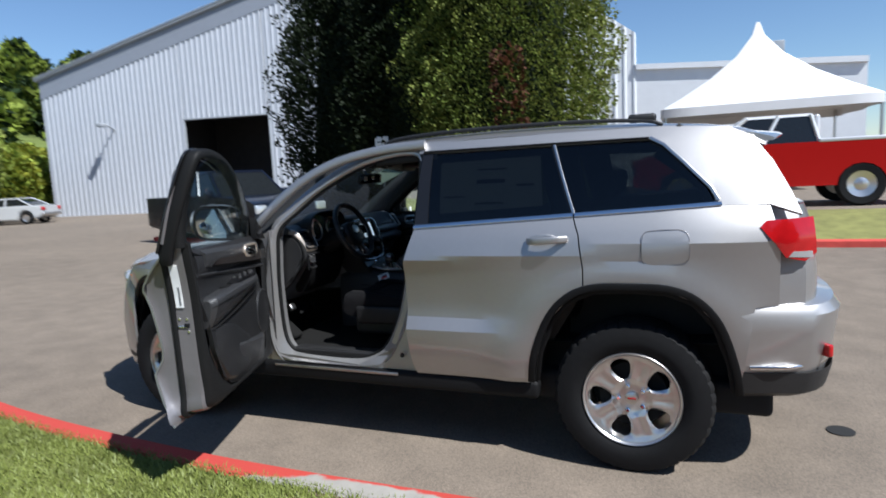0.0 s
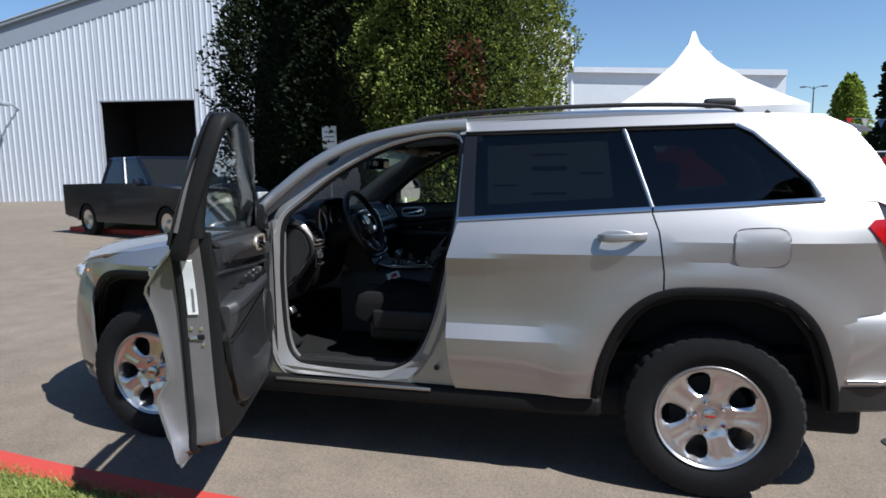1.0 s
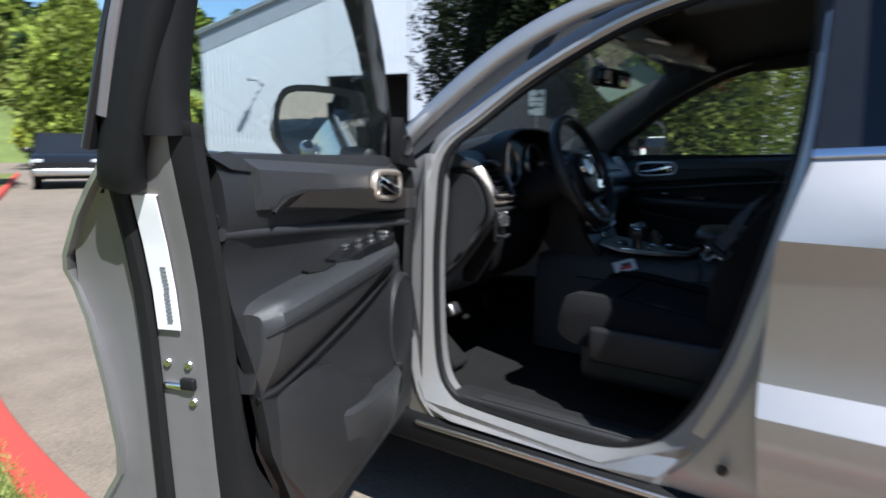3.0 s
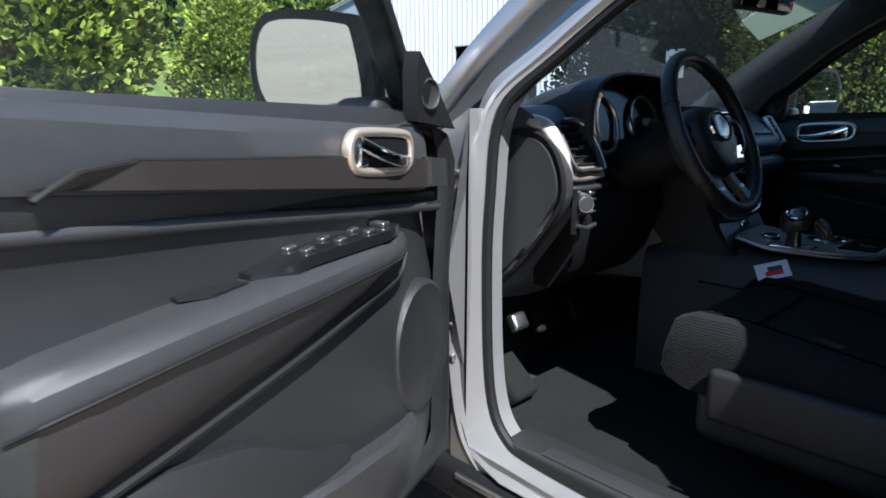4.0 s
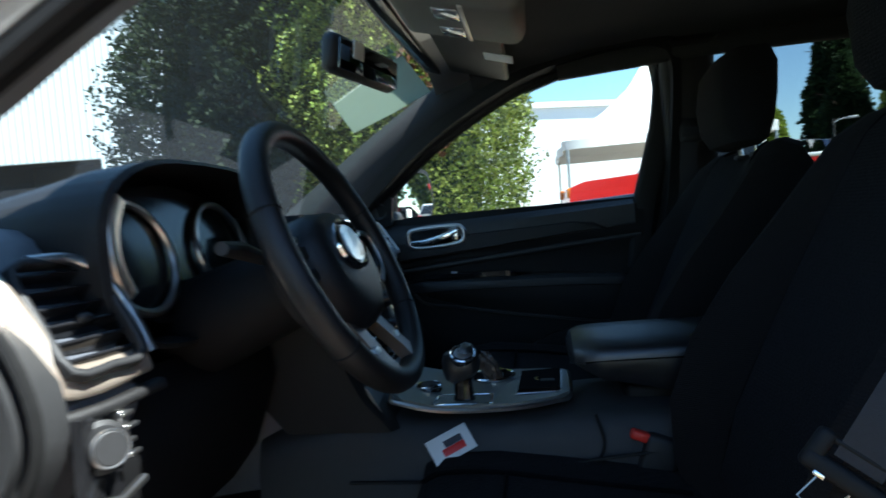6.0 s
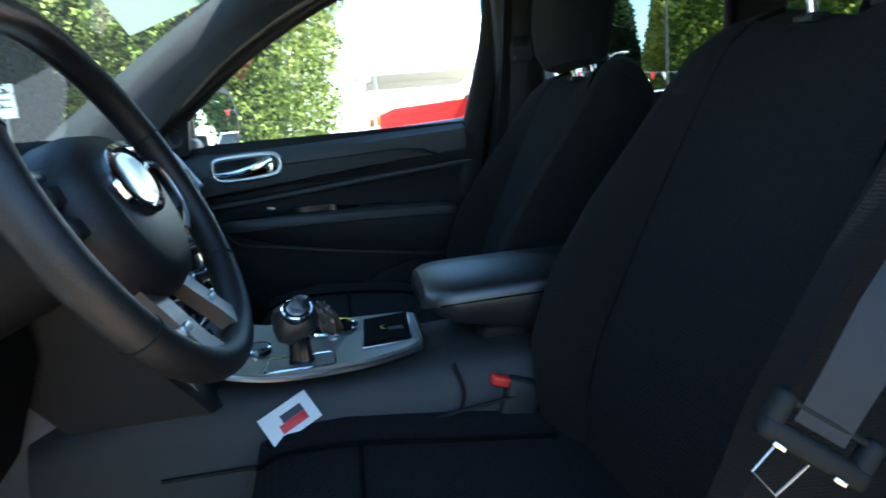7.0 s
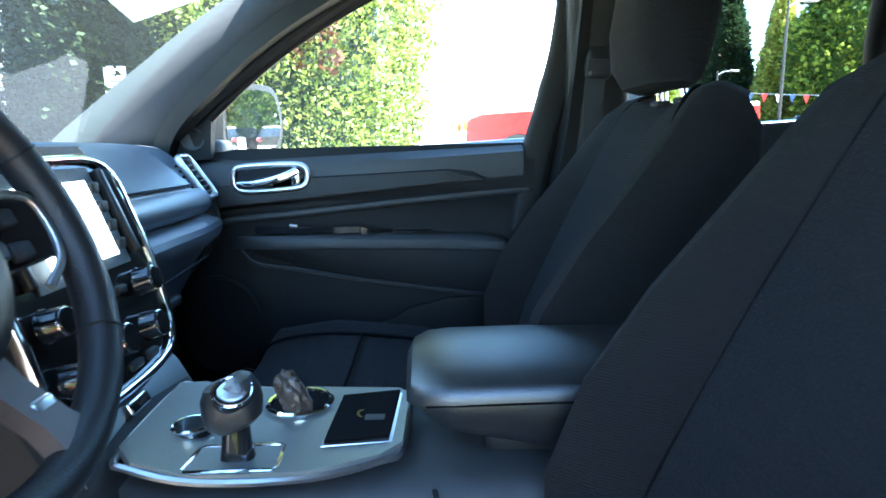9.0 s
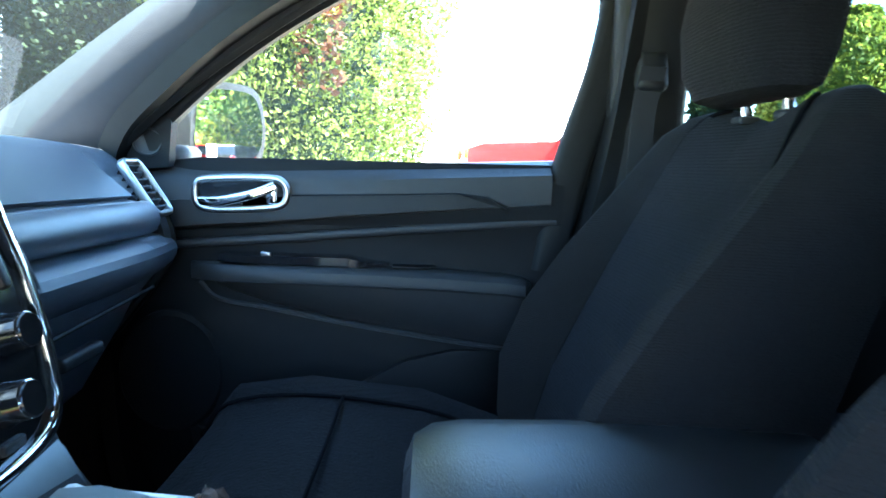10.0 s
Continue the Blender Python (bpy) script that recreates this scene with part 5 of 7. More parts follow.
for d, k in ((-0.07, 0.95), (-0.03, 1.05), (-0.008, 1.02), (0.006, 0.93), (0.014, 0.76)):
    ring = []
    for i in range(40):
        a = 2 * math.pi * i / 40
        cy, sz = math.cos(a), math.sin(a)
        ry = 0.098 * (1 - 0.28 * max(0, -sz) ** 1.3) * math.copysign(abs(cy) ** 0.75, cy)
        rz = (0.070 if sz > 0 else 0.098) * math.copysign(abs(sz) ** 0.75, sz)
        ring.append((d, ry * k, rz * k - 0.004))
    pad.append(ring)
S("hub_pad", loft(pad), WHEEL_SKIN, "smooth airbag cover")
S("badge", loft([circle((x, 0, 0.008), r, (1, 0, 0), 36, r * 0.66) for x, r in ((0.008, 0.046), (0.017, 0.0455), (0.02, 0.04))]), SATIN, "plain oval bright badge")
S("badge_ring", tube(circle((0.0165, 0, 0.008), 0.049, (1, 0, 0), 36, 0.033), 0.005, 6, closed=True), CHROME)
for s in (-1, 1):
    S("side_spoke", loft([[(-0.045, s * 0.07, 0.030), (-0.025, s * 0.07, 0.034), (-0.025, s * 0.07, -0.034), (-0.045, s * 0.07, -0.036)], [(-0.03, s * 0.125, 0.036), (-0.014, s * 0.125, 0.036), (-0.014, s * 0.125, -0.03), (-0.03, s * 0.125, -0.032)], [(-0.008, s * 0.178, 0.030), (0.004, s * 0.178, 0.028), (0.004, s * 0.178, -0.028), (-0.008, s * 0.178, -0.03)]]), GLOSS_BLACK)
    S("spoke_trim", sweep(curve([(-0.012, s * 0.10, 0.034), (-0.006, s * 0.14, 0.032), (0.0, s * 0.165, 0.018), (0.0, s * 0.163, -0.03), (-0.006, s * 0.135, -0.055)], 5), slab(0.008, 0.006, 0.4), (1, 0, 0)), SATIN)
    for k, (y, z) in enumerate(((0.105, 0.016), (0.135, 0.012), (0.105, -0.014), (0.135, -0.018))):
        S("spoke_button", box((-0.012, s * y, z), (0.01, 0.026, 0.018), 0.004), BLACK_PLASTIC)
    S("lower_spoke", loft([[(x - 0.04, s * y0, z), (x - 0.022, s * y0, z), (x - 0.022, s * y1, z), (x - 0.04, s * y1, z)] for x, y0, y1, z in ((0.0, 0.018, 0.062, -0.065), (0.012, 0.030, 0.062, -0.11), (0.025, 0.038, 0.07, -0.15), (0.034, 0.035, 0.085, -0.176))]), SPOKE_METAL, "bronze metal lower spoke")
    S("spoke_insert", box((-0.008, s * 0.056, -0.142), (0.014, 0.024, 0.028), 0.004), SATIN)
S("spoke_web", loft([circle((-0.05, 0, -0.12), 0.03, (1, 0, 0.2), 16, 0.05), circle((-0.035, 0, -0.12), 0.026, (1, 0, 0.2), 16, 0.045)]), GLOSS_BLACK)
bm = loft([circle((-0.40 - 0.24 * t, -0.362, 1.165 - 0.09 * t), r, (1, 0, 0.4), 24) for t, r in ((0.0, 0.045), (0.15, 0.06), (0.6, 0.068), (1.0, 0.07))])
C("steering_column", bm, BLACK_AND_SHADED, "black column cover")
for s, z in ((-1, 1.19), (1, 1.17)):
    C("column_stalk", tube([(-0.45, -0.362 + s * 0.06, z), (-0.44, -0.362 + s * 0.14, z + 0.015), (-0.435, -0.362 + s * 0.19, z + 0.02)], [0.009, 0.011, 0.008], 10), BLACK_PLASTIC)
C("parking_pedal", box((-0.708, -0.639, 0.709), (0.03, 0.055, 0.045), 0.01, Matrix.Rotation(radians(-30), 4, "Y")), SATIN, "bright worn parking brake pedal")
C("footrest", box((-0.73, -0.64, 0.55), (0.05, 0.10, 0.14), 0.015, Matrix.Rotation(radians(-50), 4, "Y")), CARPET)
for y, w in ((-0.42, 0.11), (-0.27, 0.055)):
    C("pedal", box((-0.78, y, 0.65), (0.025, w, 0.07), 0.01, Matrix.Rotation(radians(-25), 4, "Y")), BLACK_AND_SHADED)

# ---- centre stack and console ----
stack = lambda z: np.interp(z, [0.86, 0.90, 0.95, 1.05, 1.12, 1.2, 1.245], [-0.36, -0.395, -0.425, -0.445, -0.465, -0.495, -0.515])
rows = []
for z, w in ((0.86, 0.155), (0.92, 0.16), (0.97, 0.165), (1.05, 0.172), (1.14, 0.175), (1.22, 0.168), (1.25, 0.155)):
    x = float(stack(z))
    rows.append([(x - 0.2, -w, z), (x - 0.012, -w, z), (x, -w + 0.018, z), (x + 0.004, 0, z), (x, w - 0.018, z), (x - 0.012, w, z), (x - 0.2, w, z)])
C("dash_centre", loft(rows), TRIM, "middle block of the dashboard")
face = [(0.0, 0.945), (0.10, 0.95), (0.142, 0.975), (0.152, 1.05), (0.150, 1.14), (0.138, 1.222), (0.0, 1.232), (-0.138, 1.222), (-0.150, 1.14), (-0.152, 1.05), (-0.142, 0.975), (-0.10, 0.95)]
C("stack_panel", sheet(face, lambda u, v: (float(stack(v)) + 0.008, u, v), 0.006, steps(-0.15, 0.15, 0.05), steps(0.945, 1.232, 0.04)), GLOSS_BLACK, "gloss black control panel")
loop = [(float(stack(p.z)) + 0.014, p.y, p.z) for p in curve([(0, u, v) for u, v in face], 5, True)]
C("stack_frame", sweep(loop, slab(0.013, 0.018, 0.4), (1, 0, 0.3), closed=True), CHROME, "bright frame round the centre stack")
C("screen_frame", sheet([(-0.098, 1.092), (0.098, 1.092), (0.098, 1.222), (-0.098, 1.222)], lambda u, v: (float(stack(v)) + 0.018, u, v), 0.008, (), steps(1.092, 1.222, 0.04)), BLACK_PLASTIC)
SCREEN = bpy.data.materials.new("lit_screen")
SCREEN.use_nodes = True
b = SCREEN.node_tree.nodes["Principled BSDF"]
b.inputs["Base Color"].default_value, b.inputs["Roughness"].default_value = (0.3, 0.34, 0.36, 1), 0.15
b.inputs["Emission Color"].default_value, b.inputs["Emission Strength"].default_value = (0.75, 0.9, 1.0, 1), 0.4
C("screen", sheet([(-0.075, 1.108), (0.062, 1.108), (0.062, 1.205), (-0.075, 1.205)], lambda u, v: (float(stack(v)) + 0.024, u, v), 0.003, (), steps(1.108, 1.205, 0.04)), SCREEN, "lit touch screen")
for i in range(4):
    z = 1.12 + 0.025 * i
    C("screen_key", box((float(stack(z)) + 0.024, 0.079, z), (0.008, 0.018, 0.016), 0.003), TRIM)
for s in (-1, 1):
    C("screen_side", box((float(stack(1.16)) + 0.02, s * 0.113, 1.16), (0.014, 0.012, 0.125), 0.004, Matrix.Rotation(radians(-21), 4, "Y")), BRONZE)
    vent("air_vent", (float(stack(1.165)) + 0.012, s * 0.158, 1.15), 0.026, 0.13, Matrix.Rotation(radians(s * 24), 4, "Z") @ Matrix.Rotation(radians(-20), 4, "Y"), TRIM, BLACK_PLASTIC, 8)
for y, z, r in ((-0.105, 1.06, 0.018), (0.105, 1.06, 0.019), (0.0, 1.005, 0.022), (-0.10, 0.995, 0.018), (0.085, 1.0, 0.02)):
    ax = Vector((0.96, 0, 0.26))
    c = Vector((float(stack(z)) + 0.012, y, z))
    C("dial_knob", loft([circle(c + ax * d, q, ax, 24) for d, q in ((0, r + 0.003), (0.004, r), (0.024, r * 0.92), (0.028, r * 0.8))]), GLOSS_BLACK, "black rotary knob")
    C("knob_rim", tube(circle(c + ax * 0.025, r * 0.86, ax, 24), 0.0013, 6, closed=True), CHROME)
for y in (-0.05, -0.02, 0.02, 0.05):
    C("stack_button", box((float(stack(1.062)) + 0.014, y, 1.062), (0.012, 0.024, 0.012), 0.003), TRIM)
    C("stack_button", box((float(stack(0.965)) + 0.014, y * 1.5, 0.965), (0.012, 0.03, 0.012), 0.003), TRIM)

# console: body, silver top plate, wells
rows = []
for x, w, z in ((-0.62, 0.15, 0.86), (-0.46, 0.15, 0.90), (-0.40, 0.15, 0.885), (-0.34, 0.145, 0.872), (-0.2, 0.135, 0.868), (-0.08, 0.125, 0.870), (0.0, 0.125, 0.875), (0.25, 0.125, 0.875), (0.42, 0.12, 0.86)):
    rows.append([(x, -w - 0.02, 0.47), (x, -w - 0.018, 0.70), (x, -w - 0.008, z - 0.055), (x, -w + 0.008, z - 0.018), (x, -w + 0.03, z - 0.004), (x, 0, z), (x, w - 0.03, z - 0.004), (x, w - 0.008, z - 0.018), (x, w + 0.008, z - 0.055), (x, w + 0.018, 0.70), (x, w + 0.02, 0.47)])
C("console", loft(rows), TRIM_LIGHT, "grey centre console")
C("console_seam", tube(curve([(-0.45, -0.166, 0.775), (-0.25, -0.161, 0.775), (-0.05, -0.153, 0.80), (0.10, -0.146, 0.815)], 5), 0.003, 6), SEAL)
C("console_seam", tube(curve([(-0.02, -0.128, 0.872), (-0.01, -0.139, 0.82), (-0.04, -0.148, 0.77)], 5), 0.003, 6), SEAL)
plate = [(-0.385, -0.085), (-0.36, -0.112), (-0.28, -0.122), (-0.16, -0.118), (-0.085, -0.085), (-0.058, -0.055), (-0.055, 0.09), (-0.07, 0.108), (-0.2, 0.118), (-0.36, 0.118), (-0.39, 0.10)]
plate_z = lambda u: 0.882 + 0.02 * max(0, (-0.30 - u) / 0.1)
C("console_plate", sheet(plate, lambda u, v: (u, v, plate_z(u)), 0.010, (-0.34, -0.3)), CONSOLE_SILVER, "silver-grey console top plate")
rim = curve([(u, v, plate_z(u) + 0.001) for u, v in plate], 4, True)
C("plate_edge", tube(rim, 0.0045, 6, closed=True), SATIN)
C("stack_ramp", loft([[(x, y, z) for x, z in ((-0.388, 0.892), (-0.408, 0.93), (-0.43, 0.955), (-0.47, 0.94), (-0.42, 0.87))] for y in (-0.145, -0.1, 0.1, 0.145)]), CONSOLE_SILVER, "silver ramp below the centre stack")
C("ramp_badge", box((-0.399, 0.0, 0.925), (0.006, 0.05, 0.018), 0.003, Matrix.Rotation(radians(-25), 4, "Y")), CHROME)
# shifter
C("shift_gate", box((-0.248, -0.085, 0.8835), (0.105, 0.05, 0.008), 0.003), GLOSS_BLACK)
gate = [Vector((u, v, 0.8895)) for u, v in ((-0.298, -0.115), (-0.302, -0.110), (-0.300, -0.062), (-0.296, -0.057), (-0.205, -0.055), (-0.199, -0.06), (-0.197, -0.108), (-0.201, -0.113))]
C("gate_frame", tube(gate, 0.0042, 6, closed=True), CHROME, "chrome shift gate frame")
C("shift_lever", loft([[(-0.248 + dx * w, -0.083 + dy * w, z) for dx, dy in slab(0.042, 0.026, 0.4)] for z, w in ((0.885, 1.0), (0.91, 0.8), (0.935, 0.75), (0.945, 0.8))]), GLOSS_BLACK)
knob = []
for z, w, d in ((0.93, 0.7, 0.0), (0.938, 1.0, -0.002), (0.955, 1.1, -0.004), (0.972, 1.05, -0.006), (0.984, 0.85, -0.008), (0.988, 0.5, -0.008)):
    knob.append([(-0.246 + d + dx * w, -0.082 + dy * w, z + dx * 0.25) for dx, dy in slab(0.062, 0.05, 0.45, 4)])
C("shift_knob", loft(knob), LEATHER, "leather gear knob with a bright face")
ax = Vector((0.18, -0.60, 0.78))
kc = Vector((-0.243, -0.099, 0.978))
C("knob_face", loft([circle(kc + ax * d, r, ax, 28, r * 0.85) for d, r in ((-0.012, 0.024), (0.001, 0.023), (0.003, 0.021))]), GLOSS_BLACK)
C("knob_plate", loft([circle(kc + ax * d, r, ax, 28, r * 0.8) for d, r in ((0.0, 0.0165), (0.005, 0.016), (0.006, 0.013))]), SATIN, "bright face of the gear knob")
C("knob_ring", tube(circle(kc + ax * 0.002, 0.0215, ax, 28, 0.018), 0.002, 6, closed=True), CHROME)
# round cup well and square bin: flat dark pieces stand in for their inner shade
C("cup_shade_disc", loft([circle((-0.205, 0.055, z), r, (0, 0, 1), 28) for z, r in ((0.889, 0.044), (0.8965, 0.041), (0.8955, 0.038), (0.895, 0.0375))]), CLOTH_SEAM)
C("cup_ring", tube(circle((-0.205, 0.055, 0.896), 0.043, (0, 0, 1), 28), 0.004, 6, closed=True), CHROME, "bright cup holder ring")
C("drive_mode_dial", loft([circle((-0.325, -0.02, z), r, (0, 0, 1), 24) for z, r in ((0.886, 0.026), (0.90, 0.025), (0.905, 0.021))]), GLOSS_BLACK)
C("dial_edge", tube(circle((-0.325, -0.02, 0.902), 0.023, (0, 0, 1), 24), 0.003, 6, closed=True), CHROME)
C("bin_shade_plate", sheet([(-0.152, -0.062), (-0.075, -0.05), (-0.068, 0.085), (-0.147, 0.07)], lambda u, v: (u, v, 0.895), 0.004), CLOTH_SEAM, "flat dark plate for the shade in the open bin")
C("bin_frame", tube([(u, v, 0.889) for u, v in ((-0.154, -0.064), (-0.149, 0.073), (-0.067, 0.088), (-0.073, -0.053))], 0.004, 6, closed=True), SATIN)
# centre armrest
rows = []
for x, k, dz in ((-0.075, 0.55, -0.012), (-0.068, 0.8, -0.004), (-0.05, 0.95, 0.0), (-0.02, 1.0, 0.002), (0.1, 1.0, 0.004), (0.22, 1.0, 0.004), (0.32, 0.97, 0.0), (0.335, 0.8, -0.01)):
    y0, y1 = 0.03 - 0.12 * k, 0.03 + 0.12 * k
    x += 0.022
    dz -= 0.047
    low = 0.887 + 0.055 * max(0, -(x - 0.045) / 0.1)
    near = [(0.034, low), (0.012, low + 0.006), (0.003, low + 0.018), (0.0, 0.995 + dz), (0.001, 1.005 + dz), (0.005, 1.013 + dz), (0.013, 1.019 + dz), (0.05, 1.029 + dz)]
    rows.append([(x, y0 + d, z) for d, z in near] + [(x, 0.02, 1.036 + dz)] + [(x, y1 - d, z) for d, z in reversed(near)])
C("centre_armrest", loft(rows), LEATHER, "padded black centre armrest")
C("armrest_stitching", tube(curve([(-0.028, -0.0842, 0.949), (0.02, -0.0895, 0.952), (0.17, -0.0895, 0.954), (0.33, -0.0865, 0.952)], 5), 0.0016, 5), CLOTH_SEAM)
C("armrest_base", box((0.18, 0.03, 0.872), (0.28, 0.15, 0.05), 0.015), SEAL)

# ---- seats ----
def front_seat(y, slide, lift=0.0, nose_x=0.0, name="front_seat"):
    s = new(name)
    s.parent = car
    s.matrix_local = pose(slide, y, 0)
    s["label"] = "black cloth front seat with ribbed bolsters"
    Q = lambda n, b, m, label="": part(n, b, m, s, label)
    # cushion: rows from front to back, a dished top
    rows = []
    up = nose_x * 0.32
    for x, z, h in ((-0.335 - nose_x, 0.755 - up, 0.06), (-0.325 - nose_x, 0.79 - up, 0.11), (-0.29 - nose_x * 0.9, 0.805 + up * 0.4, 0.14), (-0.2 - nose_x * 0.5, 0.805 + up, 0.15), (-0.05, 0.785 + up, 0.15), (0.1, 0.765, 0.15), (0.2, 0.755, 0.14)):
        rows.append([(x, -0.255, z - h), (x, -0.265, z - 0.05), (x, -0.258, z - 0.012), (x, -0.235, z + 0.012), (x, -0.20, z + 0.014), (x, -0.165, z), (x, -0.08, z - 0.004), (x, 0, z - 0.004), (x, 0.08, z - 0.004), (x, 0.165, z), (x, 0.20, z + 0.014), (x, 0.235, z + 0.012), (x, 0.258, z - 0.012), (x, 0.265, z - 0.05), (x, 0.255, z - h)])
    Q("cushion", loft(rows), CLOTH, "black cloth seat cushion")
    for sgn in (-1, 1):
        Q("cushion_seam", tube(curve([(-0.325 - nose_x, sgn * 0.165, 0.792 - up), (-0.29 - nose_x * 0.9, sgn * 0.165, 0.807 + up * 0.4), (-0.2 - nose_x * 0.5, sgn * 0.165, 0.807 + up), (-0.05, sgn * 0.165, 0.787 + up), (0.1, sgn * 0.165, 0.768)], 4), 0.004, 6), CLOTH_SEAM)
    Q("cross_seam", tube(curve([(-0.185, -0.165, 0.806 + up), (-0.185, 0, 0.801 + up), (-0.185, 0.165, 0.806 + up)], 4), 0.003, 6), CLOTH_SEAM)
    Q("seat_base", box((-0.05, 0, 0.62), (0.46, 0.44, 0.16), 0.03), BLACK_PLASTIC)
    Q("seat_valance", box((-0.02, -0.275, 0.68), (0.42, 0.03, 0.11), 0.02), TRIM, "plastic seat side cover")
    # backrest: rows from the bottom up; front face dished between bolsters
    def back_row(z, x, w, t, bol):
        pts = []
        for v, d in ((-1.0, 0.05), (-0.985, 0.012), (-0.93, -bol * 0.9), (-0.84, -bol), (-0.72, -bol * 0.55), (-0.62, 0.0), (-0.3, 0.008), (0, 0.010), (0.3, 0.008), (0.62, 0.0), (0.72, -bol * 0.55), (0.84, -bol), (0.93, -bol * 0.9), (0.985, 0.012), (1.0, 0.05), (0.97, t - 0.02), (0.85, t), (0, t), (-0.85, t), (-0.97, t - 0.02)):
            dip = 0.032 * math.exp(-(v / 0.42) ** 2) * min(1, max(0, (z - 1.22) / 0.08))
            pts.append((x + d, v * w, z - 0.35 * (d if d > 0.02 else 0) - dip))
        return pts
    br = [back_row(*q) for q in ((0.74, 0.125, 0.225, 0.16, 0.02), (0.80, 0.145, 0.25, 0.18, 0.06), (0.90, 0.175, 0.262, 0.17, 0.09), (1.0, 0.222, 0.268, 0.15, 0.098), (1.1, 0.268, 0.262, 0.135, 0.078), (1.18, 0.308, 0.256, 0.125, 0.052), (1.25, 0.342, 0.248, 0.12, 0.032), (1.298, 0.364, 0.234, 0.105, 0.018), (1.326, 0.388, 0.205, 0.07, 0.006), (1.336, 0.412, 0.165, 0.03, 0.0))]
    Q("backrest", loft(br), CLOTH_BOLSTER, "cloth backrest with raised bolsters")
    cen = [[(p[0] - 0.004, p[1], p[2]) for p in r[5:10]] for r in br[1:9]]
    bm = loft(cen, False)
    thicken(bm, 0.003)
    Q("backrest_centre", bm, CLOTH, "smooth black cloth centre panel")
    for k in (5, 9):
        Q("back_seam", tube(curve([Vector(r[k]) + Vector((-0.004, 0, 0)) for r in br[1:10]], 3), 0.0035, 6), CLOTH_SEAM)
    a = br[4]
    Q("back_cross_seam", tube([Vector(p) + Vector((-0.006, 0, -0.03)) for p in a[5:10]], 0.005, 6), CLOTH_SEAM)
    # headrest on two posts
    hr = []
    for z, w, x0, x1 in ((1.33, 0.085, 0.36, 0.41), (1.34, 0.115, 0.335, 0.425), (1.375, 0.13, 0.315, 0.435), (1.44, 0.135, 0.308, 0.445), (1.51, 0.13, 0.318, 0.45), (1.545, 0.11, 0.345, 0.44), (1.555, 0.07, 0.375, 0.42)):
        n = 20
        hr.append([((x0 + x1) / 2 + (x1 - x0) / 2 * math.copysign(abs(math.cos(q)) ** 0.6, math.cos(q)), w * math.copysign(abs(math.sin(q)) ** 0.6, math.sin(q)), z + lift + 0.22 * max(0, (x0 + x1) / 2 + (x1 - x0) / 2 * math.cos(q) - 0.39) * max(0, (1.44 - z) / 0.11)) for q in [2 * math.pi * i / n for i in range(n)]])
    Q("headrest", loft(hr), CLOTH, "black cloth headrest")
    for p in (-0.055, 0.055):
        Q("headrest_post", tube([(0.415, p, 1.25), (0.395, p, 1.39 + lift)], 0.006, 10), CHROME, "chrome headrest post")
        Q("post_guide", box((0.405, p, 1.312), (0.03, 0.03, 0.012), 0.004), BLACK_PLASTIC)
    return s


front_seat(-0.37, 0.012, 0.008)
front_seat(0.37, 0.01, 0.0, 0.10)
# rear bench and its headrests
bench = new("rear_bench")
bench.parent = car
bench["label"] = "dark cloth rear bench"
B = lambda n, b, m: part(n, b, m, bench)
B("bench_cushion", box((0.88, 0, 0.70), (0.5, 1.3, 0.2), 0.05), CLOTH)
B("bench_back", box((1.19, 0, 1.0), (0.16, 1.3, 0.62), 0.06, Matrix.Rotation(radians(18), 4, "Y")), CLOTH)
for y in (-0.38, 0.38):
    B("bench_headrest", box((1.29, y, 1.42), (0.10, 0.29, 0.17), 0.045, Matrix.Rotation(radians(12), 4, "Y")), CLOTH)

# belts of the driver's seat, buckle
across, face, along = Vector((0.78, -0.306, -0.55)), Vector((-0.235, -0.952, 0.195)), Vector((0.585, 0.022, 0.815))
belt_rows = []
for c, k in (((0.126, -0.676, 1.010), 0.0), ((0.143, -0.677, 1.038), 0.05), ((0.170, -0.679, 1.084), 0.35), ((0.192, -0.68, 1.12), 0.7), ((0.227, -0.676, 1.155), 1.0), ((0.29, -0.68, 1.28), 1.0), ((0.36, -0.69, 1.405), 0.9)):
    w = (across * (1 - 0.7 * k) + face * 0.95 * k).normalized() * 0.0175
    n = w.cross(along).normalized() * 0.0008
    belt_rows.append([Vector(c) - w - n, Vector(c) + w - n, Vector(c) + w + n, Vector(c) - w + n])
C("lap_belt", loft(belt_rows), WEBBING, "grey seat belt webbing")
tm = Matrix.Translation((0.128, -0.674, 1.006)) @ Matrix((face, across, along)).transposed().to_4x4()
bm = bmesh.new()
for c, size in (((0, -0.031, 0.002), (0.014, 0.014, 0.03)), ((0, 0.031, 0.002), (0.014, 0.014, 0.03)), ((0, 0, -0.010), (0.016, 0.076, 0.016)), ((0, 0, 0.012), (0.010, 0.06, 0.005))):
    rbox(bm, c, size, 0.005)
tongue_part = C("belt_tongue", bm, SEAL, "black seat belt tongue")
tongue_part.matrix_local = tm
for y in (-0.022, 0.02):
    part("tongue_clip", box((0.008, y, -0.017), (0.003, 0.009, 0.004), 0.001), CHROME, tongue_part)
part("tongue_loop", tube([(0.0, -0.020, -0.016), (0.0, -0.024, -0.040), (0.0, -0.004, -0.046), (0.0, 0.004, -0.016)], 0.0009, 6), SATIN, tongue_part, "bright wire tongue")
C("belt_buckle", box((0.075, -0.135, 0.79), (0.06, 0.03, 0.09), 0.01, Matrix.Rotation(radians(20), 4, "Y")), BLACK_PLASTIC, "black belt buckle")
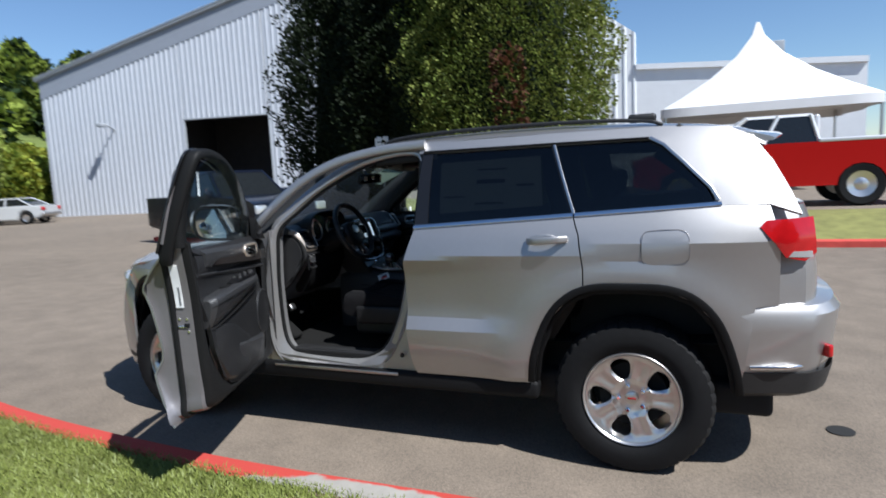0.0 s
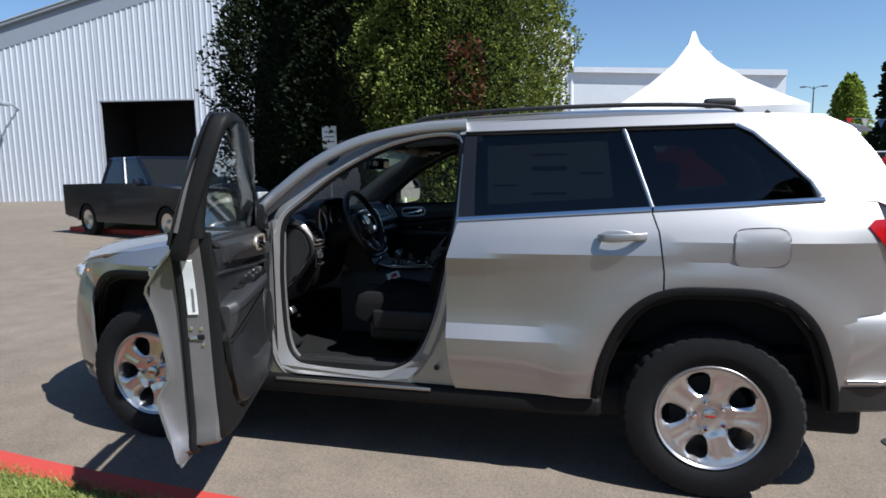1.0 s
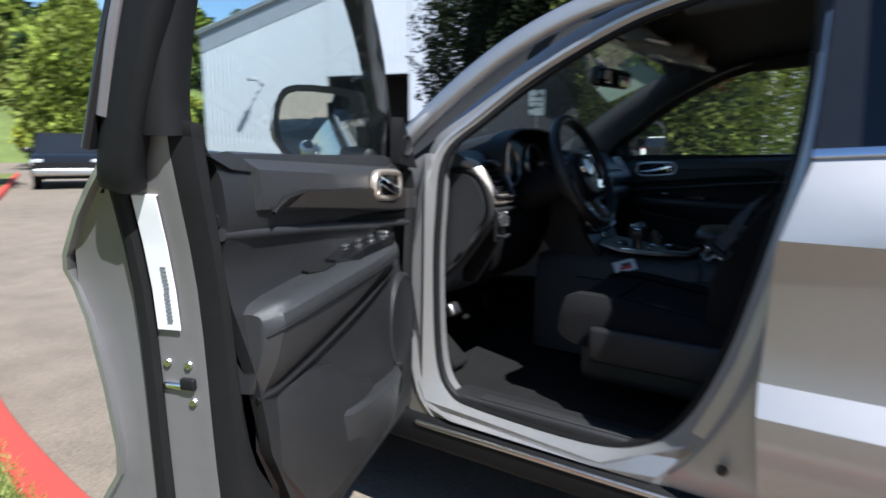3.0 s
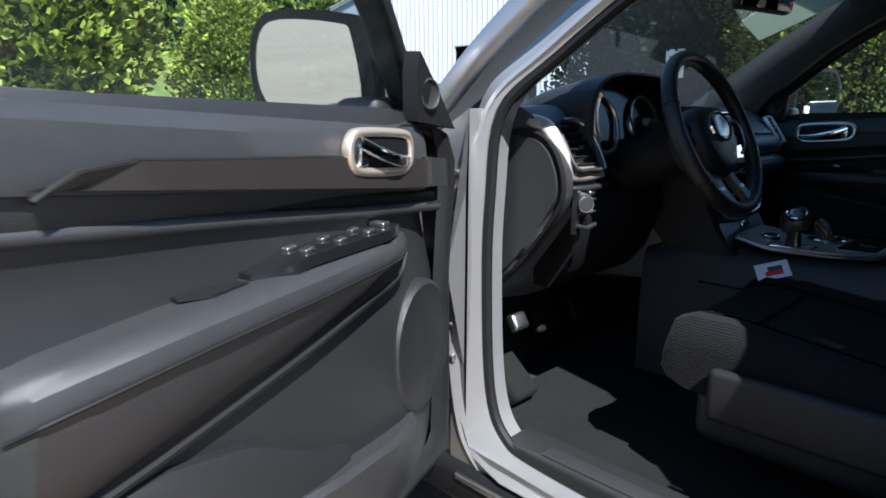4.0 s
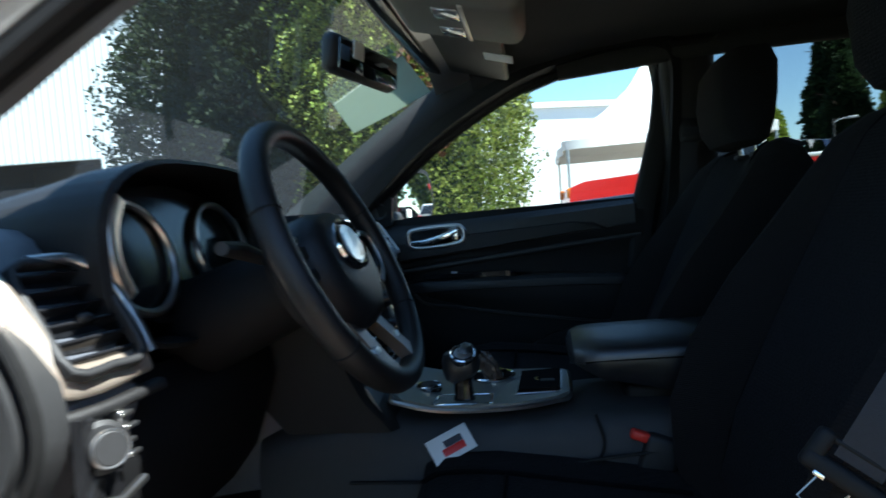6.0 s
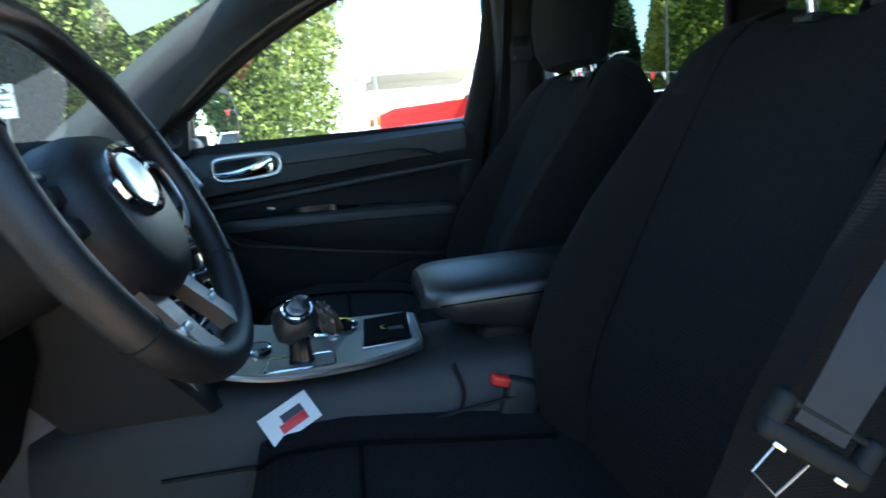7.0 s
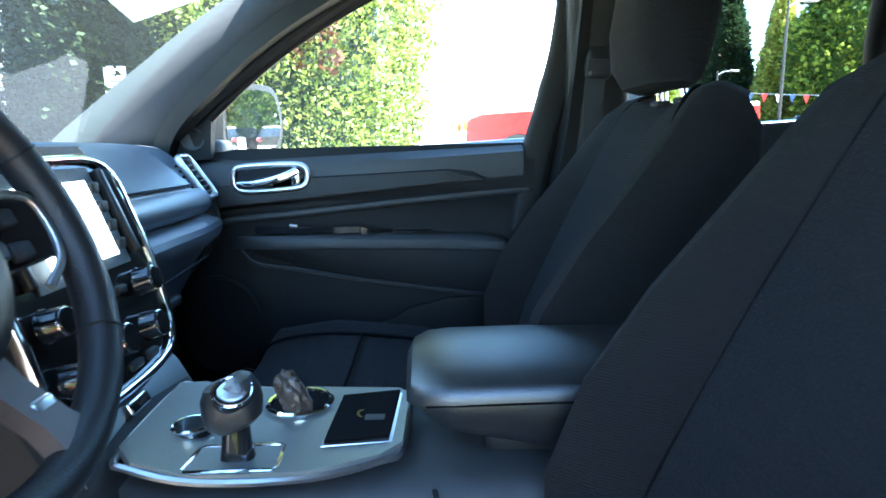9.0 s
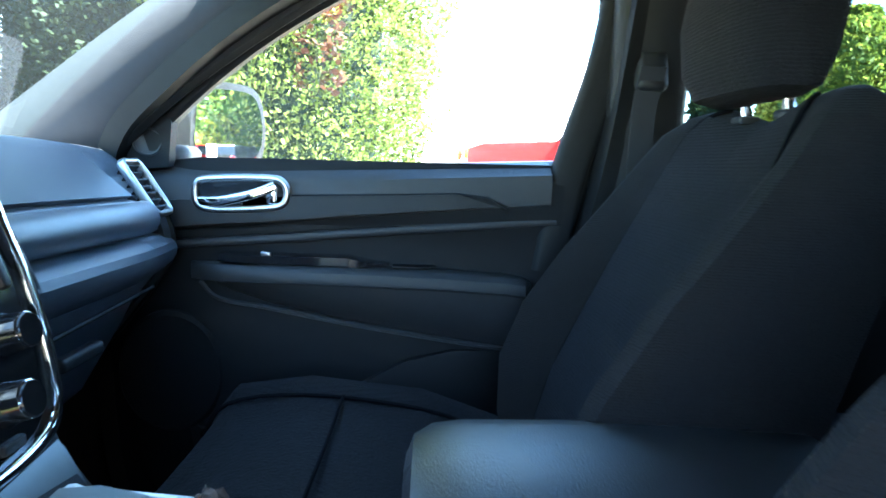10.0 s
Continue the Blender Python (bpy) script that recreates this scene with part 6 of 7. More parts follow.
C("buckle_button", box((0.058, -0.135, 0.832), (0.05, 0.02, 0.016), 0.004, Matrix.Rotation(radians(20), 4, "Y")), RED_PLASTIC, "red release button")

# ---- overhead ----
mir = box((-0.40, -0.03, 1.525), (0.035, 0.25, 0.07), 0.025, Matrix.Rotation(radians(-13), 4, "Z") @ Matrix.Rotation(radians(8), 4, "Y"))
C("rear_view_mirror", mir, BLACK_PLASTIC, "rear-view mirror")
C("rear_view_glass", box((-0.383, -0.034, 1.522), (0.004, 0.225, 0.052), 0.0015, Matrix.Rotation(radians(-13), 4, "Z") @ Matrix.Rotation(radians(8), 4, "Y")), DARKENED_MIRROR)
C("mirror_stem", tube([(-0.47, 0, 1.60), (-0.44, -0.01, 1.57), (-0.42, -0.02, 1.545)], 0.012, 8), BLACK_PLASTIC)
C("overhead_console", box((-0.21, 0, 1.617), (0.25, 0.24, 0.06), 0.025, Matrix.Rotation(radians(14), 4, "Y")), PALE_TRIM, "pale grey overhead lamp console")
for y in (-0.055, 0.055):
    C("map_lamp", box((-0.23, y, 1.594), (0.05, 0.06, 0.012), 0.005, Matrix.Rotation(radians(14), 4, "Y")), LAMP_CLEAR, "map reading lamp")
for s in (-1, 1):
    C("sun_visor", box((-0.22, s * 0.37, 1.625), (0.17, 0.40, 0.022), 0.01, Matrix.Rotation(radians(16), 4, "Y")), TRIM, "dark folded sun visor")
    C("visor_label", box((-0.155, s * 0.31, 1.594), (0.07, 0.06, 0.004), 0.0005, Matrix.Rotation(radians(16), 4, "Y")), WHITE_PAPER)
def on_screen(t, v):
    return Vector(screen_at(t, v)) + Vector((0.012, 0, -0.016))


bm = loft([[on_screen(a + (b - a) * k / 6, v0 + (v1 - v0) * k / 6) for k in range(7)] for a, b, v0, v1 in ((0.30, 0.62, 0.72, 0.66), (0.34, 0.75, 0.84, 0.79), (0.38, 0.86, 0.95, 0.93))], False)
thicken(bm, 0.001)
C("screen_paper", bm, PALE_PAPER, "pale green paper sheet on the windscreen")
C("mirror_tag", box((-0.381, -0.115, 1.527), (0.002, 0.035, 0.03), 0.0005, Matrix.Rotation(radians(-13), 4, "Z") @ Matrix.Rotation(radians(8), 4, "Y")), WHITE_PAPER, "small white tag on the mirror")
C("overhead_split", box((-0.20, 0.0, 1.586), (0.010, 0.21, 0.008), 0.003, Matrix.Rotation(radians(14), 4, "Y")), SATIN)

# ---- loose things in the cabin ----
card = thing("brochure_card", "small glossy card with a red picture, on the seat edge", "card", Matrix.Translation((-0.268, -0.155, 0.835)) @ Matrix.Rotation(radians(14), 4, "Z") @ Matrix.Rotation(radians(-38), 4, "X") @ Matrix.Rotation(radians(-22), 4, "Y"))
part("paper", box((0, 0, 0), (0.078, 0.0015, 0.047), 0.0005), WHITE_PAPER, card)
part("red_shape", box((0.002, -0.0014, -0.008), (0.042, 0.001, 0.013), 0.0004), RED_PLASTIC, card)
part("dark_shape", box((0.006, -0.0014, 0.005), (0.034, 0.001, 0.012), 0.0004), DARK_PRINT, card)
CRINKLE = material("crinkled_clear_wrap", (0.09, 0.065, 0.05), 0.22, 0.3, 0.5, 60, 1.0, 90)
bag = bmesh.new()
bmesh.ops.create_icosphere(bag, subdivisions=3, radius=1)
for v in bag.verts:
    k = 1 + 0.28 * noise.noise(v.co * 3.1)
    v.co = Vector((v.co.x * 0.019 * k, v.co.y * 0.02 * k, v.co.z * 0.036 * k))
ob = part("wrapped_charger", bag, CRINKLE, None, smooth=10)
ob.matrix_world = Matrix.Translation((-0.208, 0.03, 0.918)) @ Matrix.Rotation(radians(-25), 4, "Y")
tagged(ob, "small item in crinkled clear wrap standing in the cup holder", "wrapped item")
keys = thing("car_key", "small key with a brass ring lying in the bin", "key", pose(-0.108, 0.01, 0.896))
part("key_ring", tube(circle((0, 0, 0), 0.012, (0.3, 0, 1), 16), 0.0018, 6, closed=True), material("brass", (0.6, 0.45, 0.15), 0.3, 1, 0.1, 50), keys)
part("key_head", box((0.012, -0.012, 0.0), (0.028, 0.018, 0.008), 0.003), BLACK_PLASTIC, keys)


# ---- the place: ground, kerbs, grass ----
def ground_material(name, base, dark, light, grains):
    m = material(name, base, 0.9, 0, 0.28, 3.0, 0.6, 160)
    n, l = m.node_tree.nodes, m.node_tree.links
    co, vo, ramp, mix = n.new("ShaderNodeTexCoord"), n.new("ShaderNodeTexVoronoi"), n.new("ShaderNodeValToRGB"), n.new("ShaderNodeMix")
    vo.inputs["Scale"].default_value = grains
    l.new(co.outputs["Object"], vo.inputs["Vector"])
    l.new(vo.outputs["Color"], ramp.inputs["Fac"])
    ramp.color_ramp.elements[0].color, ramp.color_ramp.elements[1].color = (*dark, 1), (*light, 1)
    mix.data_type, mix.blend_type = "RGBA", "MULTIPLY"
    mix.inputs["Factor"].default_value = 1
    b = n["Principled BSDF"]
    old = b.inputs["Base Color"].links[0].from_socket
    l.new(old, mix.inputs["A"])
    l.new(ramp.outputs[0], mix.inputs["B"])
    l.new(mix.outputs["Result"], b.inputs["Base Color"])
    return m


ASPHALT = ground_material("worn_asphalt", (0.19, 0.155, 0.12), (0.6, 0.6, 0.6), (1.15, 1.13, 1.1), 140)
SOIL = material("dry_soil", (0.13, 0.095, 0.066), 0.95, 0, 0.35, 6, 0.8, 80)
TURF = material("turf", (0.115, 0.13, 0.028), 0.95, 0, 0.4, 7, 0.9, 120)
BLADE = material("grass_blades", (0.16, 0.19, 0.04), 0.6, 0, 0.5, 2.5)
CONCRETE = material("kerb_concrete", (0.3, 0.28, 0.245), 0.9, 0, 0.25, 12, 0.6, 150)


def ground_plane(size=420, n=42):
    bm = bmesh.new()
    bmesh.ops.create_grid(bm, x_segments=n, y_segments=n, size=size)
    return bm


tagged(part("ground", ground_plane(), ASPHALT), "sunlit worn grey asphalt of a car lot", "asphalt", kind="structure")

KERB = [(-30.0, 9.6), (-18.0, 4.5), (-14.0, 2.7), (-11.2, 1.48), (-7.67, 0.10), (-5.64, -0.56), (-3.76, -1.04), (-2.72, -1.28), (-2.0, -1.40), (-1.24, -1.48), (-0.3, -1.54), (0.9, -1.54), (2.2, -1.50), (4.0, -1.40), (7.0, -1.1), (12.0, -0.4), (22.0, 1.5)]


def kerb_paint():
    """Red paint, whole on one stretch and worn down to a line along the road side on the other."""
    m = material("red_kerb_paint", (0.3, 0.28, 0.245), 0.85, 0, 0.22, 12, 0.5, 150)
    n, l = m.node_tree.nodes, m.node_tree.links
    b = n["Principled BSDF"]
    co, sep, at = n.new("ShaderNodeTexCoord"), n.new("ShaderNodeSeparateXYZ"), n.new("ShaderNodeAttribute")
    at.attribute_name = "across"
    nz = n.new("ShaderNodeTexNoise")
    nz.inputs["Scale"].default_value, nz.inputs["Detail"].default_value = 5, 8
    l.new(co.outputs["Object"], nz.inputs["Vector"])
    l.new(co.outputs["Object"], sep.inputs[0])
    width = n.new("ShaderNodeMapRange")
    for k, v in (("From Min", -0.45), ("From Max", 0.05), ("To Min", 1.3), ("To Max", 0.30)):
        width.inputs[k].default_value = v
    l.new(sep.outputs["X"], width.inputs["Value"])
    diff, wear, ramp, mix = n.new("ShaderNodeMath"), n.new("ShaderNodeMath"), n.new("ShaderNodeMapRange"), n.new("ShaderNodeMix")
    diff.operation, wear.operation = "SUBTRACT", "MULTIPLY_ADD"
    l.new(width.outputs[0], diff.inputs[0])
    l.new(at.outputs["Fac"], diff.inputs[1])
    l.new(nz.outputs[0], wear.inputs[0])
    wear.inputs[1].default_value = -1.1
    l.new(diff.outputs[0], wear.inputs[2])
    for k, v in (("From Min", -0.62), ("From Max", -0.50), ("To Min", 0.0), ("To Max", 1.0)):
        ramp.inputs[k].default_value = v
    l.new(wear.outputs[0], ramp.inputs["Value"])
    mix.data_type = "RGBA"
    l.new(ramp.outputs[0], mix.inputs["Factor"])
    l.new(b.inputs["Base Color"].links[0].from_socket, mix.inputs["A"])
    mix.inputs["B"].default_value = (0.42, 0.045, 0.032, 1)
    l.new(mix.outputs["Result"], b.inputs["Base Color"])
    return m


def kerb(points, mat, label, width=0.16, high=0.12):
    path = curve([(x, y, 0) for x, y in points], 6)
    rings, across = [], []
    for i, p in enumerate(path):
        t = (path[min(i + 1, len(path) - 1)] - path[max(i - 1, 0)]).normalized()
        s = Vector((t.y, -t.x, 0))
        wob = 0.004 * noise.noise(p * 2.0)
        sec = [(0, -0.02, 0.0), (0.002, high * 0.6, 0.0), (0.008, high - 0.018, 0.05), (0.022, high, 0.15), (width * 0.5, high + 0.003, 0.5), (width - 0.02, high, 0.85), (width, high - 0.02, 1.0), (width, -0.02, 1.2)]
        rings.append([p + s * (a + wob) + Vector((0, 0, z + wob)) for a, z, _ in sec])
        across += [c for _, _, c in sec]
    bm = loft(rings, False)
    ob = part("kerb", bm, mat)
    at = ob.data.attributes.new("across", "FLOAT", "POINT")
    at.data.foreach_set("value", across)
    return tagged(ob, label, "kerb", kind="structure")


RED_KERB = kerb_paint()
kerb(KERB, RED_KERB, "red painted concrete kerb, worn to bare concrete in places")

# the lawn behind the kerb
bm = bmesh.new()
edge = [Vector((p.x, p.y - 0.15, 0.105)) for p in curve([(x, y, 0) for x, y in KERB], 4)]
def verge(points, depths):
    return loft([[p + Vector((0.0, -d, 0.03 * noise.noise(Vector((p.x, d, 0))) * min(1, d))) for d in depths] for p in points], False)


cut = next(i for i, p in enumerate(edge) if p.x > -0.1)
lawn = part("lawn", verge(edge[:cut + 1], (0, 0.3, 0.8, 1.6, 2.6, 4.0, 7.5)), TURF)
tagged(part("bare_verge", verge(edge[cut:], (0, 0.3, 0.8, 1.6, 2.6, 4.0, 7.5)), SOIL), "bare brown soil behind the kerb", "soil", kind="structure")
tagged(lawn, "short sunlit lawn behind the kerb", "grass", kind="structure")


def blades(name, place, high, label):
    """Three-cornered blades at rows of feet."""
    rng = np.random.default_rng(4)
    p = place(rng)
    n = len(p)
    a, h, w = rng.uniform(0, np.pi, n), high * rng.uniform(0.5, 1.2, n), rng.uniform(0.004, 0.007, n)
    d = np.stack([np.cos(a) * w, np.sin(a) * w, np.zeros(n)], 1)
    tip = np.stack([rng.normal(0, 0.5, n) * h, rng.normal(0, 0.5, n) * h, h], 1)
    v = np.stack([p - d, p + d, p + tip], 1).reshape(-1, 3)
    me = bpy.data.meshes.new(name)
    me.from_pydata(v.tolist(), [], np.arange(3 * n).reshape(-1, 3).tolist())
    me.materials.append(BLADE)
    return tagged(new(name, me), label, "grass", kind="stuff")


kx = [p.x for p in edge]
ky = [p.y for p in edge]


def on_lawn(rng):
    x = np.concatenate([rng.uniform(-9, -0.05, 60000), rng.uniform(-4.0, -0.05, 40000), -0.05 + rng.exponential(0.3, 9000)])
    y = np.interp(x, kx, ky) + 0.03 - rng.random(len(x)) ** 1.4 * 2.8
    return np.stack([x, y, np.full(len(x), 0.10)], 1)


blades("grass_blades", on_lawn, 0.035, "green grass blades of the lawn")

# the far island under the big trees
FAR = [(-13.0, 9.6), (-9.0, 8.7), (-4.0, 8.2), (0.0, 7.95), (4.0, 7.8), (8.0, 7.9), (14.0, 8.6), (24.0, 10.5)]
path = curve([(x, y, 0) for x, y in FAR], 6)
rings = [[p + Vector((0, a, z)) for a, z in ((0, -0.02), (0.004, 0.10), (0.03, 0.125), (0.14, 0.125), (0.16, 0.10))] for p in path]
ob = part("kerb", loft(rings, False), material("red_kerb_far", (0.5, 0.06, 0.045), 0.85, 0, 0.3, 6, 0.4, 100))
tagged(ob, "red painted kerb of the tree island", "kerb", kind="structure")
bm = loft([[p + Vector((0, a, z)) for a, z in ((0.15, 0.10), (0.8, 0.2), (1.8, 0.42), (2.4, 0.45), (2.7, 0.44))] for p in path], False)
tagged(part("island_grass", bm, material("dry_grass", (0.17, 0.17, 0.05), 0.95, 0, 0.45, 4, 0.9, 90)), "dry grass of the tree island", "grass", kind="structure")
bm = loft([[p + Vector((0, a, 0.445)) for a in (2.6, 8, 20, 60, 110)] for p in path], False)
tagged(part("upper_lot", bm, ASPHALT), "raised asphalt car lot beyond the island", "asphalt", kind="structure")
part("drain_cover", loft([circle((2.51, -0.13, z), 0.07, (0, 0, 1), 24) for z in (-0.01, 0.006)]), UNDER)
tagged(bpy.data.objects["drain_cover"], "small round dark cover in the asphalt", "drain cover", kind="structure")


# ---- trees ----
def bark(name, c):
    return material(name, c, 0.95, 0, 0.35, 14, 0.9, 60)


BARK = bark("brown_bark", (0.10, 0.065, 0.045))


def leaf_material(name, c, spread=0.55):
    m = bpy.data.materials.new(name)
    m.use_nodes = True
    n, l = m.node_tree.nodes, m.node_tree.links
    b = n["Principled BSDF"]
    b.inputs["Roughness"].default_value = 0.7
    b.inputs["Specular IOR Level"].default_value = 0.2
    geo, hue, rng = n.new("ShaderNodeNewGeometry"), n.new("ShaderNodeHueSaturation"), n.new("ShaderNodeMapRange")
    rng.inputs["To Min"].default_value, rng.inputs["To Max"].default_value = 1 - spread, 1 + spread
    l.new(geo.outputs["Random Per Island"], rng.inputs["Value"])
    l.new(rng.outputs[0], hue.inputs["Value"])
    hue.inputs["Color"].default_value = (*c, 1)
    l.new(hue.outputs[0], b.inputs["Base Color"])
    thin, mix = n.new("ShaderNodeBsdfTranslucent"), n.new("ShaderNodeMixShader")
    l.new(hue.outputs[0], thin.inputs["Color"])
    mix.inputs[0].default_value = 0.3
    l.new(b.outputs[0], mix.inputs[1])
    l.new(thin.outputs[0], mix.inputs[2])
    l.new(mix.outputs[0], n["Material Output"].inputs["Surface"])
    return m


def leaves(name, parent, mat, count, size, shape, seed, lobes=2.2, depth=0.35):
    """A crown of many small leaf sprays. shape: foot, top and the radius at the height u from 0 to 1."""
    rng = np.random.default_rng(seed)
    base, top, radius = shape
    u = rng.random(count) ** 0.9
    a = rng.uniform(0, 2 * np.pi, count)
    z = base + (top - base) * u
    ph = rng.uniform(0, 6.28, 8)
    k = np.zeros(count)
    for q, (fa, fz, amp) in enumerate(((2, 0.9, 0.35), (3, -1.3, 0.35), (5, 2.1, 0.3), (7, -3.0, 0.25), (11, 4.2, 0.22), (13, -5.5, 0.2), (19, 7.5, 0.16), (23, -9.0, 0.14))):
        k += amp * np.sin(fa * a + fz * z + ph[q])
    r = np.interp(u, np.linspace(0, 1, 60), [radius(t) for t in np.linspace(0, 1, 60)])
    r = r * (1 + 0.21 * k) * (1 - depth * rng.random(count) ** 2.2)
    c = np.stack([r * np.cos(a), r * np.sin(a), z], 1)
    out = np.stack([np.cos(a), np.sin(a), np.full(count, 0.25)], 1) + rng.normal(0, 0.4, (count, 3))
    out /= np.linalg.norm(out, axis=1)[:, None]
    s = np.cross(out, rng.normal(0, 1, (count, 3)))
    s /= np.linalg.norm(s, axis=1)[:, None] + 1e-6
    w = (size * rng.uniform(0.3, 0.6, count))[:, None]
    h = (size * rng.uniform(0.7, 1.5, count))[:, None]
    v = np.stack([c - s * w * 0.4, c + out * h * 0.55 - s * w, c + out * h, c + out * h * 0.55 + s * w], 1).reshape(-1, 3)
    me = bpy.data.meshes.new(name)
    me.from_pydata(v.tolist(), [], np.arange(4 * count).reshape(-1, 4).tolist())
    me.materials.append(mat)
    ob = new(name, me)
    ob.parent = parent
    return ob


def tree(x, y, high, wide, crown_base, mats, count, size, label, seed, form="column", trunk_r=0.2, name="tree", core=True):
    t = thing(name, label, "tree", pose(x, y, 0.0))
    rng = random.Random(seed)
    pts = [(0, 0, -0.1)] + [(rng.uniform(-0.12, 0.12), rng.uniform(-0.12, 0.12), high * k / 5) for k in range(1, 5)]
    bm = tube(curve(pts, 4), [trunk_r * (1 - 0.8 * i / 16) for i in range(17)], 10)
    for k in range(9):
        z = crown_base + (high - crown_base) * (0.05 + 0.09 * k)
        a = rng.uniform(0, 6.28)
        L = wide * rng.uniform(0.5, 0.8)
        tube([(0, 0, z), (math.cos(a) * L * 0.5, math.sin(a) * L * 0.5, z + 0.25 * L), (math.cos(a) * L, math.sin(a) * L, z + 0.4 * L)], [trunk_r * 0.35, trunk_r * 0.22, 0.02], 6, bm)
    part("trunk", bm, BARK, t)
    forms = {
        "column": lambda u: wide * (0.72 + 0.28 * math.sin(math.pi * min(1, u * 1.5 + 0.1))) * (1 - max(0, u - 0.45) ** 2 * 2.2),
        "cone": lambda u: wide * (1 - u) ** 0.8 + 0.05,
        "round": lambda u: wide * math.sqrt(max(0.02, 1 - (2 * u - 0.9) ** 2)),
    }
    f = forms[form]
    # the core takes the last, mostly darker colour, standing in for shade inside the crown
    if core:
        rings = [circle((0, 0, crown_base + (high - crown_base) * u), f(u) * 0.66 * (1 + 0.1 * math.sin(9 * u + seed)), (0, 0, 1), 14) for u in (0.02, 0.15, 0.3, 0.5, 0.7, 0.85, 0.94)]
        part("inner_crown", loft(rings), mats[-1], t, "inner foliage in a shade colour")
    for i, m in enumerate(mats[:-1]):
        leaves("crown", t, m, count // (len(mats) - 1), size, (crown_base, high, f), seed + 10 * i)
    return t


CEDAR = leaf_material("cedar_green", (0.085, 0.115, 0.02), 0.6)
CEDAR_LIGHT = leaf_material("cedar_light_green", (0.17, 0.20, 0.045), 0.55)
YEW_SHADED = leaf_material("shaded_yew_green", (0.010, 0.017, 0.0055), 0.3)
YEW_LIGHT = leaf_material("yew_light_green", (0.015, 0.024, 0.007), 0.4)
# crown shade put into a leaf colour, as in broadleaf_shade below
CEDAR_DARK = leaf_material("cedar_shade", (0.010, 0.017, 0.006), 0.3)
DEAD = leaf_material("dead_cedar", (0.085, 0.034, 0.018))
BROAD = leaf_material("broadleaf_green", (0.24, 0.30, 0.05))
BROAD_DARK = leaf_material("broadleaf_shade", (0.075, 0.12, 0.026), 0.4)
PINE = leaf_material("dark_conifer", (0.025, 0.045, 0.018))
YELLOW = leaf_material("yellow_green_shrub", (0.24, 0.25, 0.03))

tall = "tall dense conifer on the island, shade put into its dark green"
bright = "tall dense yellow-green cedar with a brown dead patch, on the island"
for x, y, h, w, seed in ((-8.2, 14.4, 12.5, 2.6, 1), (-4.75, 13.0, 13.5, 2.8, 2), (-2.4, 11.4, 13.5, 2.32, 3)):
    # only the third tree has sunlit greens; the others' shade is in their leaf colour
    mats = (CEDAR, CEDAR_LIGHT, CEDAR_DARK) if seed == 3 else (YEW_SHADED, YEW_SHADED, CEDAR_DARK)
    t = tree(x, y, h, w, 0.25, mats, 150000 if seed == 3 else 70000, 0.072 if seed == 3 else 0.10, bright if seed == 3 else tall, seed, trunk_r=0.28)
    tagged(t, group="cedars on the island")
leaves("dead_foliage", t, DEAD, 260, 0.14, (2.3, 4.2, lambda u: 0.28), 77)
bpy.data.objects["dead_foliage"].location = (0.55, -2.15, 0)

sign = thing("lot_sign", "small white sign on a thin grey post before the trees", "sign", pose(-5.57, 10.35, 0.12, 0, 0, 12))
part("post", tube([(0, 0.03, 0), (0, 0.03, 2.45)], 0.025, 10), material("sign_post", (0.2, 0.2, 0.2), 0.6, 0.5, 0.2, 20), sign)
part("panel", box((0, 0, 2.2), (0.36, 0.012, 0.56), 0.004), WHITE_PAPER, sign)
for dz in (0.14, 0.02, -0.1):
    part("print_bar", box((0, -0.008, 2.2 + dz), (0.24, 0.003, 0.03), 0.001), GREY_PRINT, sign)

# ---- buildings ----
WHITE_METAL = material("white_metal_siding", (0.48, 0.50, 0.54), 0.45, 0.1, 0.05, 2.0)
TRIM_GREY = material("grey_metal_trim", (0.32, 0.34, 0.36), 0.5, 0.2, 0.1, 4)
SHADED_IN = material("shaded_indoors", (0.02, 0.02, 0.022), 0.9, 0, 0.3, 2)


def siding(x0, x1, z0, z1, top=None, pitch=0.36):
    """Ribbed metal siding in the plane y = 0; top(x) gives a sloping upper edge."""
    bm = bmesh.new()
    x, xs = x0, []
    while x < x1:
        for dx, d in ((0, 0), (pitch * 0.62, 0), (pitch * 0.72, -0.045), (pitch * 0.9, -0.045), (pitch, 0)):
            if x + dx <= x1:
                xs.append((x + dx, d))
        x += pitch
    rows = [[(u, d, z0), (u, d, top(u) if top else z1)] for u, d in xs]
    return loft(rows, False, False, bm)


hall = thing("hall", "large white metal-sided hall with an open roll-up doorway", "building", pose(-38.0, 24.7, 0, 0, 0, 12.7))
eave = lambda u: 9.05 + 0.277 * u
ribs = lambda u: eave(u) - 1.25
G0, G1, GZ = 10.1, 15.9, 5.9
part("wall", siding(0, G0, 0, 9, ribs), WHITE_METAL, hall)
part("wall", siding(G1, 27, 0, 9, ribs), WHITE_METAL, hall)
part("wall", siding(G0, G1, GZ, 9, ribs), WHITE_METAL, hall)
part("fascia", loft([[(u, 0.0, eave(u)), (u, -0.05, eave(u)), (u, -0.05, ribs(u)), (u, 0.0, ribs(u))] for u in (0, 9, 18, 27)]), material("grey_fascia", (0.25, 0.27, 0.31), 0.5, 0.1, 0.06, 2), hall, "flat grey fascia band")
for c, size in (((G0, 0.05, GZ / 2), (0.08, 0.16, GZ)), ((G1, 0.05, GZ / 2), (0.08, 0.16, GZ)), (((G0 + G1) / 2, 0.05, GZ), (G1 - G0 + 0.08, 0.16, 0.1))):
    part("door_frame", box(c, size, 0.01), TRIM_GREY, hall)
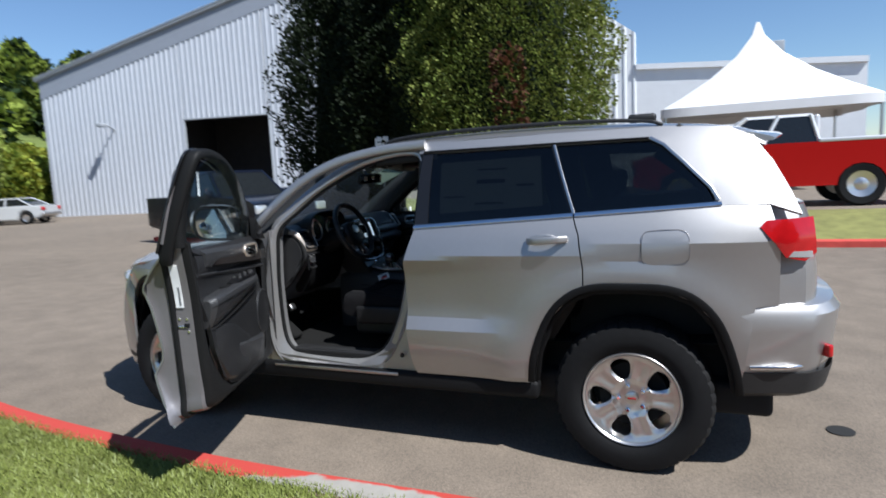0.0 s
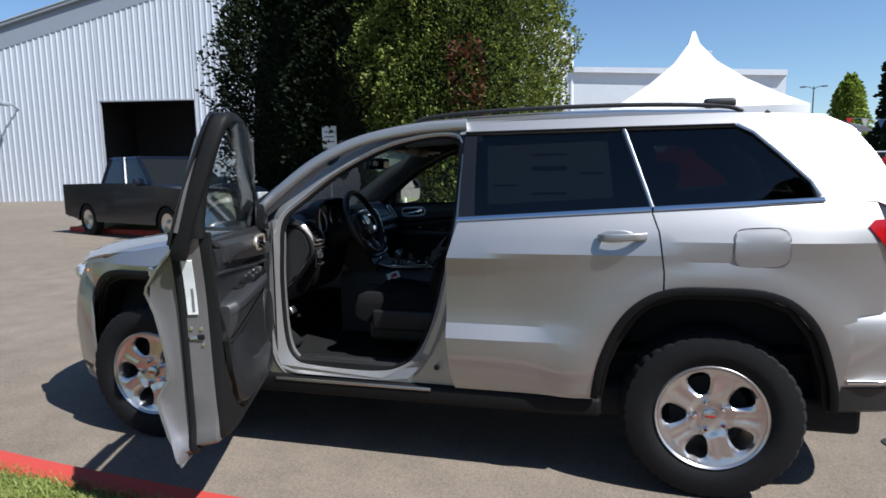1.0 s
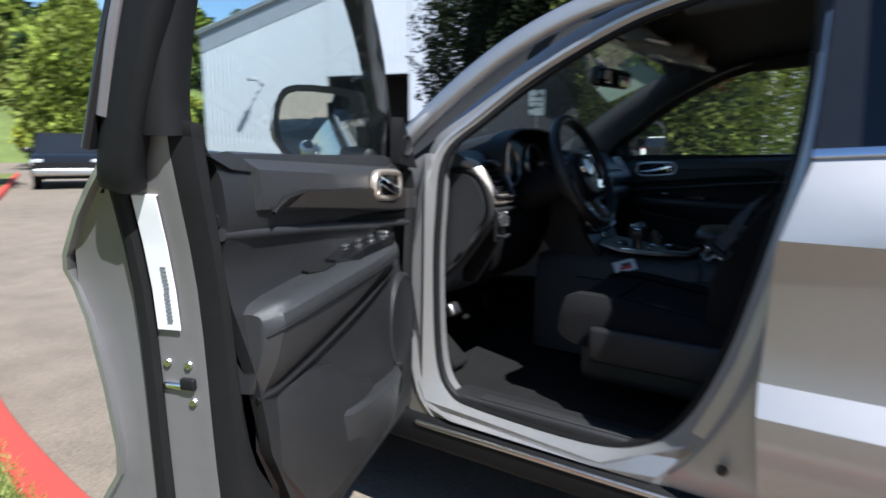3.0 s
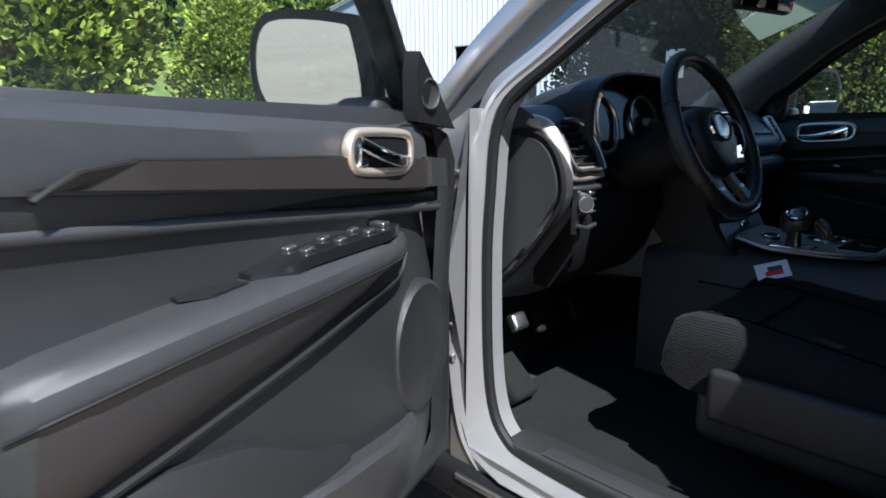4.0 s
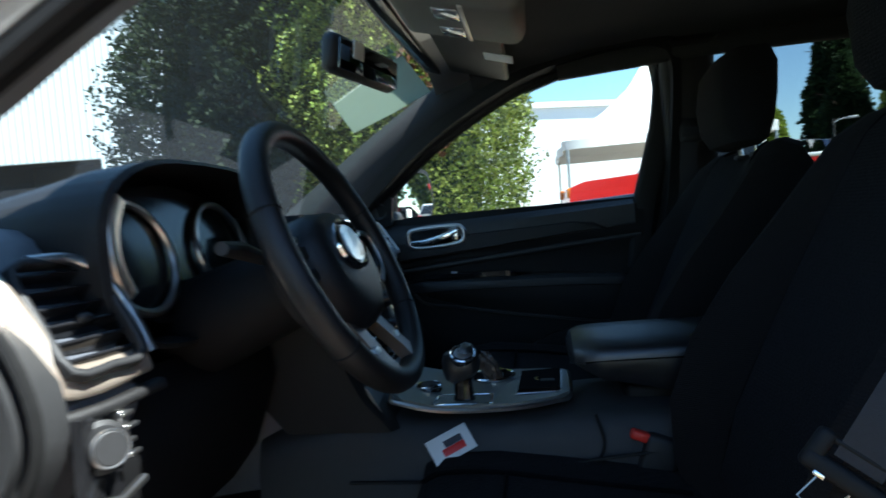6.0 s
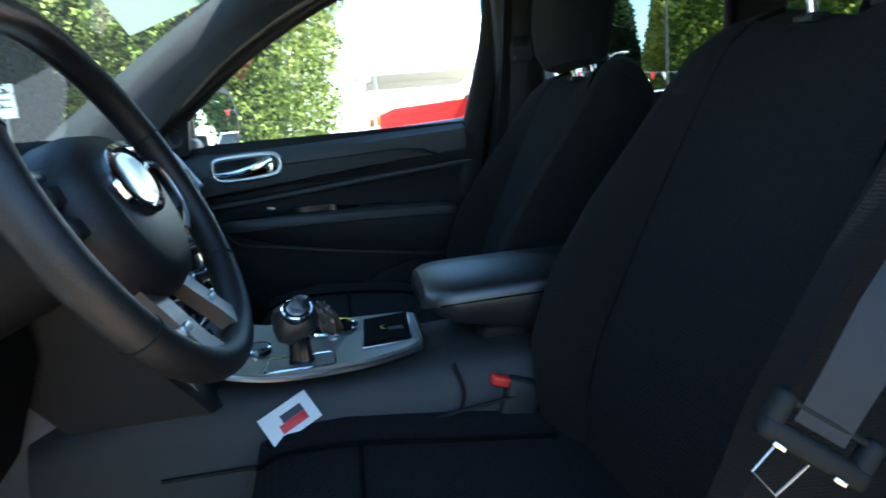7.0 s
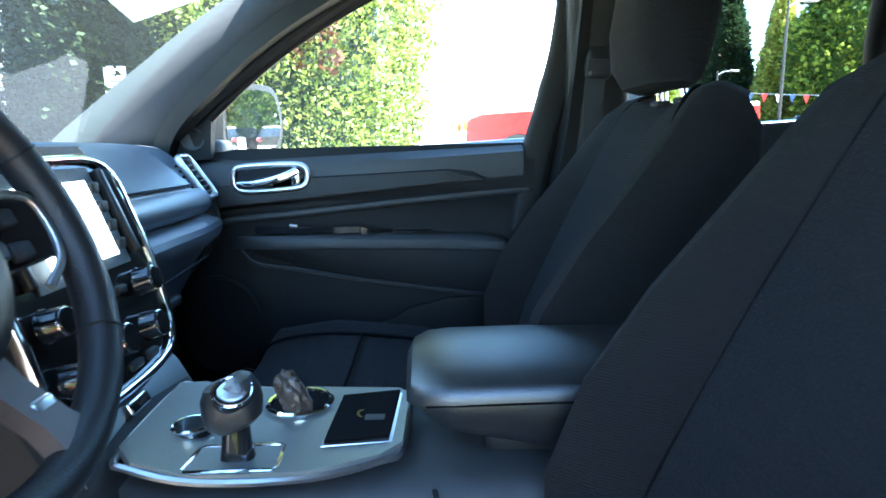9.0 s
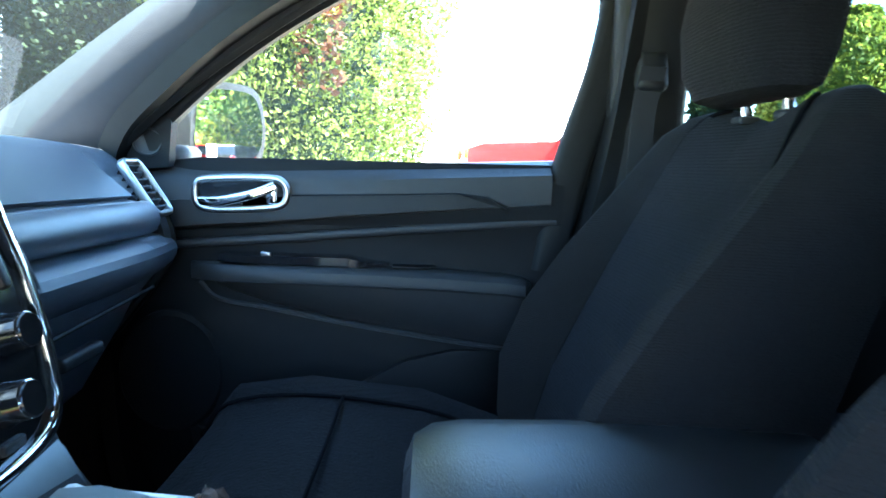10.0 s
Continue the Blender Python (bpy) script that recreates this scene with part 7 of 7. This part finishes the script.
# near-black inner walls: the shade inside the hall is put into their colour
part("inner_wall", box(((G0 + G1) / 2, 6, GZ / 2), (G1 - G0 + 3, 0.2, GZ + 1), 0.01), SHADED_IN, hall)
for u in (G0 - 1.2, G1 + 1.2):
    part("inner_wall", box((u, 3.1, GZ / 2), (0.2, 6, GZ + 1), 0.01), SHADED_IN, hall)
part("inner_ceiling", box(((G0 + G1) / 2, 3.2, GZ + 0.6), (G1 - G0 + 3, 6.0, 0.2), 0.01), SHADED_IN, hall)
part("side_wall", loft([[(0, 0, 0), (0, 0, 9.3)], [(0, 30, 0), (0, 30, 9.3)]], False, False), WHITE_METAL, hall)
part("roof_edge", sweep([(-0.2, -0.12, eave(0) + 0.05), (27, -0.12, eave(27) + 0.05)], slab(0.3, 0.25, 0.2), (0, 1, 0)), TRIM_GREY, hall, "grey roof edge")
part("roof", loft([[(u, -0.3, eave(u) + 0.15), (u, 30, eave(u) + 0.15)] for u in (-0.3, 27)], False, False), TRIM_GREY, hall)
lamp = part("wall_lamp", tube([(5.1, 0.0, 5.55), (5.1, -0.5, 5.75), (5.1, -1.0, 5.8)], 0.05, 8), TRIM_GREY, hall, "grey wall lamp on an arm")
part("lamp_head", box((5.1, -1.15, 5.75), (0.4, 0.6, 0.22), 0.05), TRIM_GREY, lamp)

annex = thing("annex", "low white flat-roofed building behind the tent", "building", pose(-1.6, 31.0, 0.0))
ANNEX_WHITE = material("bright_white_siding", (0.76, 0.77, 0.78), 0.5, 0, 0.06, 2.0)
bm = sheet([(1.0, 0), (11.5, 0), (11.5, 6.1), (1.0, 6.85)], lambda u, v: (u, 0.0, v), 0.2)
part("wall", bm, ANNEX_WHITE, annex)
part("cornice", loft([[(u, 0.05, z), (u, -0.16, z), (u, -0.16, z - 0.28), (u, 0.05, z - 0.28)] for u, z in ((1.0, 6.89), (11.5, 6.14))]), ANNEX_WHITE, annex)
part("roof_unit", box((7.7, 1.5, 6.9), (0.9, 0.9, 1.2), 0.04), TRIM_GREY, annex, "small grey roof unit")
part("gable", siding(-6, 1.0, 0, 10, lambda u: 8.6 + 0.75 * (0.9 - u), 0.5), ANNEX_WHITE, annex)
part("roof", loft([[(u, -0.1, 6.93 - 0.07 * u), (u, 20, 6.93 - 0.07 * u)] for u in (0.9, 11.5)], False, False), TRIM_GREY, annex)

# ---- tent ----
CANVAS = material("white_canvas", (0.75, 0.75, 0.75), 0.7, 0, 0.04, 3)
tent = thing("party_tent", "white peaked party tent on poles", "tent", pose(4.3, 22.0, 0.445))
rings = []
for v in (0, 0.15, 0.35, 0.6, 0.85, 1.0):
    r, z = 3.3 * (1 - v) ** 1.65 + 0.06, 2.95 + 3.15 * v
    rings.append([(r * (1 - 0.05 * math.sin(4 * a) ** 2) * max(-1, min(1, 1.35 * math.cos(a))), r * max(-1, min(1, 1.35 * math.sin(a))), z - 0.12 * math.cos(4 * a) ** 2 * (1 - v) * 0) for a in [2 * math.pi * i / 48 for i in range(48)]])
part("canopy", loft(rings, True, False), CANVAS, tent)
part("valance", loft([[(x * 1.0, y * 1.0, z - d) for x, y, z in rings[0]] for d in (0, 0.3)], True, False), CANVAS, tent)
for sx in (-1, 1):
    for sy in (-1, 1):
        part("pole", tube([(sx * 3.15, sy * 3.15, -0.1), (sx * 3.15, sy * 3.15, 2.9)], 0.05, 8), SATIN, tent)


# ---- vehicles of the lot ----
PAINTS = {k: material(k + "_car_paint", c, 0.22, 0.3, 0.04, 300, coat=0.2) for k, c in (("navy", (0.006, 0.009, 0.02)), ("red", (0.5, 0.012, 0.01)), ("pale", (0.55, 0.56, 0.57)), ("black", (0.012, 0.012, 0.013)), ("white", (0.7, 0.7, 0.7)), ("blue", (0.03, 0.07, 0.18)))}
CAR_GLASS = material("dark_car_glass", (0.012, 0.014, 0.016), 0.06, 0, 0.1, 10)


def arch_cut(cx, r, n=9):
    return [(cx + r * math.cos(math.pi * (1 - i / (n - 1))), 0.36 + r * math.sin(math.pi * (1 - i / (n - 1)))) for i in range(n)]


def road_wheel(parent, x, y, r):
    w = new("wheel")
    w.parent = parent
    w.matrix_local = pose(x, y, r, 0, 0, 0 if y < 0 else 180)
    n = 28
    prof = [(r * 0.62, -0.10), (r * 0.9, -0.115), (r, -0.08), (r, 0.1), (r * 0.62, 0.1)]
    rings = [[(q * math.cos(6.28318 * i / n), d, q * math.sin(6.28318 * i / n)) for q, d in prof] for i in range(n)]
    bm = loft(rings + [rings[0]], True, False)
    bmesh.ops.remove_doubles(bm, verts=bm.verts[:], dist=1e-6)
    part("tyre", bm, RUBBER, w)
    bm = loft([circle((0, d, 0), q, (0, 1, 0), 20) for d, q in ((-0.02, r * 0.62), (-0.10, r * 0.60), (-0.085, r * 0.5), (-0.06, r * 0.3), (-0.09, r * 0.14))])
    part("rim", bm, ALLOY, w)


def vehicle(name, label, category, m, paint, lower, cabin, wheels, width, lamps, belt_w=0.93, roof_w=0.74, r=0.36, upper=None):
    """lower: outline of the body in (x, z); cabin: (x, z) of its foot and roof, front and back; the nose towards +x."""
    v = thing(name, label, category, m)
    h = width / 2
    upper = upper or paint
    bm = bmesh.new()
    face = bm.faces.new([bm.verts.new((x, -h, z)) for x, z in lower])
    out = bmesh.ops.extrude_face_region(bm, geom=[face])
    for e in out["geom"]:
        if isinstance(e, bmesh.types.BMVert):
            e.co.y = h
    bmesh.ops.recalc_face_normals(bm, faces=bm.faces[:])
    bmesh.ops.bevel(bm, geom=[e for e in bm.edges if abs(e.verts[0].co.y - e.verts[1].co.y) < 0.01], offset=0.06, segments=3, affect="EDGES", clamp_overlap=True)
    bmesh.ops.triangulate(bm, faces=[f for f in bm.faces if len(f.verts) > 4])
    part("body", bm, paint, v)
    (bx0, bz0), (bx1, bz1), (tx0, tz0), (tx1, tz1) = cabin
    ring = lambda x0, x1, z0, z1, w: [(x0, -w, z0), (x1, -w, z1), (x1, w, z1), (x0, w, z0)]
    glass_rings = [ring(bx0, bx1, bz0, bz1, h * belt_w), ring(bx0 + (tx0 - bx0) * 0.9, bx1 + (tx1 - bx1) * 0.9, bz0 + (tz0 - bz0) * 0.9, bz1 + (tz1 - bz1) * 0.9, h * (belt_w + (roof_w - belt_w) * 0.9))]
    part("window", loft(glass_rings), CAR_GLASS, v, "dark cabin glass")
    bm = loft([ring(tx0 - 0.05, tx1 + 0.05, tz0 - 0.06, tz1 - 0.06, h * roof_w + 0.03), ring(tx0, tx1, tz0, tz1, h * roof_w - 0.03)])
    part("roof", bm, upper, v)
    for s in (-1, 1):
        mid0, mid1 = (bx0 + bx1) / 2, (tx0 + tx1) / 2
        for a, b in (((bx0, bz0), (tx0, tz0 - 0.03)), ((bx1, bz1), (tx1, tz1 - 0.03)), ((mid0, bz0), (mid1, tz0 - 0.03))):
            part("pillar", tube([(a[0], s * h * belt_w, a[1] - 0.02), (b[0], s * (h * roof_w + 0.01), b[1])], 0.045, 6), upper, v)
        part("door_mirror", box((bx1 - 0.25, s * (h + 0.1), bz1 + 0.08), (0.12, 0.22, 0.17), 0.04), paint, v)
        for x, z, mat in lamps:
            part("headlamp" if x > 0 else "tail_lamp", box((x, s * (h - 0.16), z), (0.14, 0.3, 0.2), 0.04), mat, v)
        for x in wheels:
            road_wheel(v, x, s * (h - 0.12), r)
    part("bumper", box((max(x for x, z in lower) - 0.02, 0, 0.52), (0.14, width * 0.96, 0.22), 0.05), SATIN, v)
    part("bumper", box((min(x for x, z in lower) + 0.02, 0, 0.52), (0.14, width * 0.96, 0.18), 0.05), SATIN, v)
    return v


PICKUP = [(-2.9, 0.5), (-2.9, 1.28), (-0.95, 1.30), (0.95, 1.30), (1.1, 1.27), (2.55, 1.18), (2.82, 1.08), (2.88, 0.5), (2.3, 0.36)] + list(reversed(arch_cut(1.85, 0.46)))[0:] + [(1.35, 0.36), (-1.2, 0.36)] + list(reversed(arch_cut(-1.72, 0.46))) + [(-2.25, 0.40)]
PICKUP_CAB = ((-0.95, 1.28), (1.25, 1.25), (-0.80, 1.92), (0.45, 1.92))
SALOON = [(-2.3, 0.45), (-2.32, 0.95), (-1.75, 1.02), (1.0, 0.98), (2.05, 0.85), (2.3, 0.7), (2.3, 0.35), (1.9, 0.26)] + list(reversed(arch_cut(1.42, 0.38))) + [(0.95, 0.24), (-0.95, 0.24)] + list(reversed(arch_cut(-1.42, 0.38))) + [(-1.9, 0.28)]
SALOON_CAB = ((-1.75, 1.0), (1.05, 0.97), (-0.95, 1.44), (0.25, 1.44))
WAGON = [(-2.3, 0.45), (-2.35, 1.1), (1.0, 1.08), (2.05, 1.0), (2.3, 0.8), (2.3, 0.38), (1.9, 0.3)] + list(reversed(arch_cut(1.42, 0.42))) + [(0.95, 0.3), (-0.95, 0.3)] + list(reversed(arch_cut(-1.42, 0.42))) + [(-1.9, 0.32)]
WAGON_CAB = ((-2.25, 1.08), (1.1, 1.07), (-1.95, 1.68), (0.2, 1.70))
vehicle("pickup_truck", "dark navy crew-cab pickup truck parked before the hall", "pickup truck", pose(-9.59, 9.11, 0, 0, 0, -20.3), PAINTS["navy"], PICKUP, PICKUP_CAB, (-1.72, 1.85), 1.98, ((2.82, 0.95, LAMP_CLEAR), (-2.86, 1.05, RED_LENS)), r=0.40)
red_truck = vehicle("pickup_truck", "two-tone pickup truck, red below and pale silver above, beyond the island", "pickup truck", pose(3.45, 12.1, 0.45, 0, 0, 182), PAINTS["red"], [(x, z + 0.09) for x, z in PICKUP], [(x, z + 0.09) for x, z in PICKUP_CAB], (-1.72, 1.85), 1.98, ((2.82, 1.07, AMBER), (-2.86, 1.14, RED_LENS)), r=0.46, upper=PAINTS["white"])
for s in (-1, 1):
    part("bed_rail", box((-1.9, s * 0.95, 1.41), (1.98, 0.10, 0.09), 0.03), PAINTS["white"], red_truck, "pale silver bed rail")
part("cab_back", box((-0.93, 0, 1.68), (0.10, 1.5, 0.6), 0.04), PAINTS["white"], red_truck)
vehicle("saloon_car", "pale silver saloon car parked by the hall", "car", pose(-33.0, 18.4, 0, 0, 0, 205), PAINTS["pale"], SALOON, SALOON_CAB, (-1.42, 1.42), 1.8, ((2.22, 0.72, LAMP_CLEAR), (-2.28, 0.82, RED_LENS)), r=0.33)
vehicle("estate_car", "black estate car waiting on the drive with pale headlamps", "car", pose(-21.0, 7.45, 0, 0, 0, -24), PAINTS["black"], WAGON, WAGON_CAB, (-1.42, 1.42), 1.85, ((2.22, 0.8, LAMP_CLEAR), (-2.32, 0.95, RED_LENS)))
vehicle("saloon_car", "black saloon car parked by the hall", "car", pose(-36.2, 20.6, 0, 0, 0, 200), PAINTS["black"], SALOON, SALOON_CAB, (-1.42, 1.42), 1.8, ((2.22, 0.72, LAMP_CLEAR), (-2.28, 0.82, RED_LENS)), r=0.33)
kinds = [("black", "black estate car in the far car lot"), ("white", "white estate car in the far car lot"), ("blue", "blue estate car in the far car lot"), ("red", "red estate car in the far car lot")]
first = {}
for i in range(16):
    k, label = kinds[(i * 7 + i // 3) % 4]
    x, y = 11.5 + (i % 8) * 3.1 + 0.8 * (i // 8), 30.0 + 13.0 * (i // 8) - (i % 8) * 1.2
    m = pose(x, y, 0.445, 0, 0, 65 + (i % 3) * 2)
    if k not in first:
        first[k] = vehicle("estate_car", label, "car", m, PAINTS[k], WAGON, WAGON_CAB, (-1.42, 1.42), 1.85, ((2.22, 0.8, LAMP_CLEAR), (-2.32, 0.95, RED_LENS)))
        tagged(first[k], group="cars in the far lot")
    else:
        copy_thing(first[k], m)

# ---- trees and distance ----
broad = "leafy green broadleaf tree behind the car lot"
for x, y, h, w, b, seed in ((26.6, 38.5, 12.0, 3.3, 1.5, 22), (31.0, 33.0, 11.0, 3.4, 1.4, 23), (29.5, 42.0, 13.0, 3.8, 1.6, 24), (36.0, 27.0, 10.0, 3.4, 1.2, 25)):
    tagged(tree(x, y, h, w, b, (BROAD, BROAD_DARK, BROAD_DARK), 9000, 0.34, broad, seed, "round", 0.22), group="trees behind the lot")
LIME = leaf_material("lime_green_leaves", (0.42, 0.44, 0.10))
tree(25.1, 44.0, 11.4, 1.9, 1.2, (LIME, LIME, BROAD), 11000, 0.3, "slender pale yellow-green tree behind the lot", 21, "cone", 0.16)
tree(25.0, 53.0, 17.0, 2.9, 1.0, (PINE, PINE), 12000, 0.4, "tall dark pointed fir tree", 31, "cone", 0.3)
tree(23.5, 62.5, 9.6, 1.4, 1.5, (BROAD, BROAD_DARK), 4000, 0.3, "slender upright young tree", 32, "round", 0.12)
tree(22.6, 46.5, 10.5, 2.4, 0.8, (PINE, PINE), 8000, 0.35, "dark pointed fir tree beyond the lot", 33, "cone", 0.25)
for x, y, h, w, seed in ((-20.0, -1.5, 9.0, 2.6, 41), (-20.5, 2.6, 9.5, 2.6, 42), (-35.0, 15.5, 9.0, 3.2, 43)):
    tagged(tree(x, y, h, w, 0.3, (BROAD, CEDAR_LIGHT, BROAD_DARK), 20000, 0.24, "bushy bright green conifer beside the drive", seed, "round", 0.22), group="conifers by the drive")
# unseen trees, added to darken what the car's flank reflects
for i, (x, y, h, w) in enumerate(((13.0, -9.6, 7.8, 2.5), (9.4, -9.2, 8.2, 2.4), (6.0, -9.6, 8.6, 2.3))):
    tagged(tree(x, y, h, w, 0.15, (YEW_SHADED, YEW_LIGHT, CEDAR_DARK), 9000, 0.24, "dense dark evergreen behind the lawn, added out of view", 80 + i, trunk_r=0.2), group="evergreens behind the lawn")
for i, (x, y, h, w) in enumerate(((-43, 24, 5.0, 3.4), (-47, 29, 5.5, 4.0), (-46, 20, 4.6, 3.2), (-42.5, 17.5, 3.6, 2.4))):
    tagged(tree(x, y, h, w, 0.1, (YELLOW, BROAD, BROAD_DARK), 6000, 0.35, "yellow-green flowering shrub on the slope", 50 + i, "round", 0.1, "shrub"), group="shrubs on the slope")
hill = []
for i, a in enumerate(np.linspace(100, 175, 26)):
    row = []
    for r, z in ((58, 0.0), (64, 3.0), (72, 7.0), (84, 10.0), (110, 11.0)):
        k = 1 + 0.25 * noise.noise(Vector((a * 0.06, r * 0.03, 0)))
        row.append((r * math.cos(radians(a)), r * math.sin(radians(a)), z * k))
    hill.append(row)
tagged(part("hillside", loft(hill, False), material("hill_scrub", (0.10, 0.13, 0.03), 0.95, 0, 0.5, 0.6, 0.8, 4)), "green scrubby hillside in the distance", "hillside", kind="structure")
for i in range(9):
    a = radians(138 + 4.5 * i)
    r = 72 + 6 * (i % 3)
    tagged(tree(r * math.cos(a), r * math.sin(a), 15 + 2 * (i % 3), 4.2, 4.0, (BROAD, PINE, BROAD_DARK), 3500, 0.8, "dark tree on the hillside", 60 + i, "round", 0.3), group="hillside trees")
# white shed, lamp posts, bunting
shed = thing("shed", "small white gabled shed with a dark slab for its doorway", "shed", pose(-40.0, 18.0, 0, 0, 0, 65))
part("wall", box((0, 0, 1.3), (4.2, 3.0, 2.6), 0.02), WHITE_METAL, shed)
part("roof", loft([[(-2.3, y, 2.55), (0, y, 3.7), (2.3, y, 2.55)] for y in (-1.7, 1.7)], True, True), WHITE_METAL, shed)
# a dark slab stands in for the shade in the doorway
part("door", box((0.6, -1.5, 1.0), (1.4, 0.1, 2.0), 0.01), SHADED_IN, shed)


POLE_DARK = material("dark_bronze_pole", (0.05, 0.047, 0.045), 0.5, 0.3, 0.15, 10)


def lamp_post(x, y, h, label, heads=(-1, 1)):
    p = thing("street_lamp", label, "lamp post", pose(x, y, 0))
    part("pole", tube([(0, 0, -0.1), (0, 0, h)], [0.08, 0.05], 10), POLE_DARK, p)
    for s in heads:
        part("arm", tube(curve([(0, 0, h - 0.25), (s * 0.35, 0, h - 0.06), (s * 0.75, 0, h)], 4), 0.035, 6), POLE_DARK if len(heads) > 1 else TRIM_GREY, p)
        part("lamp_head", box((s * 0.95, 0, h - 0.01), (0.55, 0.28, 0.12), 0.04), POLE_DARK if len(heads) > 1 else TRIM_GREY, p)


lamp_post(21.2, 65.1, 9.0, "dark twin-headed lot lamp on a tall pole")
lamp_post(15.05, 25.8, 6.8, "tall lot lamp with one pale arm on a dark pole", (1,))
lamp_post(16.95, 36.0, 5.04, "shorter lot lamp with one pale arm beyond the cars", (1,))
flags = [RED_PLASTIC, PAINTS["white"], PAINTS["blue"]]
line = thing("bunting", "string of small red, white and blue flags", "bunting", pose(12.5, 30.0, 0))
path = [Vector((0.62 * i, -0.12 * i, 3.6 - 0.5 * math.sin(math.pi * i / 24))) for i in range(25)]
part("cord", tube(path, 0.012, 5), SATIN, line)
for i, p in enumerate(path):
    part("flag", loft([[p + Vector((-0.16, d, 0)), p + Vector((0.16, d - 0.03, 0)), p + Vector((0, d, -0.42))] for d in (0.0, 0.006)]), flags[i % 3], line)
